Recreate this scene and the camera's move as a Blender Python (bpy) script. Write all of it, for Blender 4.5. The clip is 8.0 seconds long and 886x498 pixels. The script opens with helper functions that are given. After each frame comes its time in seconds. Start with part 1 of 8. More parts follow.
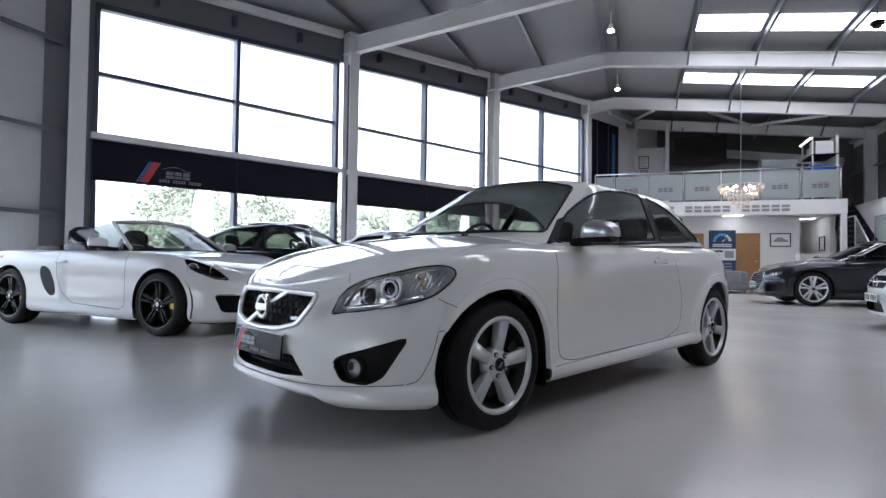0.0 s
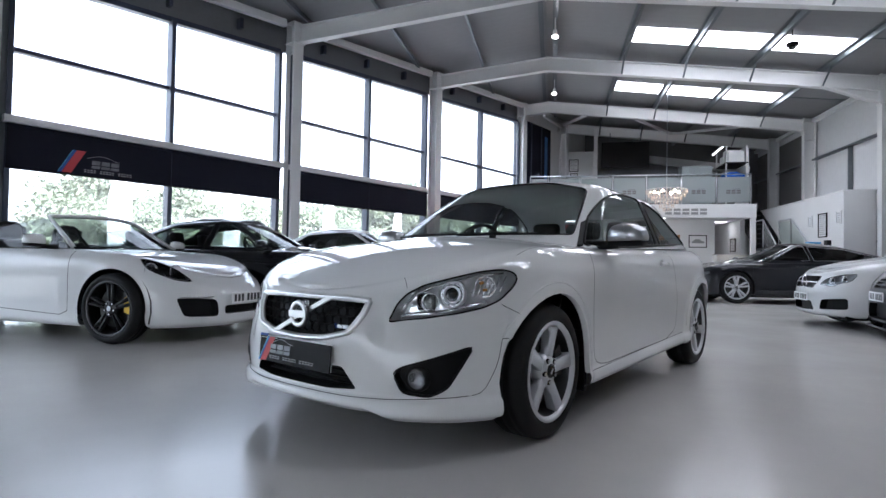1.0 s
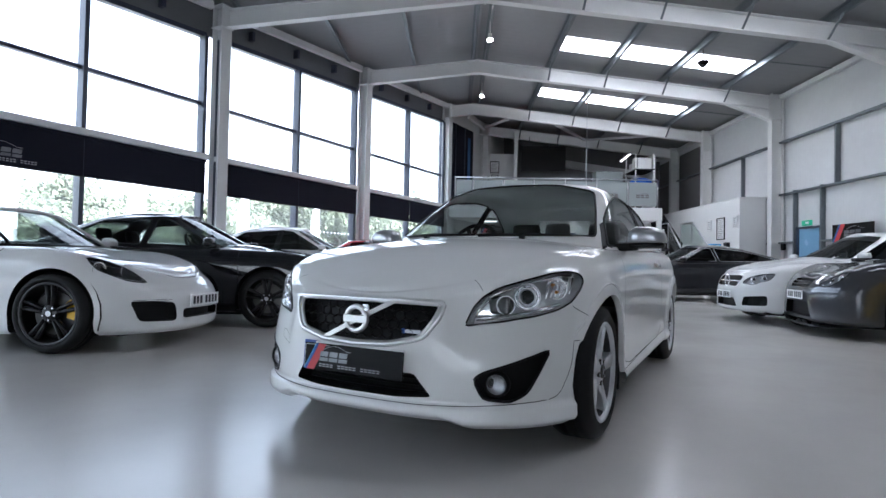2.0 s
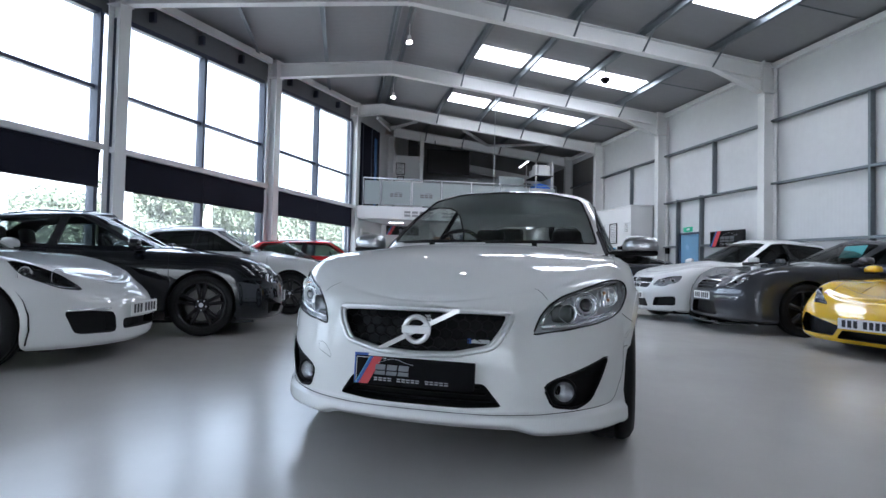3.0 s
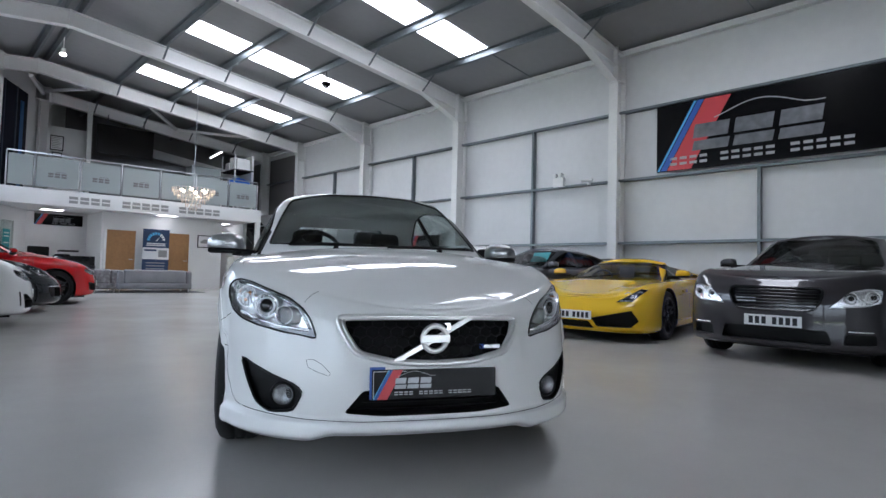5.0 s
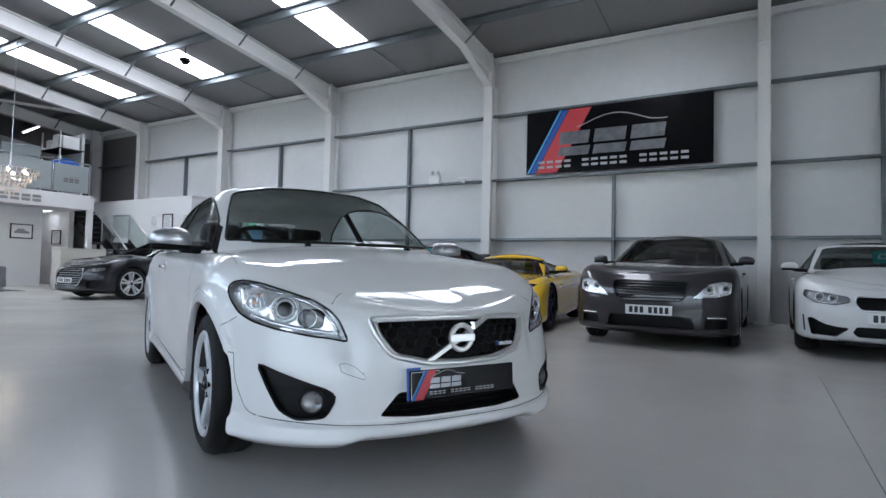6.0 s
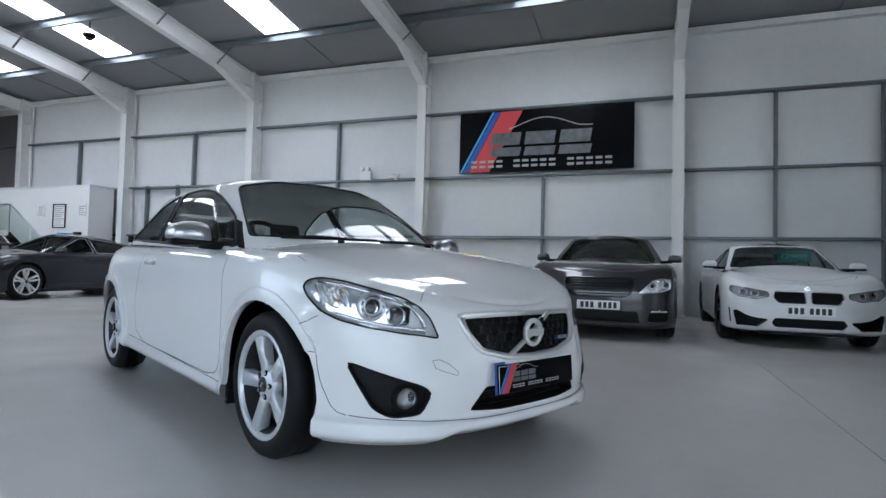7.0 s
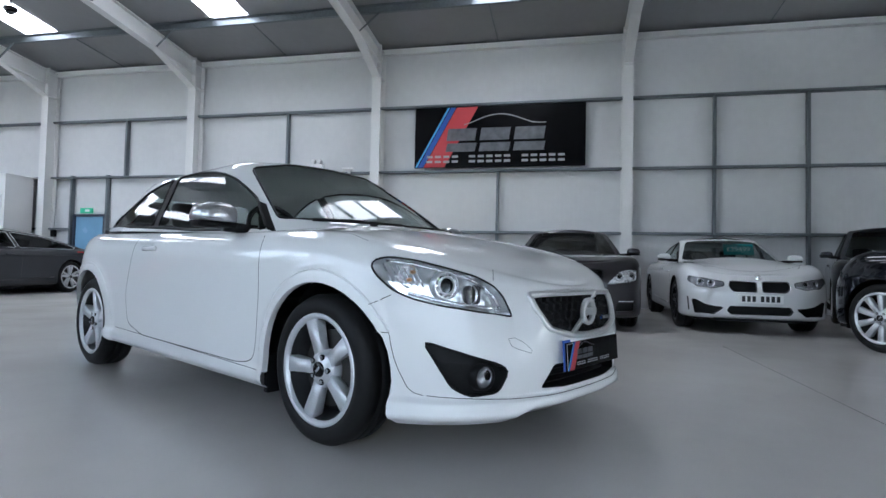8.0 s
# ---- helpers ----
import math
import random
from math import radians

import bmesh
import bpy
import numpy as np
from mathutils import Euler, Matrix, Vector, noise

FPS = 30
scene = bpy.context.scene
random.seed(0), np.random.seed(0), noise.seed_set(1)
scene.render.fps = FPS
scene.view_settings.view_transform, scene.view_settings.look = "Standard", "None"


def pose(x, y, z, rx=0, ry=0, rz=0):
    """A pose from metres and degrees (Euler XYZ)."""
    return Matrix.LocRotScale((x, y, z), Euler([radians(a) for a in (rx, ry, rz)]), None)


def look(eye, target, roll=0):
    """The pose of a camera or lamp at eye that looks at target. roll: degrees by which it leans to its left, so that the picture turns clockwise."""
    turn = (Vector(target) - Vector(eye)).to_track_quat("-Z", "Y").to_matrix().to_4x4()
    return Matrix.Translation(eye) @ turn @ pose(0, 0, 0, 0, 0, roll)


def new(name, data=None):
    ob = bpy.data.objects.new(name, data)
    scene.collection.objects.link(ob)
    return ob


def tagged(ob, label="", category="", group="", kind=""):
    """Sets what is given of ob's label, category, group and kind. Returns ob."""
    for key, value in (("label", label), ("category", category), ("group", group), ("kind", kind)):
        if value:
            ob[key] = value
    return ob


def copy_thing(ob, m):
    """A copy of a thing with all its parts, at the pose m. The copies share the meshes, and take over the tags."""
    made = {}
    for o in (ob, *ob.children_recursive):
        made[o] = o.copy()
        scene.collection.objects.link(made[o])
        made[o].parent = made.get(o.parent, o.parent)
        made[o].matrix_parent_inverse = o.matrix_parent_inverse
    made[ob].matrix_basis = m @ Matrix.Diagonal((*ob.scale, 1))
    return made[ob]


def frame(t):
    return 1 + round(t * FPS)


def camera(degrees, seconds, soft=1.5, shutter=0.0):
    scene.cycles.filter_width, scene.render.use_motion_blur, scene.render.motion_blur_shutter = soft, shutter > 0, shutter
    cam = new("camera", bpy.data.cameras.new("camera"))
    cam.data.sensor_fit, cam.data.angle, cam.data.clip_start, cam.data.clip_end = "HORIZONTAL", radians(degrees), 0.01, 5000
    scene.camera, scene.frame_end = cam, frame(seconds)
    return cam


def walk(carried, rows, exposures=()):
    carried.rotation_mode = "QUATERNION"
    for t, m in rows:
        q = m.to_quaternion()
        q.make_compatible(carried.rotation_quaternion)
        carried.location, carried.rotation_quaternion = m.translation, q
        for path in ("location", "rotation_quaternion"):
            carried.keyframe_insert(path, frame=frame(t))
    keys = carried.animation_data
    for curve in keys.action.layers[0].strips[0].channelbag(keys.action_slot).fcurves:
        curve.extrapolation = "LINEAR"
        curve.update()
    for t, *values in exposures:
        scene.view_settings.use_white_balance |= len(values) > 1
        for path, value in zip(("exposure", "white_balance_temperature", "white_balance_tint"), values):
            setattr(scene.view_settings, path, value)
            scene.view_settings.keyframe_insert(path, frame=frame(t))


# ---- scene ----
SKY, SKYLIGHT_GLOW = 0.2, 1.15
cam = camera(77.5, 8.0)
PATH = [
    (0, (0.135, 0.351, 0.809), (-0.53, 2.237, 0.858), 0.8),
    (0.5, (-0.164, 0.324, 0.832), (-0.702, 2.25, 0.877), 0.9),
    (1, (-0.493, 0.303, 0.825), (-0.881, 2.264, 0.872), 1.0),
    (1.5, (-0.843, 0.295, 0.821), (-1.065, 2.282, 0.868), 1.1),
    (3, (-1.921, 0.384, 0.843), (-1.572, 2.352, 0.903), 1.3),
    (3.5, (-2.282, 0.475, 0.858), (-1.685, 2.382, 0.933), 1.3),
    (4, (-2.6, 0.641, 0.868), (-1.755, 2.452, 0.945), 1.3),
    (4.5, (-2.904, 0.818, 0.854), (-1.792, 2.479, 0.937), 1.4),
    (5, (-3.177, 1.007, 0.85), (-1.789, 2.445, 0.933), 1.5),
    (5.2, (-3.264, 1.119, 0.855), (-1.791, 2.47, 0.93), 1.3),
    (6.3, (-3.81, 1.743, 0.861), (-2.021, 2.634, 0.935), 1.5),
    (6.5, (-3.882, 1.878, 0.859), (-2.062, 2.705, 0.93), 1.5),
    (7, (-4.041, 2.206, 0.845), (-2.161, 2.886, 0.916), 1.5),
    (7.5, (-4.123, 2.5, 0.805), (-2.199, 3.044, 0.875), 1.4),
    (8, (-4.184, 2.746, 0.755), (-2.235, 3.186, 0.825), 1.3),
]
walk(cam, [(t, look(eye, target, roll)) for t, eye, target, roll in PATH], [(0.0, 3.11, 5750, 17), (3.0, 3.15, 5560, 14), (5.0, 3.11, 5660, 14), (6.5, 3.12, 5600, 13), (8.0, 3.2, 5540, 13)])
# ---- world and light ----
world = bpy.data.worlds.new("sky")
scene.world = world
world.use_nodes = True
wt = world.node_tree
sky = wt.nodes.new("ShaderNodeTexSky")
sky.sky_type = "NISHITA"
sky.sun_disc = False
sky.sun_elevation = radians(46)
sky.sun_rotation = radians(135)
sky.air_density, sky.dust_density, sky.ozone_density = 1.0, 6.0, 0.6
soft = wt.nodes.new("ShaderNodeHueSaturation")
soft.inputs["Saturation"].default_value = 0.25
wt.links.new(sky.outputs["Color"], soft.inputs["Color"])
wt.links.new(soft.outputs["Color"], wt.nodes["Background"].inputs["Color"])
wt.nodes["Background"].inputs["Strength"].default_value = SKY

sun = new("sun", bpy.data.lights.new("sun", "SUN"))
sun.data.energy, sun.data.angle, sun.data.color = 3.0, radians(6), (1.0, 0.97, 0.93)
sun.matrix_world = look((20, -20, 29), (0, 0, 0))


# ---- materials ----
def material(name, colour, rough=0.5, metal=0.0, coat=0.0, grain=0.0, scale=40.0, bump=0.0, stain=0.0, stain_scale=1.5, spec=0.5):
    """A surface with grain and stains at two scales and a fine bump."""
    m = bpy.data.materials.new(name)
    m.use_nodes = True
    nt = m.node_tree
    b = nt.nodes["Principled BSDF"]
    b.inputs["Base Color"].default_value = (*colour, 1)
    b.inputs["Roughness"].default_value = rough
    b.inputs["Metallic"].default_value = metal
    b.inputs["Specular IOR Level"].default_value = spec
    if coat:
        b.inputs["Coat Weight"].default_value = coat
        b.inputs["Coat Roughness"].default_value = 0.03
    if grain or stain or bump:
        co = nt.nodes.new("ShaderNodeTexCoord")
        fine = nt.nodes.new("ShaderNodeTexNoise")
        fine.inputs["Scale"].default_value, fine.inputs["Detail"].default_value = scale, 4
        wide = nt.nodes.new("ShaderNodeTexNoise")
        wide.inputs["Scale"].default_value, wide.inputs["Detail"].default_value = stain_scale, 5
        nt.links.new(co.outputs["Object"], fine.inputs["Vector"])
        nt.links.new(co.outputs["Object"], wide.inputs["Vector"])
        last = None
        for node, amount in ((fine, grain), (wide, stain)):
            if not amount:
                continue
            ramp = nt.nodes.new("ShaderNodeMapRange")
            ramp.inputs["From Min"].default_value, ramp.inputs["From Max"].default_value = 0.3, 0.7
            ramp.inputs["To Min"].default_value, ramp.inputs["To Max"].default_value = 1 - amount, 1 + amount * 0.5
            nt.links.new(node.outputs["Fac"], ramp.inputs["Value"])
            mul = nt.nodes.new("ShaderNodeMix")
            mul.data_type, mul.blend_type = "RGBA", "MULTIPLY"
            mul.inputs["Factor"].default_value = 1
            if last:
                nt.links.new(last, mul.inputs["A"])
            else:
                mul.inputs["A"].default_value = (*colour, 1)
            nt.links.new(ramp.outputs["Result"], mul.inputs["B"])
            last = mul.outputs["Result"]
        if last:
            nt.links.new(last, b.inputs["Base Color"])
        rr = nt.nodes.new("ShaderNodeMapRange")
        rr.inputs["From Min"].default_value, rr.inputs["From Max"].default_value = 0.3, 0.7
        rr.inputs["To Min"].default_value, rr.inputs["To Max"].default_value = max(rough * 0.85, 0.0), min(rough * 1.2, 1)
        nt.links.new(wide.outputs["Fac"], rr.inputs["Value"])
        if stain > 0.03:
            nt.links.new(rr.outputs["Result"], b.inputs["Roughness"])
        if bump:
            bn = nt.nodes.new("ShaderNodeBump")
            bn.inputs["Strength"].default_value, bn.inputs["Distance"].default_value = bump, 0.004
            nt.links.new(fine.outputs["Fac"], bn.inputs["Height"])
            nt.links.new(bn.outputs["Normal"], b.inputs["Normal"])
    return m


def glass(name, tint, gloss=1.45, haze=0.0):
    """A thin pane: clear or tinted through, with a mirror gloss that grows to the edge and a pale veil mixed in as
    haze.
    """
    m = bpy.data.materials.new(name)
    m.use_nodes = True
    nt = m.node_tree
    nt.nodes.clear()
    out = nt.nodes.new("ShaderNodeOutputMaterial")
    clear = nt.nodes.new("ShaderNodeBsdfTransparent")
    clear.inputs["Color"].default_value = (*tint, 1)
    shine = nt.nodes.new("ShaderNodeBsdfGlossy")
    shine.inputs["Roughness"].default_value = 0.02
    facing = nt.nodes.new("ShaderNodeLayerWeight")
    facing.inputs["Blend"].default_value = 0.5
    power = nt.nodes.new("ShaderNodeMath")
    power.operation = "POWER"
    power.inputs[1].default_value = 4.5
    nt.links.new(facing.outputs["Facing"], power.inputs[0])
    edge = nt.nodes.new("ShaderNodeMath")
    edge.operation = "MULTIPLY_ADD"
    edge.inputs[1].default_value, edge.inputs[2].default_value = 0.5, ((gloss - 1) / (gloss + 1)) ** 2
    nt.links.new(power.outputs["Value"], edge.inputs[0])
    mix = nt.nodes.new("ShaderNodeMixShader")
    nt.links.new(edge.outputs["Value"], mix.inputs["Fac"])
    nt.links.new(clear.outputs["BSDF"], mix.inputs[1])
    nt.links.new(shine.outputs["BSDF"], mix.inputs[2])
    last = mix
    # translucent white mixed into the pane to paint haze over the view
    if haze:
        veil = nt.nodes.new("ShaderNodeBsdfTranslucent")
        veil.inputs["Color"].default_value = (0.8, 0.8, 0.8, 1)
        last = nt.nodes.new("ShaderNodeMixShader")
        last.inputs["Fac"].default_value = haze
        nt.links.new(mix.outputs["Shader"], last.inputs[1])
        nt.links.new(veil.outputs["BSDF"], last.inputs[2])
    nt.links.new(last.outputs["Shader"], out.inputs["Surface"])
    return m


def glow(name, colour, strength):
    m = bpy.data.materials.new(name)
    m.use_nodes = True
    b = m.node_tree.nodes["Principled BSDF"]
    b.inputs["Base Color"].default_value = (*colour, 1)
    b.inputs["Emission Color"].default_value = (*colour, 1)
    b.inputs["Emission Strength"].default_value = strength
    return m


def floor_material():
    """Pale grey poured resin: glossy, faintly cloudy, with wear in the gloss."""
    m = material("resin_floor", (0.57, 0.55, 0.52), 0.22, stain=0.07, stain_scale=0.35, grain=0.02, scale=5, spec=0.5)
    nt = m.node_tree
    b = nt.nodes["Principled BSDF"]
    co = nt.nodes.new("ShaderNodeTexCoord")
    n = nt.nodes.new("ShaderNodeTexNoise")
    n.inputs["Scale"].default_value, n.inputs["Detail"].default_value = 0.9, 6
    nt.links.new(co.outputs["Object"], n.inputs["Vector"])
    r = nt.nodes.new("ShaderNodeMapRange")
    r.inputs["From Min"].default_value, r.inputs["From Max"].default_value = 0.25, 0.75
    r.inputs["To Min"].default_value, r.inputs["To Max"].default_value = 0.17, 0.27
    nt.links.new(n.outputs["Fac"], r.inputs["Value"])
    nt.links.new(r.outputs["Result"], b.inputs["Roughness"])
    return m


def cladding_material(name, colour, pitch, rough=0.5):
    """Pale ribbed metal cladding: fine upright micro-ribs and dull streaks."""
    m = material(name, colour, rough, grain=0.03, scale=6, stain=0.06, stain_scale=0.6)
    nt = m.node_tree
    b = nt.nodes["Principled BSDF"]
    co = nt.nodes.new("ShaderNodeTexCoord")
    w = nt.nodes.new("ShaderNodeTexWave")
    w.wave_type, w.bands_direction = "BANDS", "Y"
    w.inputs["Scale"].default_value = 0.314 / pitch
    nt.links.new(co.outputs["Object"], w.inputs["Vector"])
    bn = nt.nodes.new("ShaderNodeBump")
    bn.inputs["Strength"].default_value, bn.inputs["Distance"].default_value = 0.25, 0.004
    nt.links.new(w.outputs["Fac"], bn.inputs["Height"])
    nt.links.new(bn.outputs["Normal"], b.inputs["Normal"])
    return m


FLOOR = floor_material()
CLAD = cladding_material("wall_cladding", (0.66, 0.665, 0.67), 0.1)
ROOFING = cladding_material("roof_lining", (0.265, 0.268, 0.27), 0.25)
STEEL = material("white_steel", (0.74, 0.74, 0.73), 0.38, grain=0.03, scale=30, stain=0.06, stain_scale=0.8)
GALV = material("galvanised_steel", (0.17, 0.19, 0.205), 0.38, metal=0.5, grain=0.14, scale=22, stain=0.12, stain_scale=2)
NAVY = material("navy_frame", (0.035, 0.045, 0.075), 0.35, grain=0.05, scale=30)
BLIND = material("roller_cloth", (0.010, 0.011, 0.022), 0.75, grain=0.12, scale=300, bump=0.2, spec=0.2)
GREYPANEL = material("grey_panel", (0.17, 0.175, 0.185), 0.55, grain=0.05, scale=20, stain=0.08)
PLASTER = material("white_plaster", (0.76, 0.76, 0.755), 0.6, grain=0.02, scale=60, stain=0.04, bump=0.05)
# matt dark grey; also paints the shaded cladding beside the gallery
DARKWALL = material("dark_grey_matt", (0.17, 0.165, 0.165), 0.7, grain=0.05, scale=30, stain=0.1)
OAK = material("oak_veneer", (0.36, 0.19, 0.075), 0.45, grain=0.12, scale=14, stain=0.1)
CARPET = material("dark_carpet", (0.05, 0.05, 0.055), 0.95, grain=0.3, scale=200, bump=0.4)
CHROME = material("chrome", (0.85, 0.86, 0.88), 0.06, metal=1.0)
SATIN = material("satin_metal", (0.55, 0.56, 0.58), 0.28, metal=0.9, grain=0.05, scale=80)
BLACK = material("black_plastic", (0.007, 0.007, 0.0075), 0.5, grain=0.1, scale=200, bump=0.1, spec=0.2)
GLOSSBLACK = material("gloss_black", (0.008, 0.008, 0.010), 0.12, coat=0.6)
RUBBER = material("tyre_rubber", (0.009, 0.009, 0.0095), 0.6, grain=0.15, scale=60, spec=0.25)
CLEAR = glass("window_glass", (0.93, 0.96, 0.95), haze=0.05)
CLEARBLUE = material("blue_tinted_glass", (0.10, 0.20, 0.42), 0.15, coat=0.5)
FROST = material("frosted_glass", (0.31, 0.345, 0.345), 0.3, grain=0.02, scale=90)
SKYLIGHT = glow("skylight_sheet", (1.0, 0.99, 0.96), SKYLIGHT_GLOW)
BULB = glow("lamp_glow", (1.0, 0.90, 0.76), 7)
TUBE = glow("tube_glow", (1.0, 0.96, 0.9), 0.6)
WHITE = material("white_print", (0.78, 0.78, 0.78), 0.4)
SILVERPRINT = material("silver_print", (0.20, 0.205, 0.22), 0.28, metal=0.7, grain=0.3, scale=6)
GREYPRINT = material("grey_print", (0.40, 0.40, 0.41), 0.4)
RED = material("red_print", (0.55, 0.05, 0.06), 0.4)
BLUE = material("blue_print", (0.03, 0.10, 0.42), 0.4)
LIGHTBLUE = material("pale_blue_print", (0.10, 0.42, 0.75), 0.4)
BOARD = material("sign_board", (0.005, 0.005, 0.006), 0.22, grain=0.04, scale=30, spec=0.12)
TEAL = material("teal_card", (0.02, 0.30, 0.32), 0.5)


# ---- mesh helpers ----
def box(bm, x0, x1, y0, y1, z0, z1, bevel=0.0):
    v = bmesh.ops.create_cube(bm, size=1)["verts"]
    bmesh.ops.scale(bm, vec=(abs(x1 - x0), abs(y1 - y0), abs(z1 - z0)), verts=v)
    bmesh.ops.translate(bm, vec=((x0 + x1) / 2, (y0 + y1) / 2, (z0 + z1) / 2), verts=v)
    if bevel:
        es = list({e for q in v for e in q.link_edges})
        bmesh.ops.bevel(bm, geom=es, offset=bevel, segments=2, affect="EDGES", profile=0.5)
    return bm


def bm_box(x0, x1, y0, y1, z0, z1, bevel=0.0):
    return box(bmesh.new(), x0, x1, y0, y1, z0, z1, bevel)


def mesh_from(name, bm, mat, smooth=False):
    bmesh.ops.recalc_face_normals(bm, faces=bm.faces)
    me = bpy.data.meshes.new(name)
    bm.to_mesh(me)
    bm.free()
    for m in (mat if isinstance(mat, (list, tuple)) else [mat]):
        me.materials.append(m)
    if smooth:
        me.shade_smooth()
    return me


def thing(name, label="", category="", group="", kind="", m=None):
    ob = new(name)
    ob.empty_display_size = 0.1
    if m is not None:
        ob.matrix_world = m
    return tagged(ob, label, category, group, kind)


def part(name, bm, mat, parent, label="", smooth=False, m=None):
    ob = new(name, mesh_from(name, bm, mat, smooth))
    ob.parent = parent
    if m is not None:
        ob.matrix_basis = m
    if label:
        ob["label"] = label
    return ob


def solid(name, bm, mat, label="", category="", group="", kind="", m=None, smooth=False):
    ob = new(name, mesh_from(name, bm, mat, smooth))
    if m is not None:
        ob.matrix_world = m
    return tagged(ob, label, category, group, kind)


def cyl(bm, a, b, r, n=12, r2=None):
    """A rod from a to b."""
    a, b = Vector(a), Vector(b)
    d = b - a
    m = Matrix.Translation((a + b) / 2) @ d.to_track_quat("Z", "Y").to_matrix().to_4x4()
    bmesh.ops.create_cone(bm, cap_ends=True, segments=n, radius1=r, radius2=r if r2 is None else r2, depth=d.length, matrix=m)
    return bm


def beam(bm, a, b, w, h, up=(0, 0, 1)):
    """A rectangular bar from a to b, w wide and h deep."""
    a, b = Vector(a), Vector(b)
    d = (b - a).normalized()
    s = d.cross(Vector(up)).normalized()
    u = s.cross(d).normalized()
    vs = []
    for p in (a, b):
        for i, j in ((-1, -1), (1, -1), (1, 1), (-1, 1)):
            vs.append(bm.verts.new(p + s * (i * w / 2) + u * (j * h / 2)))
    for f in ((0, 1, 2, 3), (4, 5, 6, 7), (0, 1, 5, 4), (1, 2, 6, 5), (2, 3, 7, 6), (3, 0, 4, 7)):
        bm.faces.new([vs[i] for i in f])
    return bm


def ibeam(bm, a, b, w, h, up=(0, 0, 1), t=0.02):
    """An I-section: two flanges w wide, a web h deep."""
    a, b, = Vector(a), Vector(b)
    d = (b - a).normalized()
    s = d.cross(Vector(up)).normalized()
    u = s.cross(d).normalized()
    for k in (-1, 1):
        o = u * (k * (h - t) / 2)
        beam(bm, a + o, b + o, w, t, up)
    beam(bm, a, b, t * 0.7, h - 2 * t, up)
    return bm


def prism(bm, pts, y0, y1, axis="y"):
    """A flat outline drawn in x and z, given depth along y (or in x and y along z, or y and z along x)."""
    def at(p, d):
        return {"y": (p[0], d, p[1]), "z": (p[0], p[1], d), "x": (d, p[0], p[1])}[axis]
    a = [bm.verts.new(at(p, y0)) for p in pts]
    b = [bm.verts.new(at(p, y1)) for p in pts]
    bm.faces.new(a)
    bm.faces.new(b[::-1])
    for i in range(len(pts)):
        j = (i + 1) % len(pts)
        bm.faces.new((a[i], a[j], b[j], b[i]))
    return bm
# ---- the hall ----
RIDGE_X, RIDGE_Z, SLOPE = -0.7, 7.10, 0.125
FRAMES_Y = (24.2, 21.12, 16.62, 12.08, 7.15, 1.55, -4.0, -9.5)
RAFTER_Z, RAFTER_SLOPE, RAFTER_H = 6.86, 0.113, 0.39
WALL_X, SOUTH_Y, NORTH_Y, WEST_X = 8.3, -13.0, 27.0, -9.3
WIN_O, WIN_D, WIN_N = Vector((-6.478, 11.95, 0)), Vector((0.4648, 0.8854, 0)), Vector((-0.8854, 0.4648, 0))
WIN = Matrix(((WIN_D.x, WIN_N.x, 0, WIN_O.x), (WIN_D.y, WIN_N.y, 0, WIN_O.y), (0, 0, 1, 0), (0, 0, 0, 1)))


def roof_z(x):
    return RIDGE_Z - SLOPE * abs(x - RIDGE_X)


def rafter_z(x):
    """The top of the rafters."""
    return RAFTER_Z - RAFTER_SLOPE * abs(x - RIDGE_X)


def win_x(y):
    """Where the glazed wall's line stands at y."""
    return WIN_O.x + (y - WIN_O.y) * WIN_D.x / WIN_D.y


# floor: one slab
def out_x(y):
    """The outer face of the glazed wall at y."""
    return win_x(y) - 0.42


PLAN_WEST = [(WEST_X - 0.2, SOUTH_Y - 0.3), (WEST_X - 0.2, 6.6), (out_x(6.6), 6.6), (out_x(NORTH_Y + 0.3), NORTH_Y + 0.3)]
solid("floor", prism(bmesh.new(), PLAN_WEST + [(WALL_X + 0.3, NORTH_Y + 0.3), (WALL_X + 0.3, SOUTH_Y - 0.3)], -0.2, 0.0, "z"), FLOOR, "pale grey glossy poured resin showroom floor", "floor", kind="structure")

# long cladding wall
solid("wall_east", bm_box(WALL_X, WALL_X + 0.2, SOUTH_Y, NORTH_Y, 0, 6.5), CLAD, "pale grey ribbed metal cladding wall", "wall", kind="structure")
# unseen south wall; its glazed opening is added to light the car fronts
SX0, SX1, SZ1 = -8.9, 1.0, 3.0
bm = bm_box(WEST_X, SX0, SOUTH_Y - 0.2, SOUTH_Y, 0, 7.6)
box(bm, SX1, WALL_X, SOUTH_Y - 0.2, SOUTH_Y, 0, 7.6)
box(bm, SX0, SX1, SOUTH_Y - 0.2, SOUTH_Y, SZ1, 7.6)
solid("wall_south", bm, CLAD, "pale grey metal cladding end wall with added glazed opening", "wall", kind="structure")
w = thing("window_4", "unseen glazed opening with navy frames, added to light the car fronts", "window", kind="structure")
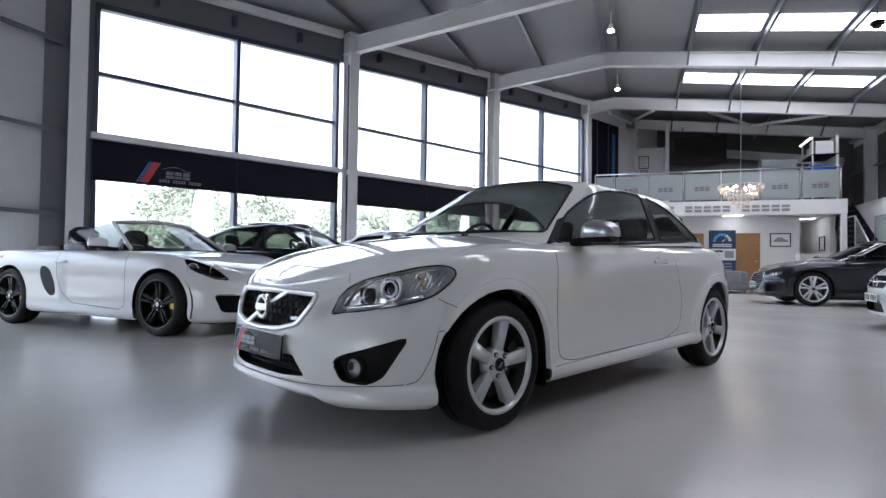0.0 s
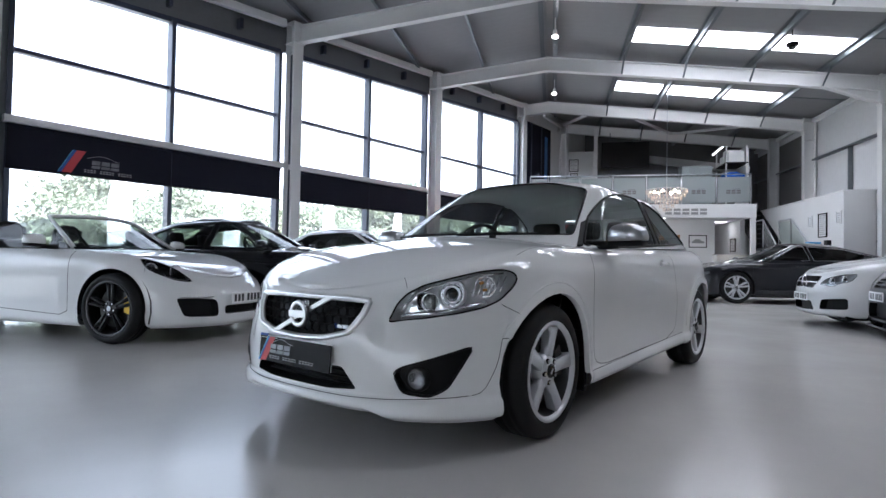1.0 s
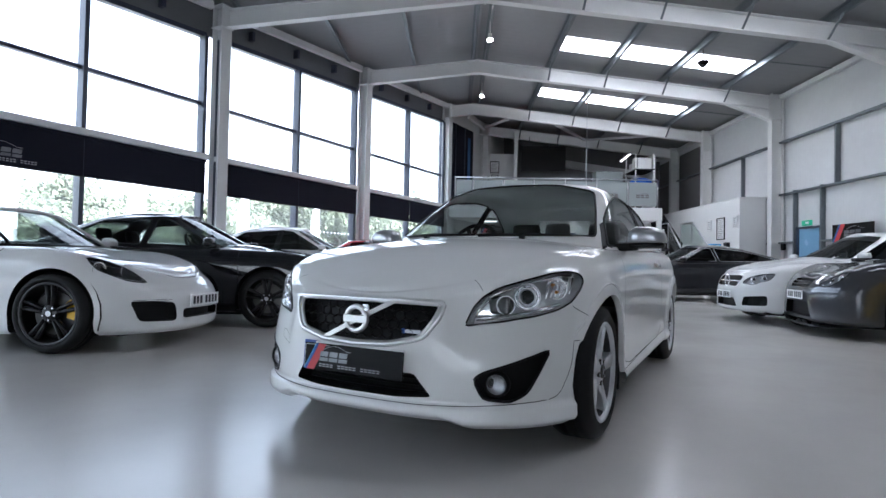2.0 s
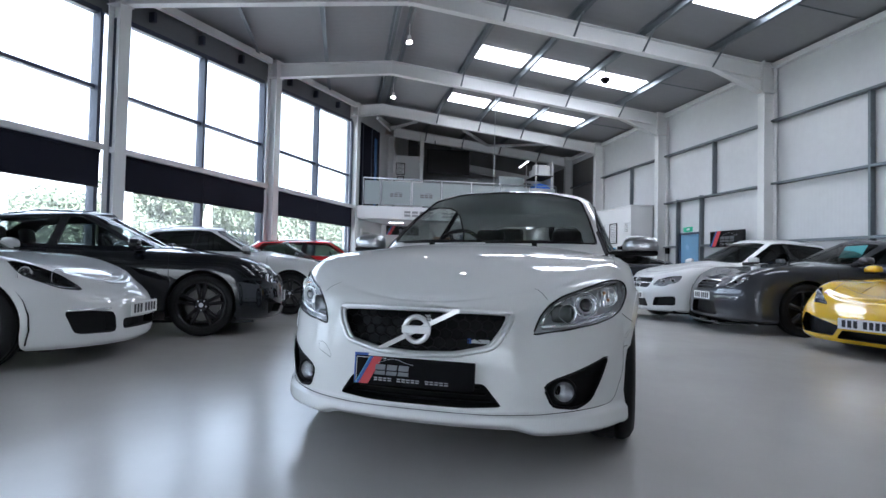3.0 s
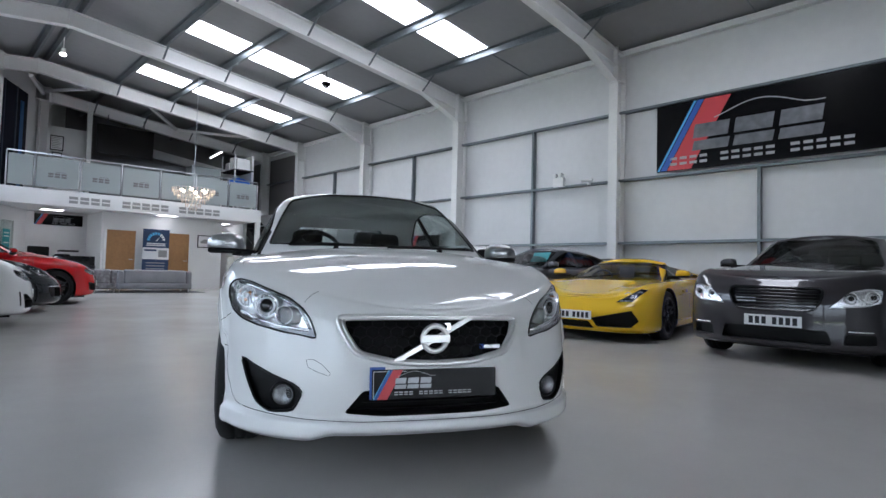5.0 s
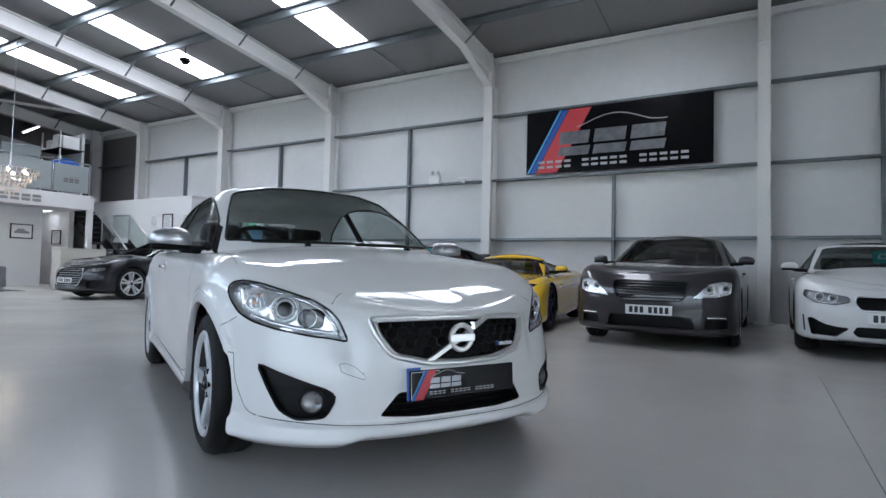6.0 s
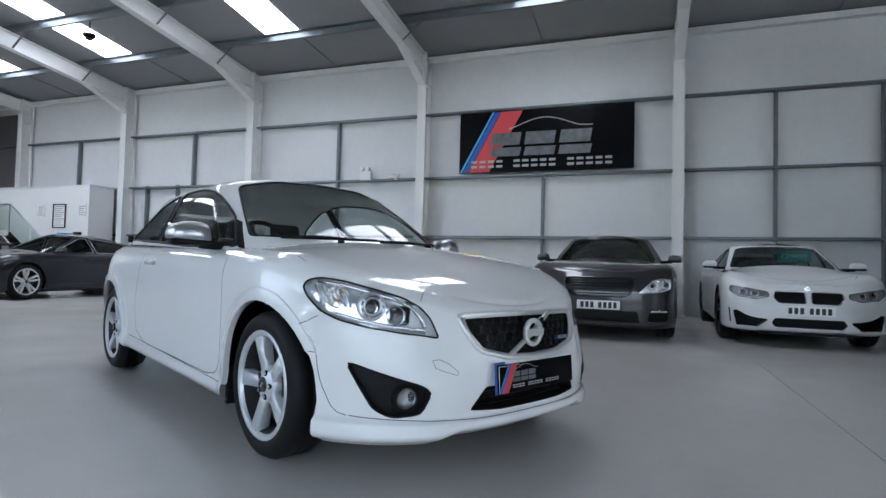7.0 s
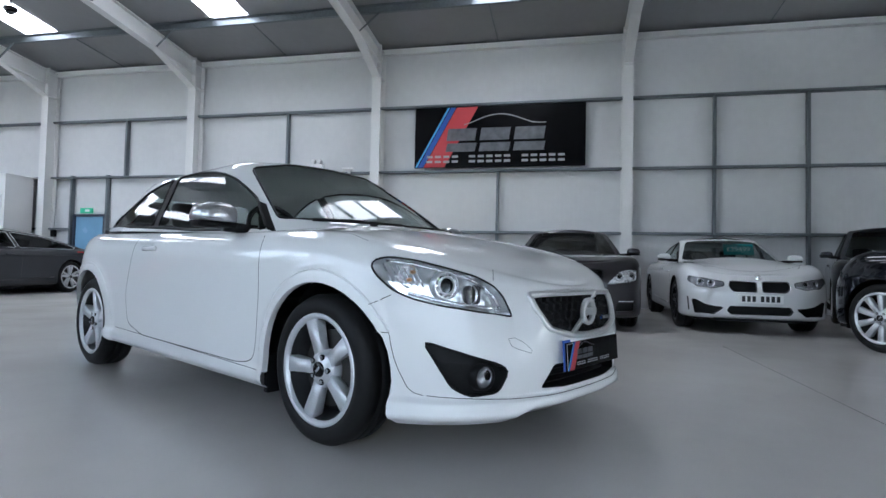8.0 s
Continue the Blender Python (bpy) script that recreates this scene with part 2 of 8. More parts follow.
for i in range(6):
    x = SX0 + (SX1 - SX0) * i / 5
    part("mullion", bm_box(x - 0.035, x + 0.035, SOUTH_Y - 0.17, SOUTH_Y - 0.03, 0.0, SZ1), NAVY, w)
    if i < 5:
        x1 = SX0 + (SX1 - SX0) * (i + 1) / 5
        for z in (0.04, 2.6, SZ1 - 0.04):
            part("transom", bm_box(x + 0.036, x1 - 0.036, SOUTH_Y - 0.16, SOUTH_Y - 0.04, z - 0.035, z + 0.035), NAVY, w)
        for z0, z1 in ((0.08, 2.56), (2.64, SZ1 - 0.08)):
            p = part("pane", bm_box(x + 0.036, x1 - 0.036, SOUTH_Y - 0.106, SOUTH_Y - 0.094, z0, z1), CLEAR, w)
            p.visible_shadow = False
solid("wall_north", bm_box(0.95, WALL_X, NORTH_Y, NORTH_Y + 0.2, 0, 7.6), PLASTER, "plain pale end wall", "wall", kind="structure")
# glazed opening added out of view to let in light from the west
WY0, WY1, WZ1 = -3.0, 5.9, 3.5
bm = bm_box(WEST_X - 0.2, WEST_X, WY1, 7.1, 0, 6.5)
box(bm, WEST_X - 0.2, WEST_X, SOUTH_Y, WY0, 0, 6.5)
box(bm, WEST_X - 0.2, WEST_X, WY0, WY1, WZ1, 6.5)
solid("wall_west", bm, CLAD, "pale grey metal cladding side wall with added glazed opening", "wall", kind="structure")
w = thing("window_5", "unseen glazed side opening with navy frames, added for daylight from the west", "window", kind="structure")
for i in range(7):
    y = WY0 + (WY1 - WY0) * i / 6
    part("mullion", bm_box(WEST_X - 0.17, WEST_X - 0.03, y - 0.035, y + 0.035, 0.0, WZ1), NAVY, w)
    if i < 6:
        y1 = WY0 + (WY1 - WY0) * (i + 1) / 6
        for z in (0.04, 2.45, WZ1 - 0.04):
            part("transom", bm_box(WEST_X - 0.16, WEST_X - 0.04, y + 0.036, y1 - 0.036, z - 0.035, z + 0.035), NAVY, w)
        for z0, z1 in ((0.08, 2.41), (2.49, WZ1 - 0.08)):
            p = part("pane", bm_box(WEST_X - 0.106, WEST_X - 0.094, y + 0.036, y1 - 0.036, z0, z1), CLEAR, w)
            p.visible_shadow = False
# plain wall that carries the glazed front on behind the gallery
far = Matrix(WIN)
solid("wall_gallery", bm_box(10.42, 17.6, 0.25, 0.45, 0, 7.4), PLASTER, "white wall beside the gallery", "wall", kind="structure", m=far)
w = thing("window_6", "tall dark shuttered window beside the gallery", "window", kind="structure", m=far)
part("shutter", bm_box(10.5, 13.0, 0.20, 0.246, 3.0, 6.36), BLIND, w)
for s in (11.4, 12.2):
    part("mullion", bm_box(s - 0.03, s + 0.03, 0.17, 0.199, 3.0, 6.36), NAVY, w)
part("glass_edge", bm_box(12.50, 12.68, 0.17, 0.199, 3.0, 6.0), CLEARBLUE, w, "narrow pale blue strip of glass")

# roof lining, two slopes in one mesh
yr = WIN_O.y + (RIDGE_X + 0.42 - WIN_O.x) * WIN_D.y / WIN_D.x
bm = bmesh.new()
for plan in ([(RIDGE_X, SOUTH_Y - 0.3), (WALL_X + 0.3, SOUTH_Y - 0.3), (WALL_X + 0.3, NORTH_Y + 0.3), (out_x(NORTH_Y + 0.3), NORTH_Y + 0.3), (RIDGE_X, yr)],
             PLAN_WEST[:3] + [(RIDGE_X, yr), (RIDGE_X, SOUTH_Y - 0.3)]):
    lo = [bm.verts.new((x, y, roof_z(x))) for x, y in plan]
    hi = [bm.verts.new((x, y, roof_z(x) + 0.12)) for x, y in plan]
    bm.faces.new(lo)
    bm.faces.new(hi[::-1])
    for i in range(len(plan)):
        j = (i + 1) % len(plan)
        bm.faces.new((lo[i], lo[j], hi[j], hi[i]))
solid("ceiling", bm, ROOFING, "pale grey roof lining panels", "ceiling", kind="structure")

# purlins along the roof
PURLINS = (-0.48, -0.84, 1.40, 3.04, 4.74, 6.52, -2.6, -4.4, -6.1, -7.8)
for px in PURLINS:
    z = roof_z(px)
    d = z - rafter_z(px)
    ye = min(NORTH_Y - 0.05, WIN_O.y + (px - WIN_O.x) * WIN_D.y / WIN_D.x - 0.1)
    bm = bmesh.new()
    beam(bm, (px, SOUTH_Y, z - d / 2), (px, ye, z - d / 2), 0.012, d)
    beam(bm, (px + 0.03, SOUTH_Y, z - d + 0.007), (px + 0.03, ye, z - d + 0.007), 0.07, 0.012)
    beam(bm, (px - 0.03, SOUTH_Y, z - 0.01), (px - 0.03, ye, z - 0.01), 0.07, 0.012)
    beam(bm, (px + 0.062, SOUTH_Y, z - d + 0.02), (px + 0.062, ye, z - d + 0.02), 0.008, 0.03)
    solid("purlin", bm, GALV, "galvanised steel roof purlin", "roof purlin", "roof purlins", "structure")

# rooflights between the purlins
for y0, y1 in ((18.92, 19.84), (14.70, 15.62), (9.64, 10.54), (3.74, 4.66)):
    for x0, x1 in ((1.46, 2.95), (3.14, 4.65), (4.84, 6.43)):
        bm = bmesh.new()
        prism(bm, [(x0, roof_z(x0) - 0.016), (x1, roof_z(x1) - 0.016), (x1, roof_z(x1) - 0.004), (x0, roof_z(x0) - 0.004)], y0, y1)
        solid("skylight", bm, SKYLIGHT, "bright white translucent rooflight sheet", "skylight", "rooflight sheets", "structure")


def portal(y, west):
    """A white steel portal frame: columns, haunched rafters, fly braces."""
    t = thing("portal_frame", "white painted steel portal frame with haunched rafter", "steel frame", "portal frames", "structure")
    xe = WALL_X - 0.06
    xi = xe - 0.36
    top = roof_z(xe) - 0.03
    h = RAFTER_H
    bm = bmesh.new()
    ibeam(bm, (xe - 0.18, y, 0), (xe - 0.18, y, top), 0.21, 0.36, up=(1, 0, 0))
    # stiffeners across the head of the column
    for z in (5.2, rafter_z(xe) - 0.01):
        box(bm, xi + 0.02, xe - 0.02, y - 0.1, y + 0.1, z - 0.008, z + 0.008)
    part("column", bm, STEEL, t)
    part("base_plate", bm_box(xi - 0.06, xe + 0.02, y - 0.16, y + 0.16, 0.0, 0.025), STEEL, t)
    bm = bmesh.new()
    a, r = Vector((xi, y, rafter_z(xi) - h / 2)), Vector((RIDGE_X, y, RAFTER_Z - h / 2))
    ibeam(bm, a, r, 0.19, h)
    part("rafter", bm, STEEL, t)
    # haunch under the rafter at the column
    if y < 21:
        bm = bmesh.new()
        x1 = 6.6
        pts = [(xi, 5.18), (xi, rafter_z(xi) - h + 0.02), (x1, rafter_z(x1) - h + 0.01)]
        prism(bm, pts, y - 0.012, y + 0.012)
        beam(bm, (pts[0][0], y, pts[0][1]), (pts[2][0], y, pts[2][1]), 0.19, 0.022)
        part("haunch", bm, STEEL, t)
    part("end_plate", bm_box(xi - 0.026, xi - 0.002, y - 0.102, y + 0.102, 5.14 if y < 21 else rafter_z(xi) - h - 0.04, top - 0.02), STEEL, t)
    bm = bmesh.new()
    ibeam(bm, r, (west + 0.12, y, rafter_z(west) - h / 2), 0.19, h)
    part("rafter", bm, STEEL, t)
    bm = bmesh.new()
    beam(bm, (RIDGE_X, y, RAFTER_Z + 0.01), (RIDGE_X, y, RAFTER_Z - h - 0.03), 0.2, 0.03, up=(1, 0, 0))
    part("apex_plate", bm, STEEL, t)
    for px in (1.40, 3.04, 4.74, 6.52):
        bm = bmesh.new()
        zz = rafter_z(px)
        beam(bm, (px - 0.02, y - 0.1, zz - h + 0.02), (px, y - 0.55, zz + 0.02), 0.05, 0.008)
        part("fly_brace", bm, GALV, t)
    return t


for fy in FRAMES_Y:
    wx = win_x(fy) if fy > 6.5 else WEST_X + 0.3
    t = portal(fy, wx)
    if fy > 6.5:
        # column of the glazed front, turned with it
        s = (fy - WIN_O.y) / WIN_D.y
        bm = bmesh.new()
        zt = rafter_z(win_x(fy)) + 0.05
        ibeam(bm, (s, 0.0, 0), (s, 0.0, zt), 0.26, 0.3, up=(0, 1, 0))
        box(bm, s - 0.16, s + 0.16, -0.18, 0.16, zt, zt + 0.014)
        box(bm, s - 0.16, s + 0.16, -0.18, 0.16, zt - RAFTER_H - 0.08, zt - RAFTER_H - 0.064)
        bm.transform(WIN)
        part("column", bm, STEEL, t)
    else:
        bm = bmesh.new()
        ibeam(bm, (WEST_X + 0.2, fy, 0), (WEST_X + 0.2, fy, roof_z(WEST_X) - 0.25), 0.2, 0.34, up=(1, 0, 0))
        part("column", bm, STEEL, t)

# eave rails and sheeting rails of the long wall
bm = bm_box(WALL_X - 0.16, WALL_X - 0.03, SOUTH_Y, NORTH_Y, 5.80, 5.925)
solid("eave_rail", bm, STEEL, "white steel eave rail", "rail", kind="structure")
# the narrow shadow above the rail, put in as a dark strip
solid("eave_shadow_strip", bm_box(WALL_X - 0.05, WALL_X - 0.004, SOUTH_Y, NORTH_Y, 5.926, 6.0), BLIND, "dark strip painting the shadow under the roof lining", "trim", kind="structure")
# thin sag rods from the last purlin down to the eave, one a bay
for ya, yb in zip(FRAMES_Y, FRAMES_Y[1:]):
    ym = (ya + yb) / 2
    for xa, xb in ((6.56, 8.14),):
        bm = cyl(bmesh.new(), (xa, ym, roof_z(xa) - 0.12), (xb, ym, roof_z(xb) - 0.07), 0.014, 8)
        solid("sag_rod", bm, GALV, "thin galvanised rod between purlin and eave", "rod", "roof sag rods", "structure")
for z, ya, yb in ((1.57, SOUTH_Y, 14.76), (1.57, 15.99, NORTH_Y), (2.97, SOUTH_Y, NORTH_Y), (4.50, SOUTH_Y, NORTH_Y)):
    bm = bmesh.new()
    beam(bm, (WALL_X - 0.08, ya, z), (WALL_X - 0.08, yb, z), 0.15, 0.010)
    beam(bm, (WALL_X - 0.15, ya, z + 0.02), (WALL_X - 0.15, yb, z + 0.02), 0.010, 0.05)
    beam(bm, (WALL_X - 0.02, ya, z + 0.03), (WALL_X - 0.02, yb, z + 0.03), 0.012, 0.06)
    solid("sheeting_rail", bm, GALV, "galvanised steel sheeting rail on the cladding", "rail", "sheeting rails", "structure")
for y, z0, z1 in ((18.8, 2.97, 4.5), (14.25, 2.97, 4.5), (9.55, 0.0, 4.5), (4.31, 0.0, 2.97), (-0.22, 0.0, 4.5), (-1.97, 0.0, 4.5), (-6.5, 0.0, 4.5), (14.8, 0.0, 3.05), (15.95, 0.0, 3.05)):
    bm = bmesh.new()
    beam(bm, (WALL_X - 0.07, y, z0), (WALL_X - 0.07, y, z1), 0.055, 0.12, up=(1, 0, 0))
    solid("sheeting_post", bm, GALV, "galvanised steel upright of the cladding", "post", "sheeting posts", "structure")
for z in (1.57, 2.97, 4.50):
    bm = bmesh.new()
    beam(bm, (WEST_X + 0.10, WY1 + 0.1, z), (WEST_X + 0.10, 7.0, z), 0.2, 0.012)
    beam(bm, (WEST_X + 0.19, WY1 + 0.1, z - 0.03), (WEST_X + 0.19, 7.0, z - 0.03), 0.012, 0.07)
    solid("sheeting_rail", bm, GALV, "galvanised steel sheeting rail on the cladding", "rail", "sheeting rails", "structure")


# ---- the glazed front ----
def glaz_top(s):
    return 5.57 + 0.056 * s


DOTS = bpy.data.materials.new("frosted_dots")
DOTS.use_nodes = True
bsdf = DOTS.node_tree.nodes.new("ShaderNodeBsdfTranslucent")
bsdf.inputs["Color"].default_value = (0.95, 0.95, 0.95, 1)
DOTS.node_tree.links.new(bsdf.outputs["BSDF"], DOTS.node_tree.nodes["Material Output"].inputs["Surface"])
BAYS = ((-5.15, -2.58, -0.14), (0.14, 2.63, 5.0), (5.3, 7.87, 10.3))
GZ = 0.2
for n, (s0, sm, s1) in enumerate(BAYS):
    w = thing("window_%d" % (n + 1), "tall showroom window with dark navy metal frame", "window", "glazed front windows", "structure", WIN)
    for s in (s0 + 0.03, sm, s1 - 0.03):
        part("mullion", bm_box(s - 0.04, s + 0.04, GZ - 0.13, GZ + 0.07, 0.0, glaz_top(s)), NAVY, w)
    for a, b in ((s0, sm), (sm, s1)):
        for z in (0.08, 2.95, 4.11):
            part("transom", bm_box(a + 0.07, b - 0.036, GZ - 0.06, GZ + 0.06, z - 0.035, z + 0.035), NAVY, w)
        bm = bmesh.new()
        beam(bm, (a, GZ, glaz_top(a) + 0.03), (b, GZ, glaz_top(b) + 0.03), 0.15, 0.1)
        part("head", bm, NAVY, w)
        for z0, z1 in ((0.115, 2.915), (2.985, 4.075)):
            p = part("pane", bm_box(a + 0.036, b - 0.036, GZ - 0.006, GZ + 0.006, z0, z1), CLEAR, w)
            p.visible_shadow = False
        bm = bmesh.new()
        prism(bm, [(a + 0.036, 4.145), (b - 0.036, 4.145), (b - 0.036, glaz_top(b) - 0.02), (a + 0.036, glaz_top(a) - 0.02)], GZ - 0.006, GZ + 0.006)
        p = part("pane", bm, CLEAR, w)
        p.visible_shadow = False
        # dots on the lower glass
        bm = bmesh.new()
        k = a + 0.12
        while k < b - 0.1:
            for z in (1.59,):
                bmesh.ops.create_circle(bm, cap_ends=True, segments=10, radius=0.028, matrix=Matrix.Translation((k, GZ - 0.012, z)) @ Matrix.Rotation(radians(90), 4, "X"))
            k += 0.15
        tagged(part("safety_dots", bm, DOTS, w), kind="stuff")
    # white rail across, at the head of the lower lights
    part("sill", bm_box(s0 - 0.05, s1 + 0.05, -0.06, 0.08, 2.90, 3.01), STEEL, w, "white steel rail")
    # panel above the glass
    bm = bmesh.new()
    for a, b in ((s0, s1),):
        prism(bm, [(a - 0.15, glaz_top(a) + 0.08), (b + 0.15, glaz_top(b) + 0.08), (b + 0.15, 7.1), (a - 0.15, 7.1)], GZ + 0.06, GZ + 0.14)
    part("head_panel", bm, GREYPANEL, w, "grey metal panel over the glass")
    for k in (0.2, 0.5, 0.8):
        s = s0 + (s1 - s0) * k
        z = glaz_top(s) + 0.28
        part("bracket", bm_box(s - 0.04, s + 0.04, GZ - 0.10, GZ + 0.05, z, z + 0.22, 0.008), NAVY, w)
    # eave beam over the columns
    bm = bmesh.new()
    xa, xb = WIN @ Vector((s0 - 0.14, 0, 0)), WIN @ Vector((s1 + 0.14, 0, 0))
    beam(bm, (s0 + 0.02, -0.05, rafter_z(xa.x) - 0.02), (s1 - 0.02, -0.05, rafter_z(xb.x) - 0.02), 0.12, 0.16)
    part("eave_beam", bm, STEEL, w, "white steel eave beam")
    # roller blinds, one to a light
    for i, (a, b) in enumerate(((s0, sm), (sm, s1))):
        bl = thing("roller_blind", "dark navy roller blind half lowered over the window", "blind", "roller blinds", m=WIN)
        part("cloth", bm_box(a + 0.006, b - 0.006, GZ - 0.165, GZ - 0.16, 2.2, 2.9), BLIND, bl)
        bm = bmesh.new()
        cyl(bm, (a + 0.006, GZ - 0.165, 2.19), (b - 0.006, GZ - 0.165, 2.19), 0.014, 8)
        part("bottom_bar", bm, BLACK, bl)
        bm = bmesh.new()
        cyl(bm, (a + 0.006, GZ - 0.17, 2.868), (b - 0.006, GZ - 0.17, 2.868), 0.03, 10)
        part("roller", bm, BLIND, bl)

# grey pier and shutter guides where the glazed front begins
bm = bm_box(-6.2, -5.16, 0.1, 0.3, 0, 6.6)
bm.transform(WIN)
solid("wall_pier", bm, GREYPANEL, "grey metal corner panel", "wall", kind="structure")
for z0, z1 in ((0.0, 1.55), (1.65, 3.02), (3.1, 4.7), (4.78, 5.9)):
    bm = bmesh.new()
    box(bm, -5.52, -5.42, 0.02, 0.1, z0, z1)
    box(bm, -5.38, -5.26, 0.04, 0.1, z0, z1)
    bm.transform(WIN)
    solid("shutter_guide", bm, GALV, "galvanised steel shutter guide", "guide rail", "shutter guides", "structure")

# outside: ground, hedge and trees are built further down
# ---- gallery at the north end ----
GY = 20.9
solid("gallery_floor", bm_box(-1.55, 6.35, GY + 0.1, NORTH_Y, 2.56, 2.98), PLASTER, "white gallery slab", "floor", kind="structure")
solid("gallery_carpet", bm_box(-1.5, 6.3, GY + 0.15, NORTH_Y, 2.984, 2.995), CARPET, "dark gallery carpet", "floor", kind="structure")
solid("trim_fascia", bm_box(-1.5, 6.36, GY, GY + 0.1, 2.53, 3.0, 0.004), PLASTER, "white gallery fascia board", "fascia", kind="structure")
# wall under the gallery with the corridor and office openings
solid("wall_office_front", bm_box(1.33, 5.3, 21.9, 22.05, 0, 2.55), PLASTER, "white plastered wall under the gallery", "wall", kind="structure")
solid("wall_office_back", bm_box(-1.4, 1.33, 24.0, 24.15, 0, 2.55), PLASTER, "white office back wall", "wall", kind="structure")
solid("wall_office_side", bm_box(1.33, 1.48, 22.05, 24.0, 0, 2.55), PLASTER, "white office side wall", "wall", kind="structure")
solid("wall_corridor", bm_box(5.15, 5.3, 22.05, 25.5, 0, 2.55), PLASTER, "white corridor wall", "wall", kind="structure")
solid("wall_corridor_back", bm_box(5.3, 6.7, 25.5, 25.65, 0, 2.55), PLASTER, "white corridor end wall", "wall", kind="structure")
solid("wall_corridor_side", bm_box(6.25, 6.4, 22.2, 25.5, 0, 2.55), PLASTER, "white corridor wall", "wall", kind="structure")
solid("gallery_post", bm_box(6.2, 6.35, GY + 0.02, GY + 0.17, 0, 2.53), PLASTER, "white square post under the gallery", "post", kind="structure")
# upper back walls
solid("wall_half", bm_box(1.3, 4.75, 24.4, 24.5, 2.98, 4.80), GREYPANEL, "grey half-height wall under the television", "wall", kind="structure")
solid("wall_gallery_back", bm_box(-0.75, 1.3, 24.4, 24.55, 2.98, 5.62), PLASTER, "white gallery back wall", "wall", kind="structure")
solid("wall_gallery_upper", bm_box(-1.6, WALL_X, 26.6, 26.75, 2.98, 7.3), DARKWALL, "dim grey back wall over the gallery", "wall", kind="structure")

# glass balustrade
b = thing("balustrade", "frosted glass balustrade with steel posts on the gallery", "balustrade", kind="structure")
POSTS = (-1.32, -0.66, 0.48, 1.62, 2.78, 3.95, 5.1, 6.2)
for i, x in enumerate(POSTS):
    bm = bmesh.new()
    cyl(bm, (x, GY + 0.05, 3.0), (x, GY + 0.05, 4.02), 0.02, 10)
    part("post", bm, SATIN, b, smooth=True)
    if i:
        x0 = POSTS[i - 1] + 0.04
        part("pane", bm_box(x0, x - 0.04, GY + 0.045, GY + 0.055, 3.06, 3.95), FROST, b, "frosted glass pane")
bm = bmesh.new()
cyl(bm, (POSTS[0], GY + 0.05, 4.04), (POSTS[-1], GY + 0.05, 4.04), 0.024, 12)
part("handrail", bm, SATIN, b, smooth=True)
# ---- outside ----
TARMAC = material("pale_paving", (0.17, 0.165, 0.155), 0.9, grain=0.15, scale=40, stain=0.15, stain_scale=0.4)
GRASSY = material("rough_grass", (0.085, 0.11, 0.035), 0.95, grain=0.3, scale=8, stain=0.3, stain_scale=0.3)
bm = bmesh.new()
bmesh.ops.create_grid(bm, x_segments=2, y_segments=2, size=900)
bmesh.ops.translate(bm, vec=(0, 0, -0.24), verts=bm.verts)
solid("ground", bm, TARMAC, "pale grey paved forecourt outside the windows", "ground", kind="structure")
bm = bmesh.new()
prism(bm, [(-60, -0.235), (120, -0.235), (120, 0.7), (-60, 0.3)], 24, 60)
bm.transform(WIN)
solid("verge", bm, GRASSY, "rough grass bank beyond the forecourt", "grass", kind="structure")

BARK = material("bark", (0.09, 0.07, 0.05), 0.9, grain=0.3, scale=30, bump=0.5)
LEAVES = []
for k, c in enumerate(((0.105, 0.125, 0.075), (0.118, 0.135, 0.085), (0.10, 0.12, 0.078))):
    m = material("leaves_%s" % "abc"[k], c, 0.6, grain=0.2, scale=3, stain=0.2, stain_scale=0.8)
    b = m.node_tree.nodes["Principled BSDF"]
    b.inputs["Transmission Weight"].default_value = 0.0
    LEAVES.append(m)


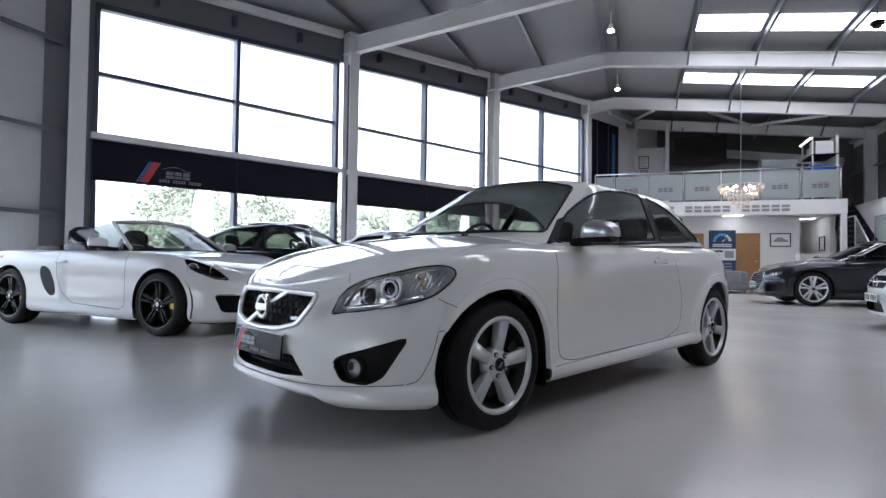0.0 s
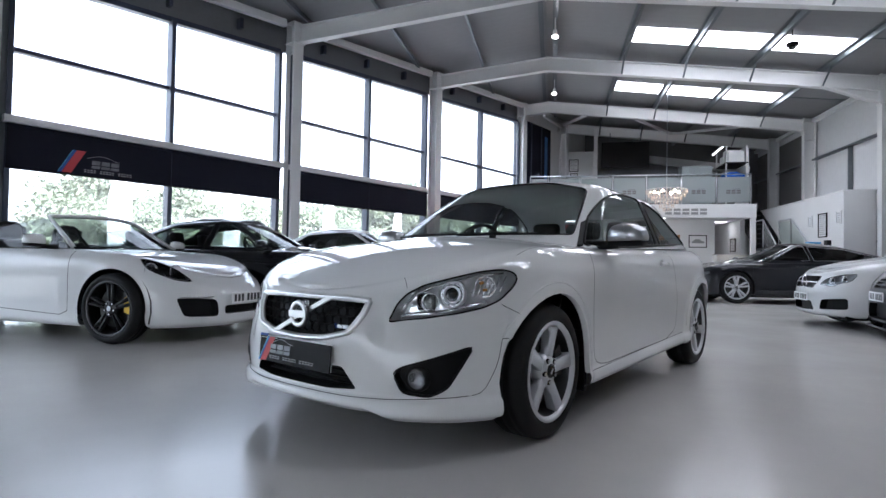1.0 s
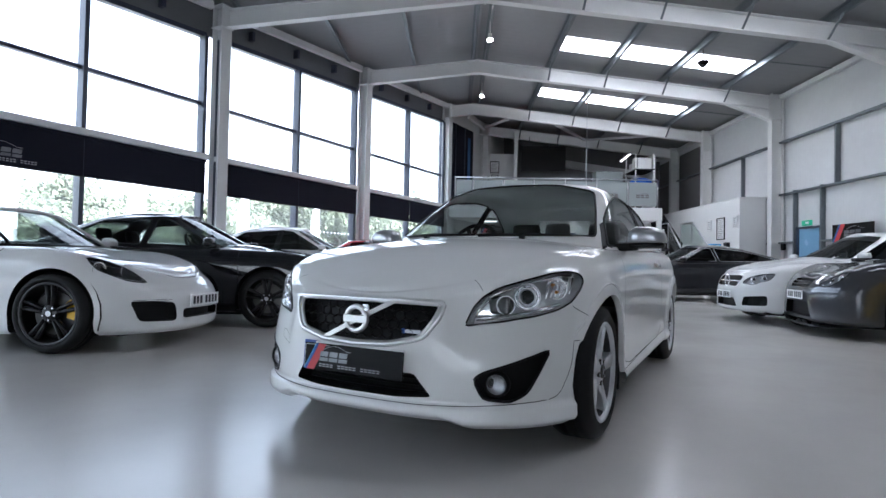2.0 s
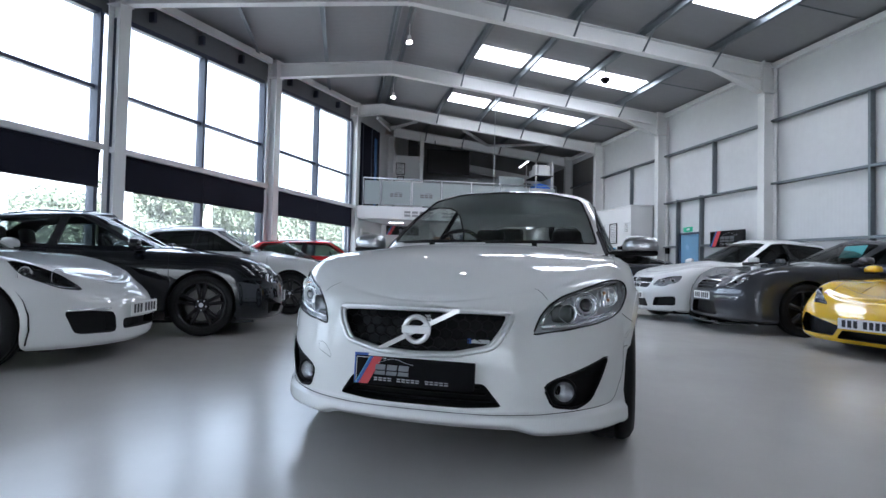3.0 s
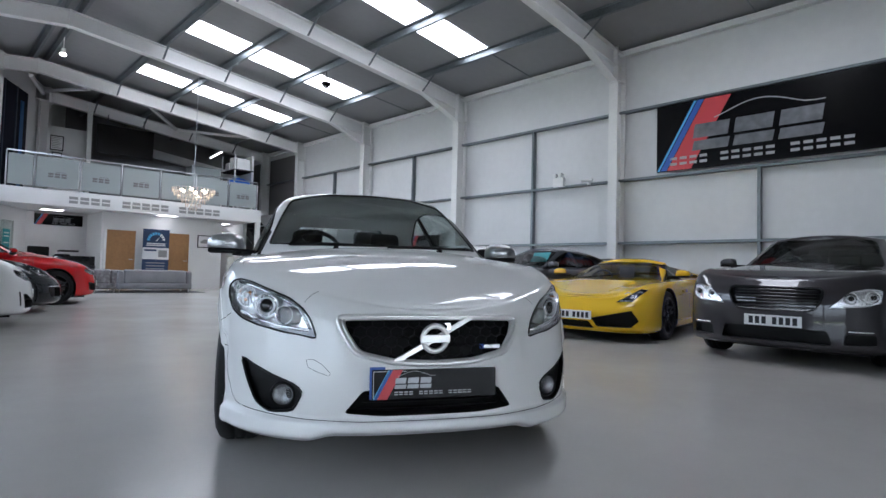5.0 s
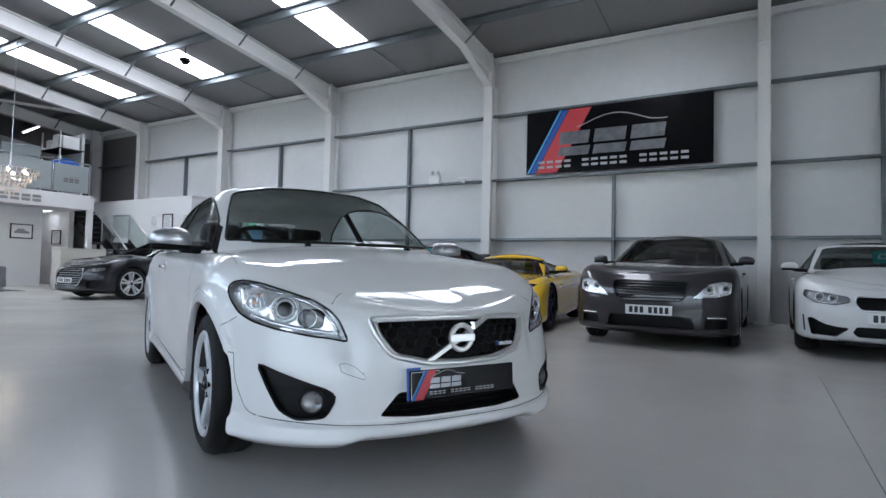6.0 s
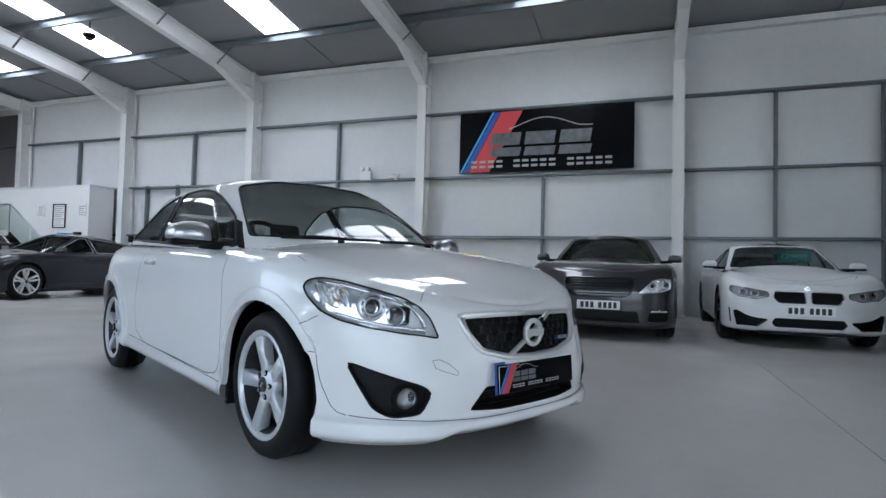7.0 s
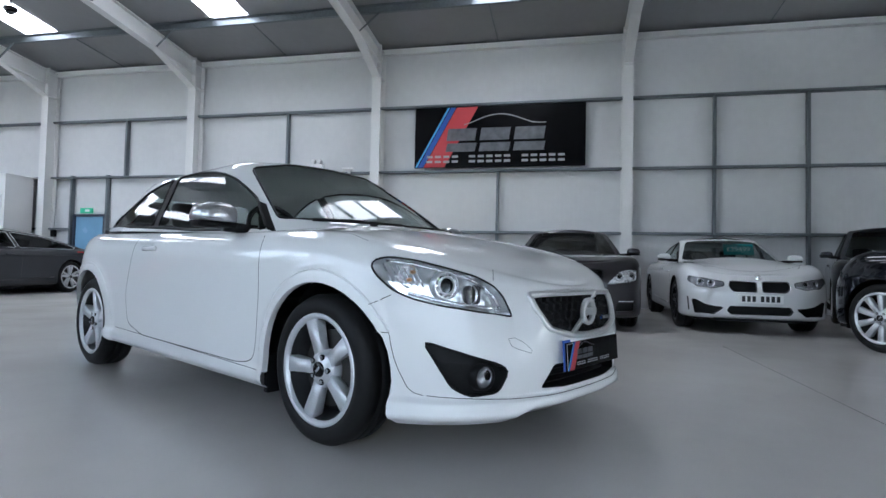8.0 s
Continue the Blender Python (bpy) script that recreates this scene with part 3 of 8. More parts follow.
def tree(seed, h, spread, mat, thin=1.0):
    rnd = random.Random(seed)
    t = thing("tree", "leafy green tree on the bank outside", "tree", "trees outside", m=pose(0, 0, 0))
    bm = bmesh.new()
    cyl(bm, (0, 0, 0), (0.05 * h * 0.2, 0, h * 0.5), 0.045 * h * 0.5, 8, 0.02 * h * 0.5)
    part("trunk", bm, BARK, t)
    ends = []
    for i in range(9):
        a = i * 2.4 + rnd.random()
        z0 = h * (0.22 + 0.35 * rnd.random())
        e = Vector((spread * (0.35 + 0.5 * rnd.random()) * math.cos(a), spread * (0.35 + 0.5 * rnd.random()) * math.sin(a), h * (0.45 + 0.45 * rnd.random())))
        bm = bmesh.new()
        cyl(bm, (0, 0, z0), e, 0.012 * h, 6, 0.004 * h)
        part("limb", bm, BARK, t)
        ends.append(e)
    ends += [Vector((0, 0, h * 0.9)), Vector((0.2, 0, h * 0.7))]
    verts, faces = [], []
    for e in ends:
        for _ in range(int(420 * thin)):
            d = Vector((rnd.gauss(0, 1), rnd.gauss(0, 1), rnd.gauss(0, 0.8))) * spread * 0.20
            p = e + d
            if p.z < h * 0.1:
                continue
            s = 0.07 + 0.11 * rnd.random()
            n = Vector((rnd.gauss(0, 1), rnd.gauss(0, 1), rnd.gauss(0, 1))).normalized()
            u = n.orthogonal().normalized()
            v = n.cross(u)
            b = len(verts)
            verts += [p + u * s, p + v * s * 0.6, p - u * s, p - v * s * 0.6]
            faces.append((b, b + 1, b + 2, b + 3))
            b = len(verts)
            q = p + n * s * 0.5
            verts += [q + u * s * 0.8, q + n * s * 0.7, q - u * s * 0.8, q - n * s * 0.7]
            faces.append((b, b + 1, b + 2, b + 3))
    me = bpy.data.meshes.new("crown")
    me.from_pydata([tuple(v) for v in verts], [], faces)
    me.materials.append(mat)
    ob = new("crown", me)
    ob.parent = t
    ob["kind"] = "stuff"
    return t


kinds = [tree(3, 3.6, 2.3, LEAVES[0]), tree(8, 4.2, 2.5, LEAVES[1]), tree(15, 3.2, 2.6, LEAVES[2], 1.2)]
rnd = random.Random(5)
first = [True, True, True]
for row, dist in ((0, 27.0), (1, 31.0), (2, 35.0)):
    s = -34.0
    while s < (46 if row == 0 else 120):
        k = rnd.randrange(3)
        if s < 4.8 + row * 0.9 or 6.6 < s < 8.8 and row < 2:
            s += 1.5
            continue
        f = (0.8 + 0.6 * rnd.random() + 0.08 * row) * (1.45 if s > 36 else 1.0)
        m = WIN @ pose(s, dist + rnd.random() * 2, 0.0, 0, 0, rnd.random() * 360)
        if first[k]:
            kinds[k].matrix_world = m @ Matrix.Scale(1.0, 4)
            first[k] = False
        else:
            c = copy_thing(kinds[k], m)
            c.scale = (f, f, f)
        s += (2.2 + rnd.random() * 1.8) * (1.25 if s > 36 else 1.0)
# a rough hedge along the foot of the bank
rnd = random.Random(11)
verts, faces = [], []
for i in range(30000):
    s = 5.2 + 42.4 * rnd.random()
    top = 1.15 + 0.35 * math.sin(s * 0.9) + 0.25 * math.sin(s * 2.3 + 1.0)
    p = Vector((s, 24.6 + 0.9 * rnd.random(), -0.1 + top * rnd.random() ** 0.6))
    n = Vector((rnd.gauss(0, 1), rnd.gauss(0, 1) - 0.8, rnd.gauss(0, 1) + 0.5)).normalized()
    u = n.orthogonal().normalized()
    v = n.cross(u)
    w = 0.06 + 0.09 * rnd.random()
    k = len(verts)
    verts += [p + u * w, p + v * w * 0.6, p - u * w, p - v * w * 0.6]
    faces.append((k, k + 1, k + 2, k + 3))
me = bpy.data.meshes.new("hedge")
me.from_pydata([tuple(v) for v in verts], [], faces)
me.materials.append(LEAVES[1])
hedge = new("hedge", me)
hedge.matrix_world = WIN
tagged(hedge, "rough green hedge along the bank outside", "hedge", kind="stuff")
# feather flags by the road
FLAG = material("flag_cloth", (0.75, 0.74, 0.74), 0.7, stain=0.08, stain_scale=4)
for i, s in enumerate((-5.5, -0.3, 3.6, 8.2, 12.6)):
    t = thing("feather_flag", "tall white feather flag outside the windows", "flag", "feather flags", m=WIN @ pose(s, 8.5, -0.24, 0, 0, 15))
    bm = bmesh.new()
    cyl(bm, (0.42, 0, 0), (0.42, 0, 4.0), 0.02, 8, 0.008)
    part("pole", bm, SATIN, t)
    bm = bmesh.new()
    bmesh.ops.create_grid(bm, x_segments=4, y_segments=14, size=0.5)
    for v in bm.verts:
        u, w = v.co.x + 0.5, v.co.y + 0.5
        wid = 0.75 * (1 - 0.45 * max(0, w - 0.75) * 4 * (1 - u))
        v.co = Vector((0.41 - (1 - u) * wid, 0.05 * math.sin(3 * w + 4 * u), 0.6 + w * 3.3))
    part("cloth", bm, FLAG, t, smooth=True)
    bm = bm_box(0.2, 0.64, -0.2, 0.2, 0, 0.05, 0.01)
    part("foot", bm, BLACK, t)
# ---- how a car is built ----
from mathutils.bvhtree import BVHTree
from mathutils.interpolate import poly_3d_calc



def paint(name, colour, rough=0.28, metal=0.0, flake=0.0):
    """Car paint under a clear coat, with faint flake."""
    m = material(name, colour, rough, metal=metal, coat=1.0, grain=flake * 0.4, scale=900, stain=0.015, stain_scale=2, spec=0.12 if sum(colour) > 0.6 else 0.06)
    m.node_tree.nodes["Principled BSDF"].inputs["Coat Roughness"].default_value = 0.012
    return m


CARGLASS = glass("car_glass", (0.40, 0.44, 0.43), 1.5)
HEROGLASS = glass("clear_car_glass", (0.62, 0.66, 0.65), 1.5)
DARKGLASS = glass("privacy_glass", (0.07, 0.075, 0.08), 1.55)
LENS = glass("lamp_lens", (0.97, 0.975, 0.98), 1.45)
LAMPSILVER = material("lamp_reflector", (0.95, 0.955, 0.97), 0.06, metal=0.75, bump=0.9, scale=38)
LAMPCLEAR = material("clear_lamp_housing", (0.88, 0.89, 0.90), 0.10, metal=0.7, bump=1.0, scale=20)
LAMPGREY = material("lamp_housing", (0.42, 0.43, 0.45), 0.2, metal=0.4)
AMBER = material("amber_lens", (0.42, 0.20, 0.08), 0.2, coat=0.3)
BARREL = material("rim_barrel", (0.05, 0.05, 0.053), 0.4, metal=0.5)
TAILRED = material("red_lens", (0.32, 0.01, 0.012), 0.12, coat=0.8)
ALLOY = material("alloy_silver", (0.66, 0.67, 0.69), 0.3, metal=0.4, grain=0.04, scale=60)
DARKALLOY = material("dark_alloy", (0.008, 0.008, 0.009), 0.3, coat=0.35, spec=0.3)
DISC = material("brake_disc", (0.07, 0.068, 0.066), 0.42, metal=0.9, grain=0.1, scale=60)
CABIN = material("cabin_trim", (0.016, 0.016, 0.018), 0.7, grain=0.1, scale=150)
SEATCLOTH = material("seat_leather", (0.022, 0.021, 0.022), 0.5, grain=0.12, scale=120)
PLATEWHITE = material("plate_white", (0.84, 0.84, 0.83), 0.35)
PLATEINK = material("plate_ink", (0.015, 0.015, 0.02), 0.4)
GAP = material("shut_gap", (0.02, 0.02, 0.02), 0.8)


def spline(pts, n):
    """A smooth open curve through points of any size, n samples a stretch."""
    pts = np.array(pts, float)
    ext = np.vstack([2 * pts[0] - pts[1], pts, 2 * pts[-1] - pts[-2]])
    out = []
    for i in range(1, len(ext) - 2):
        p0, p1, p2, p3 = ext[i - 1:i + 3]
        for k in range(n):
            t = k / n
            out.append(0.5 * (2 * p1 + (p2 - p0) * t + (2 * p0 - 5 * p1 + 4 * p2 - p3) * t * t + (3 * p1 - p0 - 3 * p2 + p3) * t ** 3))
    out.append(pts[-1])
    return np.array(out)


def rounded(pts, n=4):
    """A smooth closed outline through corner points."""
    p = np.array(pts, float)
    m = len(p)
    out = []
    for i in range(m):
        p0, p1, p2, p3 = p[i - 1], p[i], p[(i + 1) % m], p[(i + 2) % m]
        for k in range(n):
            t = k / n
            out.append(tuple(0.5 * (2 * p1 + (p2 - p0) * t + (2 * p0 - 5 * p1 + 4 * p2 - p3) * t * t + (3 * p1 - p0 - 3 * p2 + p3) * t ** 3)))
    return out


def chamfer(pts, r, n=3):
    """An outline with its corners rounded by about r."""
    out = []
    m = len(pts)
    for i in range(m):
        a, b, c = (Vector(pts[(i + k) % m]) for k in (-1, 0, 1))
        ra, rc = min(r, (a - b).length * 0.45), min(r, (c - b).length * 0.45)
        s, e = b + (a - b).normalized() * ra, b + (c - b).normalized() * rc
        for k in range(n + 1):
            t = k / n
            out.append(tuple((1 - t) ** 2 * s + 2 * t * (1 - t) * b + t * t * e))
    return out


def outline(row, nf, ns, nr):
    """Half of a level line round a body: from the middle of the front, round the corner, along the side, to the middle of the rear."""
    zf, z1, z2, zr, xf, w, xr, af, ef, ar, er = row
    pts = []
    for i in range(nf):
        u = i / nf
        a = u * math.pi / 2
        c, s = max(math.cos(a), 0.0) ** (2 / ef), math.sin(a) ** (2 / ef)
        e = u * u * (3 - 2 * u)
        pts.append((xf - af * (1 - c), w * s, zf + (z1 - zf) * e))
    for i in range(ns):
        u = i / ns
        x = xf - af + (xr + ar - xf + af) * u
        pts.append((x, w, z1 + (z2 - z1) * u))
    for i in range(nr + 1):
        u = 1 - i / nr
        a = u * math.pi / 2
        c, s = max(math.cos(a), 0.0) ** (2 / er), math.sin(a) ** (2 / er)
        e = u * u * (3 - 2 * u)
        pts.append((xr + ar * (1 - c), w * s, zr + (z2 - zr) * e))
    return pts


def hull(rows, crown, power=2.2, fine=5, counts=(22, 26, 14), caps=12, shape=None):
    """A closed-topped shell over level lines: rows go up the side, crown(x) is the height of the top's middle line."""
    nf, ns, nr = counts
    net = np.array([outline(r, nf, ns, nr) for r in rows])
    cols = net.shape[1]
    lines = np.stack([spline(net[:, j], fine) for j in range(cols)], axis=1)
    top = lines[-1]
    cap = []
    for k in range(1, caps + 1):
        f = 1 - k / caps
        line = top.copy()
        line[:, 1] *= f
        for j in range(cols):
            line[j, 2] = top[j, 2] + (crown(top[j, 0]) - top[j, 2]) * (1 - f ** power)
        cap.append(line)
    grid = np.concatenate([lines, np.array(cap)])
    if shape:
        for r in range(grid.shape[0]):
            for j in range(cols):
                grid[r, j] = shape(*grid[r, j])
    bm = bmesh.new()
    side = {}
    for sgn in (1, -1):
        for r in range(grid.shape[0]):
            for j in range(cols):
                x, y, z = grid[r, j]
                side[sgn, r, j] = bm.verts.new((x, sgn * y, z))
        for r in range(grid.shape[0] - 1):
            for j in range(cols - 1):
                q = [side[sgn, r, j], side[sgn, r, j + 1], side[sgn, r + 1, j + 1], side[sgn, r + 1, j]]
                bm.faces.new(q if sgn > 0 else q[::-1])
    bmesh.ops.remove_doubles(bm, verts=bm.verts, dist=0.0008)
    bmesh.ops.dissolve_degenerate(bm, edges=bm.edges, dist=0.0005)
    bmesh.ops.recalc_face_normals(bm, faces=bm.faces)
    # normals outwards
    v = max(bm.verts, key=lambda q: q.co.z)
    if sum(f.normal.z for f in v.link_faces) < 0:
        bmesh.ops.reverse_faces(bm, faces=bm.faces)
    bm.normal_update()
    return bm


def level(pts):
    """Height along x through a few points, as a function."""
    xs = [p[0] for p in sorted(pts)]
    zs = [p[1] for p in sorted(pts)]
    c = spline(sorted(pts), 8)
    return lambda x: float(np.interp(x, c[:, 0], c[:, 1]))


def inside(p, poly):
    x, y = p
    hit = False
    j = len(poly) - 1
    for i in range(len(poly)):
        xi, yi = poly[i]
        xj, yj = poly[j]
        if (yi > y) != (yj > y) and x < (xj - xi) * (y - yi) / (yj - yi) + xi:
            hit = not hit
        j = i
    return hit


VIEW = {"front": (1, 2), "side": (0, 2), "top": (0, 1)}


class Shell:
    """A car's skin, from which panels, panes and lamps are cut along outlines."""

    def __init__(self, bm):
        self.bm = bm
        self.keep = [v.co.copy() for v in bm.verts]
        bm.verts.index_update()
        self.nor = [v.normal.copy() for v in bm.verts]
        self.faces = [[v.index for v in f.verts] for f in bm.faces]
        self.tree = BVHTree.FromPolygons(self.keep, self.faces)

    def cut(self, poly, view, where):
        """Splits the skin along the outline and lifts off what lies in it, as a bmesh. where: which faces are meant."""
        bm = self.bm
        a, b = VIEW[view]
        lo = [min(p[k] for p in poly) - 0.004 for k in (0, 1)]
        hi = [max(p[k] for p in poly) + 0.004 for k in (0, 1)]

        def near(f):
            c = f.calc_center_median()
            if not where(c):
                return False
            xs = [v.co[a] for v in f.verts]
            ys = [v.co[b] for v in f.verts]
            return max(xs) >= lo[0] and min(xs) <= hi[0] and max(ys) >= lo[1] and min(ys) <= hi[1]
        cand = {f for f in bm.faces if near(f)}
        for i in range(len(poly)):
            p, q = Vector(poly[i]), Vector(poly[(i + 1) % len(poly)])
            d = q - p
            if d.length < 1e-6:
                continue
            # only the faces round this stretch of the outline
            m, r = (p + q) / 2, d.length / 2 + 0.06
            fs = [f for f in cand if min((Vector((v.co[a], v.co[b])) - m).length for v in f.verts) < r + 0.05]
            if not fs:
                continue
            no, co = [0, 0, 0], [0, 0, 0]
            no[a], no[b] = -d.y, d.x
            co[a], co[b] = p.x, p.y
            geom = list({*fs, *(e for f in fs for e in f.edges), *(v for f in fs for v in f.verts)})
            ret = bmesh.ops.bisect_plane(bm, geom=geom, dist=1e-5, plane_co=co, plane_no=no)
            cand = {f for f in cand if f.is_valid} | {f for f in ret["geom"] if isinstance(f, bmesh.types.BMFace)}
        got = [f for f in cand if near(f) and inside([f.calc_center_median()[k] for k in (a, b)], poly)]
        out = bmesh.new()
        made = {}
        for f in got:
            vs = []
            for v in f.verts:
                if v not in made:
                    made[v] = out.verts.new(v.co)
                vs.append(made[v])
            out.faces.new(vs)
        bmesh.ops.delete(bm, geom=got, context="FACES")
        return out

    def normal(self, co):
        loc, n, i, d = self.tree.find_nearest(co)
        if i is None:
            return Vector((0, 0, 1))
        idx = self.faces[i]
        w = poly_3d_calc([self.keep[k] for k in idx], loc)
        s = Vector()
        for k, f in zip(idx, w):
            s += self.nor[k] * f
        return s.normalized()

    def mesh(self, name, bm, mat):
        """A mesh of cut skin that keeps the whole skin's smooth shading."""
        bm.normal_update()
        me = bpy.data.meshes.new(name)
        bm.to_mesh(me)
        bm.free()
        me.materials.append(mat)
        me.shade_smooth()
        me.normals_split_custom_set_from_vertices([self.normal(v.co) for v in me.vertices])
        return me

    def panel(self, name, bm, mat, parent, label=""):
        ob = new(name, self.mesh(name, bm, mat))
        ob.parent = parent
        if label:
            ob["label"] = label
        return ob

    def onto(self, p, view, sign=1):
        """The skin's place behind a point of the outline, seen from the front (sign 1), rear, or a side."""
        if view == "front":
            o, d = Vector((sign * 6, p[0], p[1])), Vector((-sign, 0, 0))
        elif view == "side":
            o, d = Vector((p[0], sign * 6, p[1])), Vector((0, -sign, 0))
        else:
            o, d = Vector((p[0], p[1], 6)), Vector((0, 0, -1))
        loc, n, i, dist = self.tree.ray_cast(o, d)
        return loc

    def line(self, pts, view, sign, width=0.005, lift=0.0012, closed=False):
        """A flat ribbon that lies on the skin along a drawn line."""
        seq = list(pts) + ([pts[0]] if closed else [])
        run = []
        for i in range(len(seq) - 1):
            p, q = Vector(seq[i]), Vector(seq[i + 1])
            k = max(1, int((q - p).length / 0.015))
            run += [p + (q - p) * (j / k) for j in range(k)]
        run.append(Vector(seq[-1]))
        at = [self.onto(p, view, sign) for p in run]
        at = [p for p in at if p is not None]
        bm = bmesh.new()
        prev = None
        for i, p in enumerate(at):
            t = (at[min(i + 1, len(at) - 1)] - at[max(i - 1, 0)])
            n = self.normal(p)
            s = t.cross(n)
            if s.length < 1e-9:
                continue
            s.normalize()
            q = p + n * lift
            cur = (bm.verts.new(q + s * width / 2), bm.verts.new(q - s * width / 2))
            if prev:
                bm.faces.new((prev[0], cur[0], cur[1], prev[1]))
            prev = cur
        return bm

    def bead(self, pts, view, sign, radius=0.006, closed=True, lift=0.0):
        """A round bead (trim, rubber) along an outline on the skin."""
        seq = list(pts)
        at = [self.onto(p, view, sign) for p in seq]
        at = [p + self.normal(p) * lift for p in at if p is not None]
        return tube(at, radius, closed)


def tube(at, radius, closed=False, n=6):
    bm = bmesh.new()
    rings = []
    m = len(at)
    for i, p in enumerate(at):
        a = at[(i - 1) % m] if closed or i else at[0]
        b = at[(i + 1) % m] if closed or i < m - 1 else at[-1]
        t = (Vector(b) - Vector(a)).normalized()
        u = t.orthogonal().normalized() if abs(t.z) > 0.95 else t.cross(Vector((0, 0, 1))).normalized()
        v = t.cross(u)
        rings.append([bm.verts.new(Vector(p) + (u * math.cos(k * 2 * math.pi / n) + v * math.sin(k * 2 * math.pi / n)) * radius) for k in range(n)])
    for i in range(m if closed else m - 1):
        r, s = rings[i], rings[(i + 1) % m]
        for k in range(n):
            bm.faces.new((r[k], r[(k + 1) % n], s[(k + 1) % n], s[k]))
    if not closed:
        bm.faces.new(rings[0])
        bm.faces.new(rings[-1][::-1])
    return bm


def pocket(bm, depth, back=None):
    """Sinks a lifted patch of skin by depth along x, with walls to the rim."""
    ret = bmesh.ops.extrude_face_region(bm, geom=list(bm.faces))
    moved = [g for g in ret["geom"] if isinstance(g, bmesh.types.BMVert)]
    gone = [f for f in bm.faces if not any(v in moved for v in f.verts)]
    new_faces = {f for f in ret["geom"] if isinstance(f, bmesh.types.BMFace)}
    old = [f for f in bm.faces if f not in new_faces and all(v not in set(moved) for v in f.verts)]
    bmesh.ops.delete(bm, geom=old, context="FACES_ONLY")
    for v in moved:
        v.co.x -= depth
    if back is not None:
        for v in moved:
            v.co.x = min(v.co.x, back)
    return bm


def lathe(profile, n=40):
    """A turned shape about the y axis from (radius, y) points."""
    bm = bmesh.new()
    rings = []
    for r, y in profile:
        rings.append([bm.verts.new((r * math.cos(k * 2 * math.pi / n), y, r * math.sin(k * 2 * math.pi / n))) for k in range(n)])
    for a, b in zip(rings, rings[1:]):
        for k in range(n):
            bm.faces.new((a[k], a[(k + 1) % n], b[(k + 1) % n], b[k]))
    return bm


def bar(bm, pts, y0, y1, ang):
    """A spoke: an outline in radius and width, with depth, turned to its angle; y0 and y1 may change from hub to rim."""
    c, s = math.cos(ang), math.sin(ang)
    f, b = [], []
    for r, w in pts:
        k = min(max((r - pts[0][0]) / (max(p[0] for p in pts) - pts[0][0] + 1e-6), 0), 1)
        x, z = r * c - w * s, r * s + w * c
        f.append(bm.verts.new((x, y0[0] + (y0[1] - y0[0]) * k, z)))
        b.append(bm.verts.new((x * 0.99, y1, z * 0.99)))
    bm.faces.new(f)
    bm.faces.new(b[::-1])
    for i in range(len(pts)):
        j = (i + 1) % len(pts)
        bm.faces.new((f[i], f[j], b[j], b[i]))


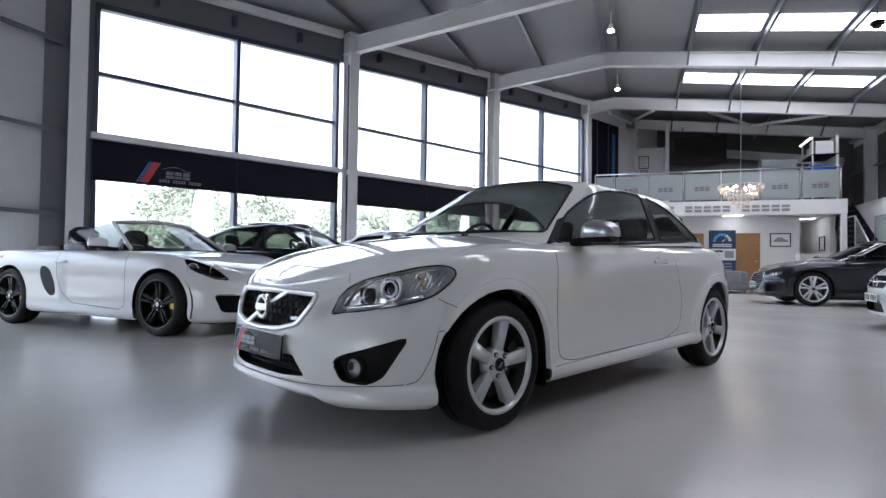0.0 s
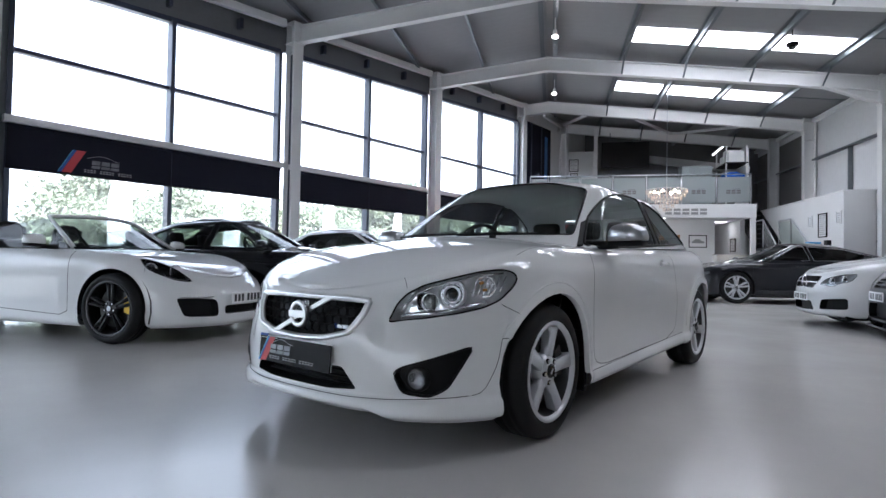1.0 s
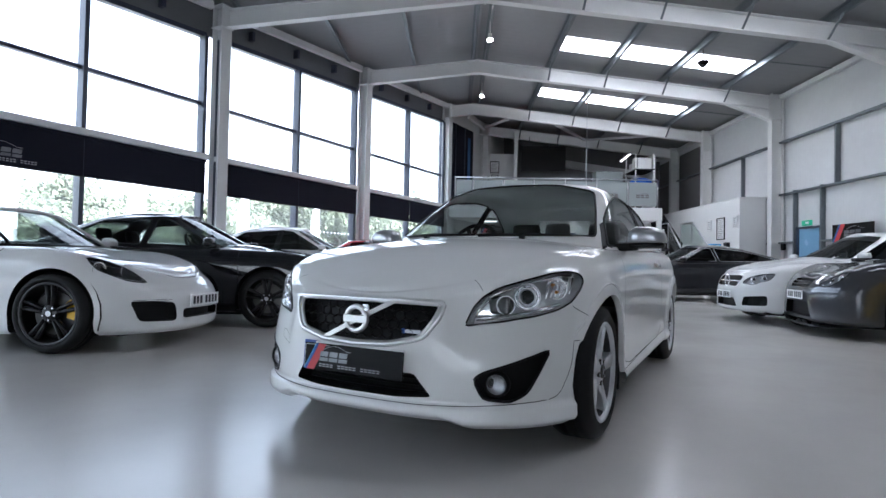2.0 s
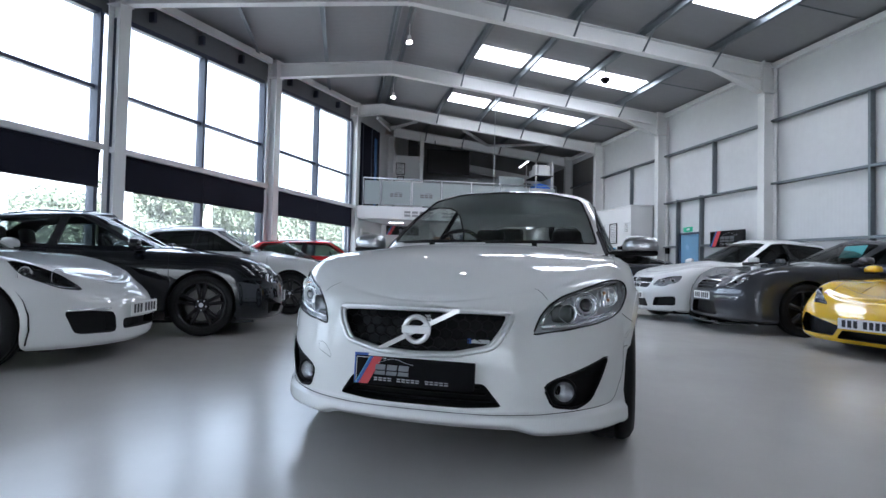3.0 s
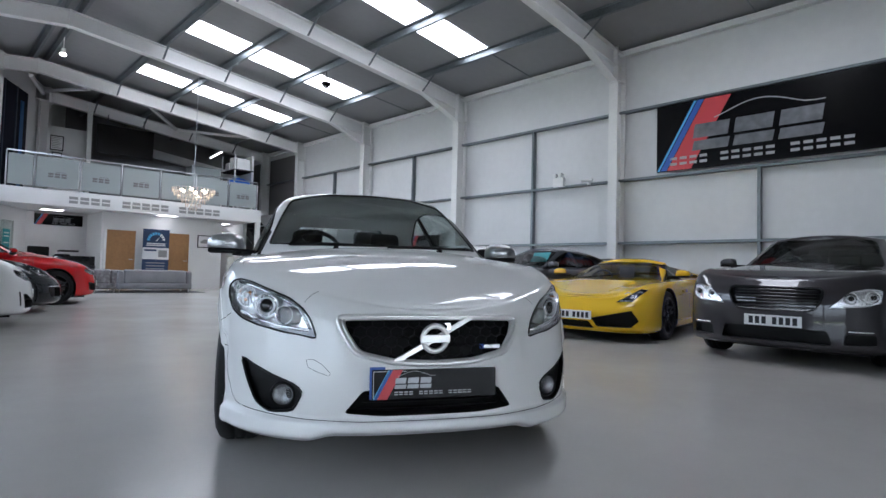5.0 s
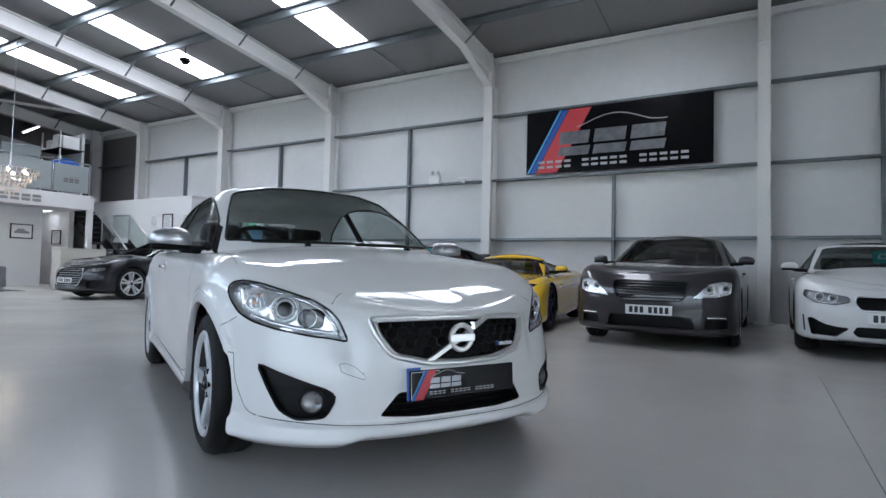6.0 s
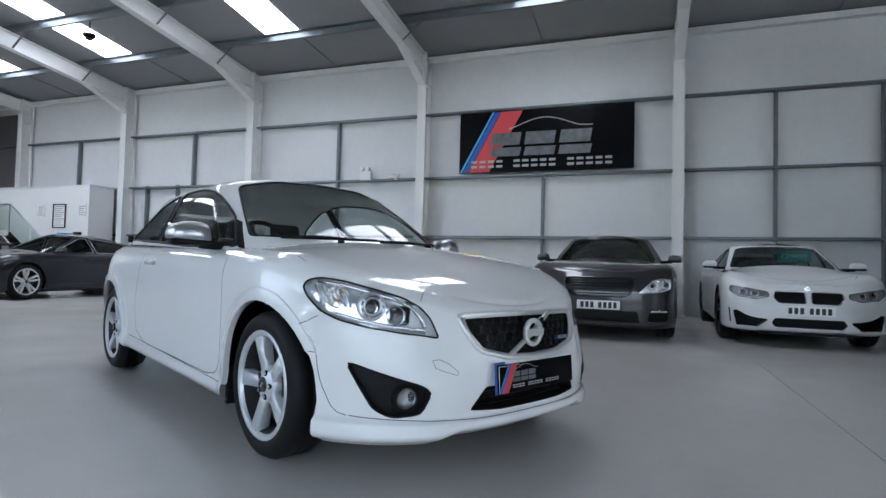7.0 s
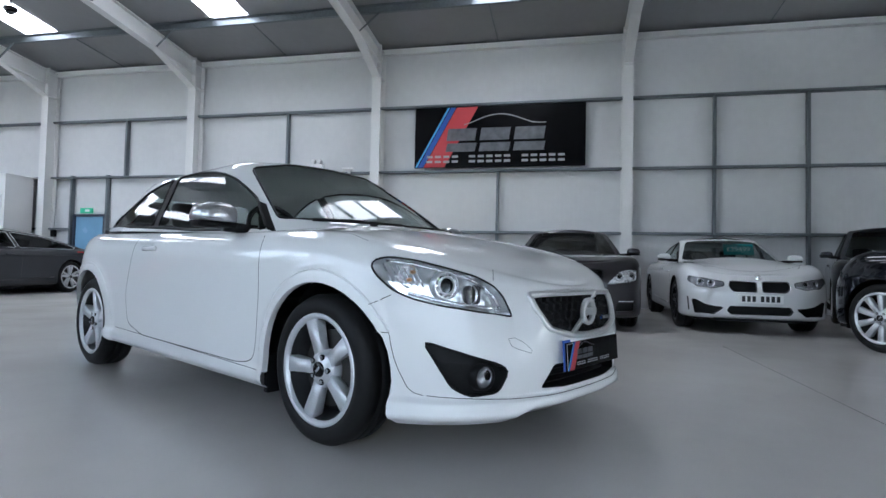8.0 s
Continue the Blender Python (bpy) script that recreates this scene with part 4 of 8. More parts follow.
def wheel(parent, at, side, r, rim, spokes, mat, twin=False, width=0.22, calliper=None, spoke_w=0.05, phase=0.0, steer=0.0):
    """A wheel whose outer face looks along +y times side."""
    e = thing("wheel")
    e.parent = parent
    e.matrix_basis = pose(*at, 0, 0, (0 if side > 0 else 180) + steer)
    del_w = width / 2
    sw = 0.018
    prof = [(rim - 0.01, -del_w + 0.02), (rim + 0.02, -del_w + 0.005), (r - 0.05, -del_w - 0.004), (r - 0.015, -del_w + 0.015), (r, -del_w + 0.045), (r, -0.03), (r - 0.006, -0.027), (r - 0.006, -0.02), (r, -0.017),
            (r, 0.017), (r - 0.006, 0.02), (r - 0.006, 0.027), (r, 0.03), (r, del_w - 0.045), (r - 0.015, del_w - 0.015), (r - 0.05, del_w + 0.004), (rim + 0.02, del_w - 0.005), (rim - 0.005, del_w - 0.02)]
    tyre = part("tyre", lathe(prof, 56), RUBBER, e, smooth=True)
    prof = [(rim + 0.012, del_w - 0.008), (rim + 0.006, del_w - 0.002), (rim - 0.008, del_w - 0.006), (rim - 0.014, del_w - 0.022)]
    rm = part("rim", lathe(prof, 56), mat, e, smooth=True)
    part("barrel", lathe([(rim - 0.014, del_w - 0.022), (rim - 0.028, 0.03), (rim - 0.034, -0.02)], 48), BARREL if mat is ALLOY else BLACK, rm, smooth=True)
    face = del_w - 0.018
    for i in range(spokes):
        a = phase + i * 2 * math.pi / spokes
        bm = bmesh.new()
        ro = rim - 0.008
        if twin:
            for o in (-1, 1):
                w = spoke_w * 0.42
                bar(bm, [(0.05, o * 0.012 - w * 0.8), (0.05, o * 0.012 + w * 0.8), (ro, o * spoke_w * 0.85 + w), (ro, o * spoke_w * 0.85 - w)], (face - 0.012, face + 0.004), face - 0.05, a)
        else:
            w = spoke_w
            bar(bm, [(0.04, -w * 0.86), (0.04, w * 0.86), (0.5 * ro, w * 0.76), (ro * 0.85, w * 0.90), (ro, w * 1.08), (ro, -w * 1.08), (ro * 0.85, -w * 0.90), (0.5 * ro, -w * 0.76)], (face - 0.014, face + 0.002), face - 0.05, a)
        bmesh.ops.bevel(bm, geom=[q for q in bm.edges], offset=0.005, segments=2, affect="EDGES", clamp_overlap=True)
        part("spoke", bm, mat, rm, smooth=True)
    hub = [(0.0, face + 0.004), (0.026, face + 0.003), (0.03, face - 0.001), (0.062, face - 0.005), (0.08, face - 0.022), (0.082, face - 0.06)]
    part("hub", lathe(hub, 30), mat, e, smooth=True)
    part("cap_ring", lathe([(0.024, face + 0.007), (0.027, face + 0.009), (0.031, face + 0.007), (0.033, face - 0.002)], 26), GLOSSBLACK if mat is not DARKALLOY else BLACK, e, smooth=True)
    part("cap_emblem", bm_box(-0.016, 0.016, face + 0.007, face + 0.0085, -0.005, 0.005, 0.001), SATIN, e, m=pose(0, 0, 0, 0, 45, 0))
    part("centre_cap", lathe([(0.0, face + 0.007), (0.020, face + 0.0068), (0.026, face + 0.004)], 24), GLOSSBLACK if mat is not DARKALLOY else SATIN, e, smooth=True)
    for i in range(5):
        a = phase + (i + 0.5) * 2 * math.pi / 5
        bm = bmesh.new()
        cyl(bm, (0.054 * math.cos(a), face - 0.03, 0.054 * math.sin(a)), (0.054 * math.cos(a), face + 0.001, 0.054 * math.sin(a)), 0.0125, 10)
        part("bolt_recess", bm, BLACK, e)
        bm = bmesh.new()
        cyl(bm, (0.054 * math.cos(a), face - 0.02, 0.054 * math.sin(a)), (0.054 * math.cos(a), face + 0.003, 0.054 * math.sin(a)), 0.0082, 6)
        part("wheel_bolt", bm, SATIN, e)
    part("brake_disc", lathe([(0.07, 0.03), (rim * 0.72, 0.03), (rim * 0.72, 0.005), (0.07, 0.005)], 40), DISC, e)
    bm = bmesh.new()
    arc = [2.5 + k * 0.13 for k in range(8)]
    prism(bm, [(rim * 0.80 * math.cos(a), rim * 0.80 * math.sin(a)) for a in arc] + [(rim * 0.52 * math.cos(a), rim * 0.52 * math.sin(a)) for a in reversed(arc)], 0.0, 0.06)
    part("calliper", bm, calliper or DISC, e)
    part("wheel_back", lathe([(0.0, -0.01), (rim - 0.034, -0.01)], 30), BLACK, e)
    return e


def arch_outline(x0, zc, r, low, wide=False):
    """The opening over a wheel, in the side view."""
    front, rear = (1.10, 1.02) if wide else (0.94, 0.94)
    pts = [(x0 + (front if math.cos(a) > 0 else rear) * r * math.cos(a), zc + r * math.sin(a)) for a in [radians(-10 + k * 200 / 22) for k in range(23)]]
    return [(pts[0][0], low)] + pts + [(pts[-1][0], low)]


def number_plate(parent, at, w=0.52, h=0.111, mat=None, lean=0.0, ink=7, yaw=0.0):
    """A number plate with its characters as plain bars."""
    p = part("number_plate", bm_box(-0.004, 0.004, -w / 2, w / 2, -h / 2, h / 2, 0.003), mat or PLATEWHITE, parent, m=pose(*at, 0, lean, yaw))
    k = 0
    step = w * 0.88 / (ink + 0.6)
    for i in range(ink):
        y = w * 0.44 - step * (i + 0.45 + (0.6 if i >= 4 else 0))
        part("bar", bm_box(0.0042, 0.0052, y - step * 0.33, y + step * 0.33, -h * 0.33, h * 0.33), PLATEINK, p)
    return p


def seat(parent, x, y, z, mat, w=0.5, name="seat"):
    """A car seat: cushion, back and head restraint."""
    e = thing(name)
    e.parent = parent
    e.matrix_basis = pose(x, y, z)
    part("cushion", bm_box(-0.25, 0.27, -w / 2, w / 2, 0.0, 0.16, 0.05), mat, e, smooth=True)
    bm = bm_box(-0.07, 0.07, -w / 2, w / 2, 0.0, 0.60, 0.05)
    part("backrest", bm, mat, e, smooth=True, m=pose(-0.26, 0, 0.1, 0, -20, 0))
    bm = bm_box(-0.05, 0.05, -w * 0.27, w * 0.27, 0.0, 0.19, 0.045)
    part("head_restraint", bm, mat, e, smooth=True, m=pose(-0.47, 0, 0.68, 0, -12, 0))
    return e


def steering_wheel(parent, x, y, z):
    e = thing("steering_wheel")
    e.parent = parent
    e.matrix_basis = pose(x, y, z, 0, 62, 0)
    part("rim", tube([(0.185 * math.cos(k * math.pi / 12), 0.185 * math.sin(k * math.pi / 12), 0) for k in range(24)], 0.016, True), CABIN, e, smooth=True)
    bm = bm_box(-0.06, 0.06, -0.07, 0.07, -0.02, 0.02, 0.015)
    part("boss", bm, CABIN, e)
    for a in (90, 210, 330):
        bm = bmesh.new()
        beam(bm, (0.05 * math.cos(radians(a)), 0.05 * math.sin(radians(a)), 0), (0.18 * math.cos(radians(a)), 0.18 * math.sin(radians(a)), 0), 0.03, 0.015)
        part("spoke", bm, CABIN, e)
    return e


def mirror(parent, at, side, shell_mat, base_mat, w=0.2, h=0.13, d=0.12):
    """A door mirror: rounded housing, dark foot and the glass that looks back."""
    e = thing("door_mirror")
    e.parent = parent
    e.matrix_basis = pose(*at)
    bm = bmesh.new()
    bmesh.ops.create_uvsphere(bm, u_segments=24, v_segments=14, radius=1)
    for v in bm.verts:
        x, y, z = v.co
        k = lambda q, p: math.copysign(abs(q) ** p, q)
        v.co = Vector((max(k(x, 0.75), -0.35) * d * 0.6, k(y, 0.72) * w / 2 * (1 - 0.12 * z), max(k(z, 0.7), -0.45) * h / 2 * (1 + 0.12 * y * -side)))
    part("housing", bm, shell_mat, e, smooth=True)
    bm = bmesh.new()
    box(bm, -d * 0.26, d * 0.42, -w * 0.47, w * 0.47, -h * 0.46, -h * 0.21, 0.016)
    beam(bm, (0, -side * w * 0.25, -h * 0.38), (0.04, -side * (w * 0.5 + 0.10), -h * 0.46), d * 0.62, 0.045)
    part("foot", bm, base_mat, e, smooth=True)
    bm = bm_box(d * 0.28, d * 0.40, min(side * w * 0.22, side * w * 0.44), max(side * w * 0.22, side * w * 0.44), -h * 0.20, -h * 0.05, 0.008)
    part("repeater", bm, LAMPGREY, e, "clear side repeater", smooth=True)
    part("mirror_glass", bm_box(-d * 0.24, -d * 0.23, -w * 0.42, w * 0.42, -h * 0.34, h * 0.4), CHROME, e)
    return e


def car_shell(car, lower, upper, crown_low, crown_up, wheels_x, arch_r, arch_z, low_shape=None, counts=(22, 26, 14), power=(2.2, 2.2)):
    """The two skins of a body, lower and glasshouse, with the wheel openings cut."""
    lo = Shell(hull(lower, crown_low, power[0], counts=counts, shape=low_shape))
    up = Shell(hull(upper, crown_up, power[1], counts=counts)) if upper else None
    arches = []
    for x, r, z in zip(wheels_x, arch_r, arch_z):
        poly = arch_outline(x, z, r, 0.05, car.get("wide") and x > -1)
        got = lo.cut(poly, "side", lambda c: abs(c.y) > 0.45)
        got.free()
        arches.append(poly)
        for sgn in (1, -1):
            pts = [lo.onto((px, pz), "side", sgn) for px, pz in poly[1:-1]]
            pts = [p for p in pts if p is not None]
            bm = bmesh.new()
            prev = None
            for p in pts:
                q = [bm.verts.new(p + Vector((0, 0.001 * sgn, 0))), bm.verts.new((p.x, p.y - 0.02 * sgn, p.z - 0.004)), bm.verts.new((p.x, p.y - 0.028 * sgn, p.z))]
                if prev:
                    bm.faces.new((prev[0], q[0], q[1], prev[1]))
                    bm.faces.new((prev[1], q[1], q[2], prev[2]))
                prev = q
            part("arch_lip", bm, car.get("lip", BLACK), car["root"], smooth=True)
            bm = bmesh.new()
            prev = None
            for k in range(15):
                a = radians(-20 + k * 220 / 14)
                rr = r + (0.06 if car.get("wide") else 0.03)
                q = [bm.verts.new((x + rr * math.cos(a), sgn * yy, z + rr * math.sin(a))) for yy in (car["hw"] - car.get("well", 0.08), car["hw"] - 0.40)]
                c = bm.verts.new((x, sgn * (car["hw"] - 0.40), z))
                if prev:
                    bm.faces.new((prev[0], q[0], q[1], prev[1]))
                    bm.faces.new((prev[1], q[1], c))
                prev = q
            part("wheel_well", bm, BLACK, car["root"])
    return lo, up
def std_rows(nose, tail, hw, clear, zn, z1, z2, zt, af=0.75, ef=2.3, ar=0.6, er=2.6, lean=0.05):
    """Level lines of an ordinary body, from the sill to the shoulder."""
    m = (clear + zn) / 2

    def r(zf, za, zb, zr, x, w, xr):
        return (zf, za, zb, zr, x, w, xr, af, ef, ar, er)
    return [r(clear, clear, clear + 0.03, clear + 0.06, nose - 0.07, hw - 0.05, tail + 0.06),
            r(clear + 0.06, clear + 0.06, clear + 0.09, clear + 0.14, nose - 0.005, hw - 0.005, tail + 0.02),
            r(m, m + 0.05, m + 0.08, m + 0.12, nose, hw, tail),
            r(zn - 0.13, z1 - 0.24, z2 - 0.24, zt - 0.28, nose - 0.02 - lean * 0.3, hw, tail + 0.02),
            r(zn - 0.04, z1 - 0.10, z2 - 0.10, zt - 0.10, nose - 0.06 - lean, hw - 0.012, tail + 0.05),
            r(zn, z1 - 0.025, z2 - 0.025, zt - 0.01, nose - 0.10 - lean, hw - 0.055, tail + 0.09),
            r(zn + 0.012, z1 + 0.015, z2 + 0.015, zt + 0.01, nose - 0.15 - lean, hw - 0.12, tail + 0.14)]


def std_upper(xw, xt, xb, xc, wb, wt, z0, zr, z0r, zrear):
    """Level lines of a glasshouse: windscreen foot and head, rear foot and head, half widths, heights."""
    rows = []
    for k in (0.0, 0.33, 0.66, 0.9, 1.0):
        z = z0 + (zr - z0) * k
        e = k ** 1.15
        rows.append((z + 0.03 * (1 - k), z, z0r + (zrear - z0r) * k, z0r + (zrear - z0r) * k + 0.01, xw + (xt - xw) * k, wb + (wt - wb) * e, xb + (xc - xb) * k,
                     0.42 - 0.16 * k, 2.6, 0.45 - 0.15 * k, 2.6))
    return rows


def feature(sh, root, kind, poly, depth=0.05, mat=None, label="", rim=None):
    """Cuts a lamp, grille or intake, drawn in the front view, out of the nose; on both sides if it lies beside the middle."""
    sides = (1, -1) if min(p[0] for p in poly) > 0.001 else (1,)
    for s in sides:
        pl = [(s * y, z) for y, z in poly]
        got = sh.cut(pl, "front", lambda c: c.x > -0.1)
        if not got.faces:
            got.free()
            continue
        if kind == "lamp":
            e = thing("headlight")
            e.parent = root
            if label:
                e["label"] = label
            cy, cz = sum(p[0] for p in pl) / len(pl), sum(p[1] for p in pl) / len(pl)
            c = sh.onto((cy, cz), "front") or Vector((0.5, cy, cz))
            inner = got.copy()
            sh.panel("lens", got, LENS, e)
            part("housing", pocket(inner, depth), mat or LAMPGREY, e, smooth=False)
            h = max(p[1] for p in pl) - min(p[1] for p in pl)
            for o in (-0.5, 0.42):
                ry, rz = cy + s * o * h * 0.85, cz + 0.08 * h * o
                on = sh.onto((ry, rz), "front") or c
                q = Vector((min(on.x, c.x + 0.06) - 0.03, ry, rz))
                turn = pose(q.x, q.y, q.z, 0, 0, -90 + s * 18)
                bowl = lathe([(0.0, -0.035), (h * 0.14, -0.030), (h * 0.22, -0.014), (h * 0.27, 0.002), (h * 0.30, 0.0)], 22)
                bowl.transform(turn)
                part("reflector", bowl, LAMPSILVER, e, smooth=True)
                bm = bmesh.new()
                bmesh.ops.create_uvsphere(bm, u_segments=14, v_segments=8, radius=h * 0.12, matrix=Matrix.Translation(q - Vector((0.014, 0, 0))))
                part("projector", bm, GLOSSBLACK, e, smooth=True)
            lower = sorted(pl, key=lambda p: p[1])[:max(3, len(pl) // 3)]
            lower.sort(key=lambda p: p[0])
            run = [sh.onto((p[0], p[1] + 0.012), "front") for p in lower]
            run = [p - Vector((0.012, 0, 0)) for p in run if p is not None]
            if len(run) > 1:
                part("light_bar", tube(run, 0.005, n=5), CHROME, e, smooth=True)
            part("seal", sh.bead(pl, "front", 1, 0.004), BLACK, e, smooth=True)
        else:
            g = part(kind, pocket(got, depth), mat or BLACK, root, label)
        if rim:
            part("surround", sh.bead(pl, "front", 1, rim[1]), rim[0], root, smooth=True)


def slats(sh, root, name, y0, y1, z0, z1, n, mat, back=0.02, t=0.008):
    """Bars across a grille."""
    for i in range(n):
        z = z0 + (z1 - z0) * (i + 0.5) / n
        pts = []
        for k in range(9):
            y = y0 + (y1 - y0) * k / 8
            p = sh.onto((y, z), "front")
            if p:
                pts.append(p - Vector((back, 0, 0)))
        if len(pts) > 2:
            part(name, tube(pts, t), mat, root, smooth=True)


def build_car(name, label, at, heading, s, group="parked cars"):
    """One parked car from its sizes; its own nose, lamps and wheels come from the spec."""
    root = thing(name, label, "car", group, m=pose(at[0], at[1], 0, 0, 0, heading))
    hw, wb = s["hw"], s["wb"]
    body_mat = s["paint"]
    car = {"root": root, "hw": hw}
    lo, up = car_shell(car, s["rows"], s.get("upper"), level(s["crown"]), level(s["crown_up"]) if "crown_up" in s else None,
                       (0.0, -wb), (s["ar"], s["ar"] + 0.005), (s["r"] + 0.0, s["r"] + 0.0), s.get("shape"), counts=s.get("counts", (18, 24, 12)))
    for f in s["front"]:
        feature(lo, root, *f)
    for f in s.get("slats", ()):
        slats(lo, root, *f)
    # rear lamps
    for sgn in (1, -1):
        zt = s["tail_z"]
        pl = [(sgn * hw * 0.97, zt - 0.13), (sgn * hw * 0.97, zt), (sgn * hw * 0.62, zt), (sgn * hw * 0.62, zt - 0.12)]
        got = lo.cut(pl, "front", lambda c: c.x < -wb - 0.2)
        if got.faces:
            lo.panel("tail_light", got, TAILRED, root)
        else:
            got.free()
    # doors
    for sgn in (1, -1):
        for d in s.get("doors", ()):
            part("shut_line", lo.line(d, "side", sgn, 0.006), GAP, root)
        for hx, hz in s.get("handles", ()):
            p = lo.onto((hx, hz), "side", sgn)
            if p:
                part("door_handle", bm_box(p.x - 0.1, p.x + 0.1, p.y - 0.02, p.y + 0.022, hz - 0.016, hz + 0.016, 0.01), s.get("handle_mat", body_mat), root, smooth=True)
        for d in s.get("creases", ()):
            part("body_crease", lo.bead([tuple(p) for p in spline(d, 6)], "side", sgn, 0.011, False, lift=-0.005), body_mat, root, smooth=True)
        for d in s.get("ridges", ()):
            part("bonnet_ridge", lo.bead([(x, sgn * y) for x, y in spline(d, 6)], "top", 1, 0.012, False, lift=-0.007), body_mat, root, smooth=True)
        for b in s.get("bonnet", ()):
            part("shut_line", lo.line([(x, sgn * y) for x, y in b], "top", 1, 0.006), GAP, root)
    if "bonnet_front" in s:
        part("shut_line", lo.line(s["bonnet_front"], "top", 1, 0.006), GAP, root)
    if up:
        for poly in s["windows"]:
            for sgn in (1, -1):
                got = up.cut(poly, "side", lambda c, sgn=sgn: c.y * sgn > 0.25)
                if got.faces:
                    up.panel("side_window", got, s.get("glass", DARKGLASS), root)
                else:
                    got.free()
                part("window_seal", up.bead(poly, "side", sgn, 0.007), s.get("trim", BLACK), root, smooth=True)
        if "pillar" in s:
            for sgn in (1, -1):
                got = up.cut(s["pillar"], "side", lambda c, sgn=sgn: c.y * sgn > 0.25)
                up.panel("pillar", got, GLOSSBLACK, root) if got.faces else got.free()
        ws = s["screen"]
        got = up.cut(ws, "front", lambda c: c.x > s["roof_mid"])
        up.panel("windscreen", got, s.get("screen_glass", CARGLASS), root)
        got = up.cut(s["rear_screen"], "front", lambda c: c.x < s["roof_mid"])
        if got.faces:
            up.panel("rear_window", got, s.get("glass", DARKGLASS), root)
        else:
            got.free()
        if "roof_mat" in s:
            zc = s["roof_cut"]
            got = up.cut([(-2, zc), (2, zc), (2, 3), (-2, 3)], "front", lambda c: True)
            up.panel("roof", got, s["roof_mat"], root)
        up.panel("roof_frame", up.bm, body_mat, root)
        # cabin
        zb = s["belt"]
        part("dashboard", bm_box(s["dash_x"] - 0.35, s["dash_x"] + 0.25, -hw * 0.78, hw * 0.78, zb - 0.14, zb + 0.0, 0.05), CABIN, root, smooth=True)
        steering_wheel(root, s["dash_x"] - 0.42, -0.36, zb + 0.02)
        for y in (0.36, -0.36):
            seat(root, s["dash_x"] - 1.05, y, zb - 0.62, s.get("seat_mat", SEATCLOTH))
        seat(root, s["dash_x"] - 1.85, 0, zb - 0.60, s.get("seat_mat", SEATCLOTH), 1.1, "rear_seat")
        # wipers
        bm = tube([(s["wiper_x"], -0.45, s["wiper_z"]), (s["wiper_x"] - 0.09, 0.05, s["wiper_z"] + 0.055)], 0.008)
        part("wiper", bm, BLACK, root)
    part("underbody", bm_box(-wb - 0.5, 0.55, -hw * 0.82, hw * 0.82, s["clear"] - 0.03, s["clear"] + 0.03), BLACK, root)
    part("cabin_floor", bm_box(-wb + 0.3, -0.45, -hw * 0.85, hw * 0.85, s["clear"] + 0.04, s["clear"] + 0.08), CABIN, root)
    lo.panel("body", lo.bm, body_mat, root)
    for x in (0.0, -wb):
        for sgn in (1, -1):
            wheel(root, (x, sgn * (hw - s.get("inset", 0.13)), s["r"]), sgn, s["r"], s["rim"], s["spokes"], s["wheel_mat"], s.get("twin", False), s.get("tw", 0.235), s.get("calliper"), s.get("spoke_w", 0.045), s.get("phase", 0.3))
    for sgn in (1, -1):
        if "mirror" in s:
            mx, my, mz = s["mirror"]
            mirror(root, (mx, sgn * my, mz), sgn, s.get("mirror_mat", body_mat), BLACK, 0.20, 0.115, 0.12)
    if "plate" in s:
        px, pz, lean = s["plate"]
        number_plate(root, (px, 0, pz), lean=lean)
    return root, lo, up
def mark(parent, w, h, letters, strip, vl=(0.30, 0.64), vs=(0.10, 0.22), swept=(0.36, 0.80), o=0.0045, seen=1):
    """The showroom's mark on a board that looks along +x: slash in three colours, plain silver blocks, swept lines, a strip of small plain blocks."""
    def slab(u0, u1, v0, v1, slant, mat, name, t=0.0015):
        pts = [((u0 - 0.5) * w, (v0 - 0.5) * h), ((u1 - 0.5) * w, (v0 - 0.5) * h), ((u1 - 0.5) * w + slant * h, (v1 - 0.5) * h), ((u0 - 0.5) * w + slant * h, (v1 - 0.5) * h)]
        part(name, prism(bmesh.new(), pts, o, o + t, "x"), mat, parent)
    k = h / w
    slab(0.004, 0.004 + 0.035 * k, 0.01, 0.99, 0.54, LIGHTBLUE, "stripe")
    slab(0.004 + 0.05 * k, 0.004 + 0.14 * k, 0.01, 0.99, 0.54, BLUE, "stripe")
    slab(0.004 + 0.15 * k, 0.004 + 0.50 * k, 0.01, 0.99, 0.54, RED, "stripe", 0.0012)
    a, b = letters
    d = (b - a) / 3
    for i in range(3):
        x0, x1 = a + i * d, a + (i + 0.88) * d
        m = vl[0] + (vl[1] - vl[0]) * 0.42
        slab(x0, x1, vl[0], m - 0.02, 0.03, SILVERPRINT, "block", 0.002)
        slab(x0 + 0.004, x1, m + 0.02, vl[1], 0.03, SILVERPRINT, "block", 0.002)
    n = 16
    c, e = strip
    q = (e - c) / n
    for i in range(n):
        if i in (4, 10):
            continue
        t = (vs[1] - vs[0]) * 0.32
        slab(c + i * q, c + (i + 0.72) * q, vs[0], vs[0] + t, 0.0, GREYPRINT, "block")
        slab(c + i * q, c + (i + 0.72) * q, vs[1] - t, vs[1], 0.0, GREYPRINT, "block")
    # swept line like a roof
    pts = [(swept[0] + (swept[1] - swept[0]) * t, vl[1] + 0.06 + 0.16 * math.sin(math.pi * min(t * 1.15, 1)) ** 1.3) for t in np.linspace(0, 1, 13)]
    edge = [((u - 0.5) * w, (v - 0.007 - 0.5) * h) for u, v in pts] + [((u - 0.5) * w, (v + 0.007 - 0.5) * h) for u, v in reversed(pts)]
    bm = prism(bmesh.new(), edge, o, o + 0.0015, "x")
    part("swept_line", bm, GREYPRINT, parent)


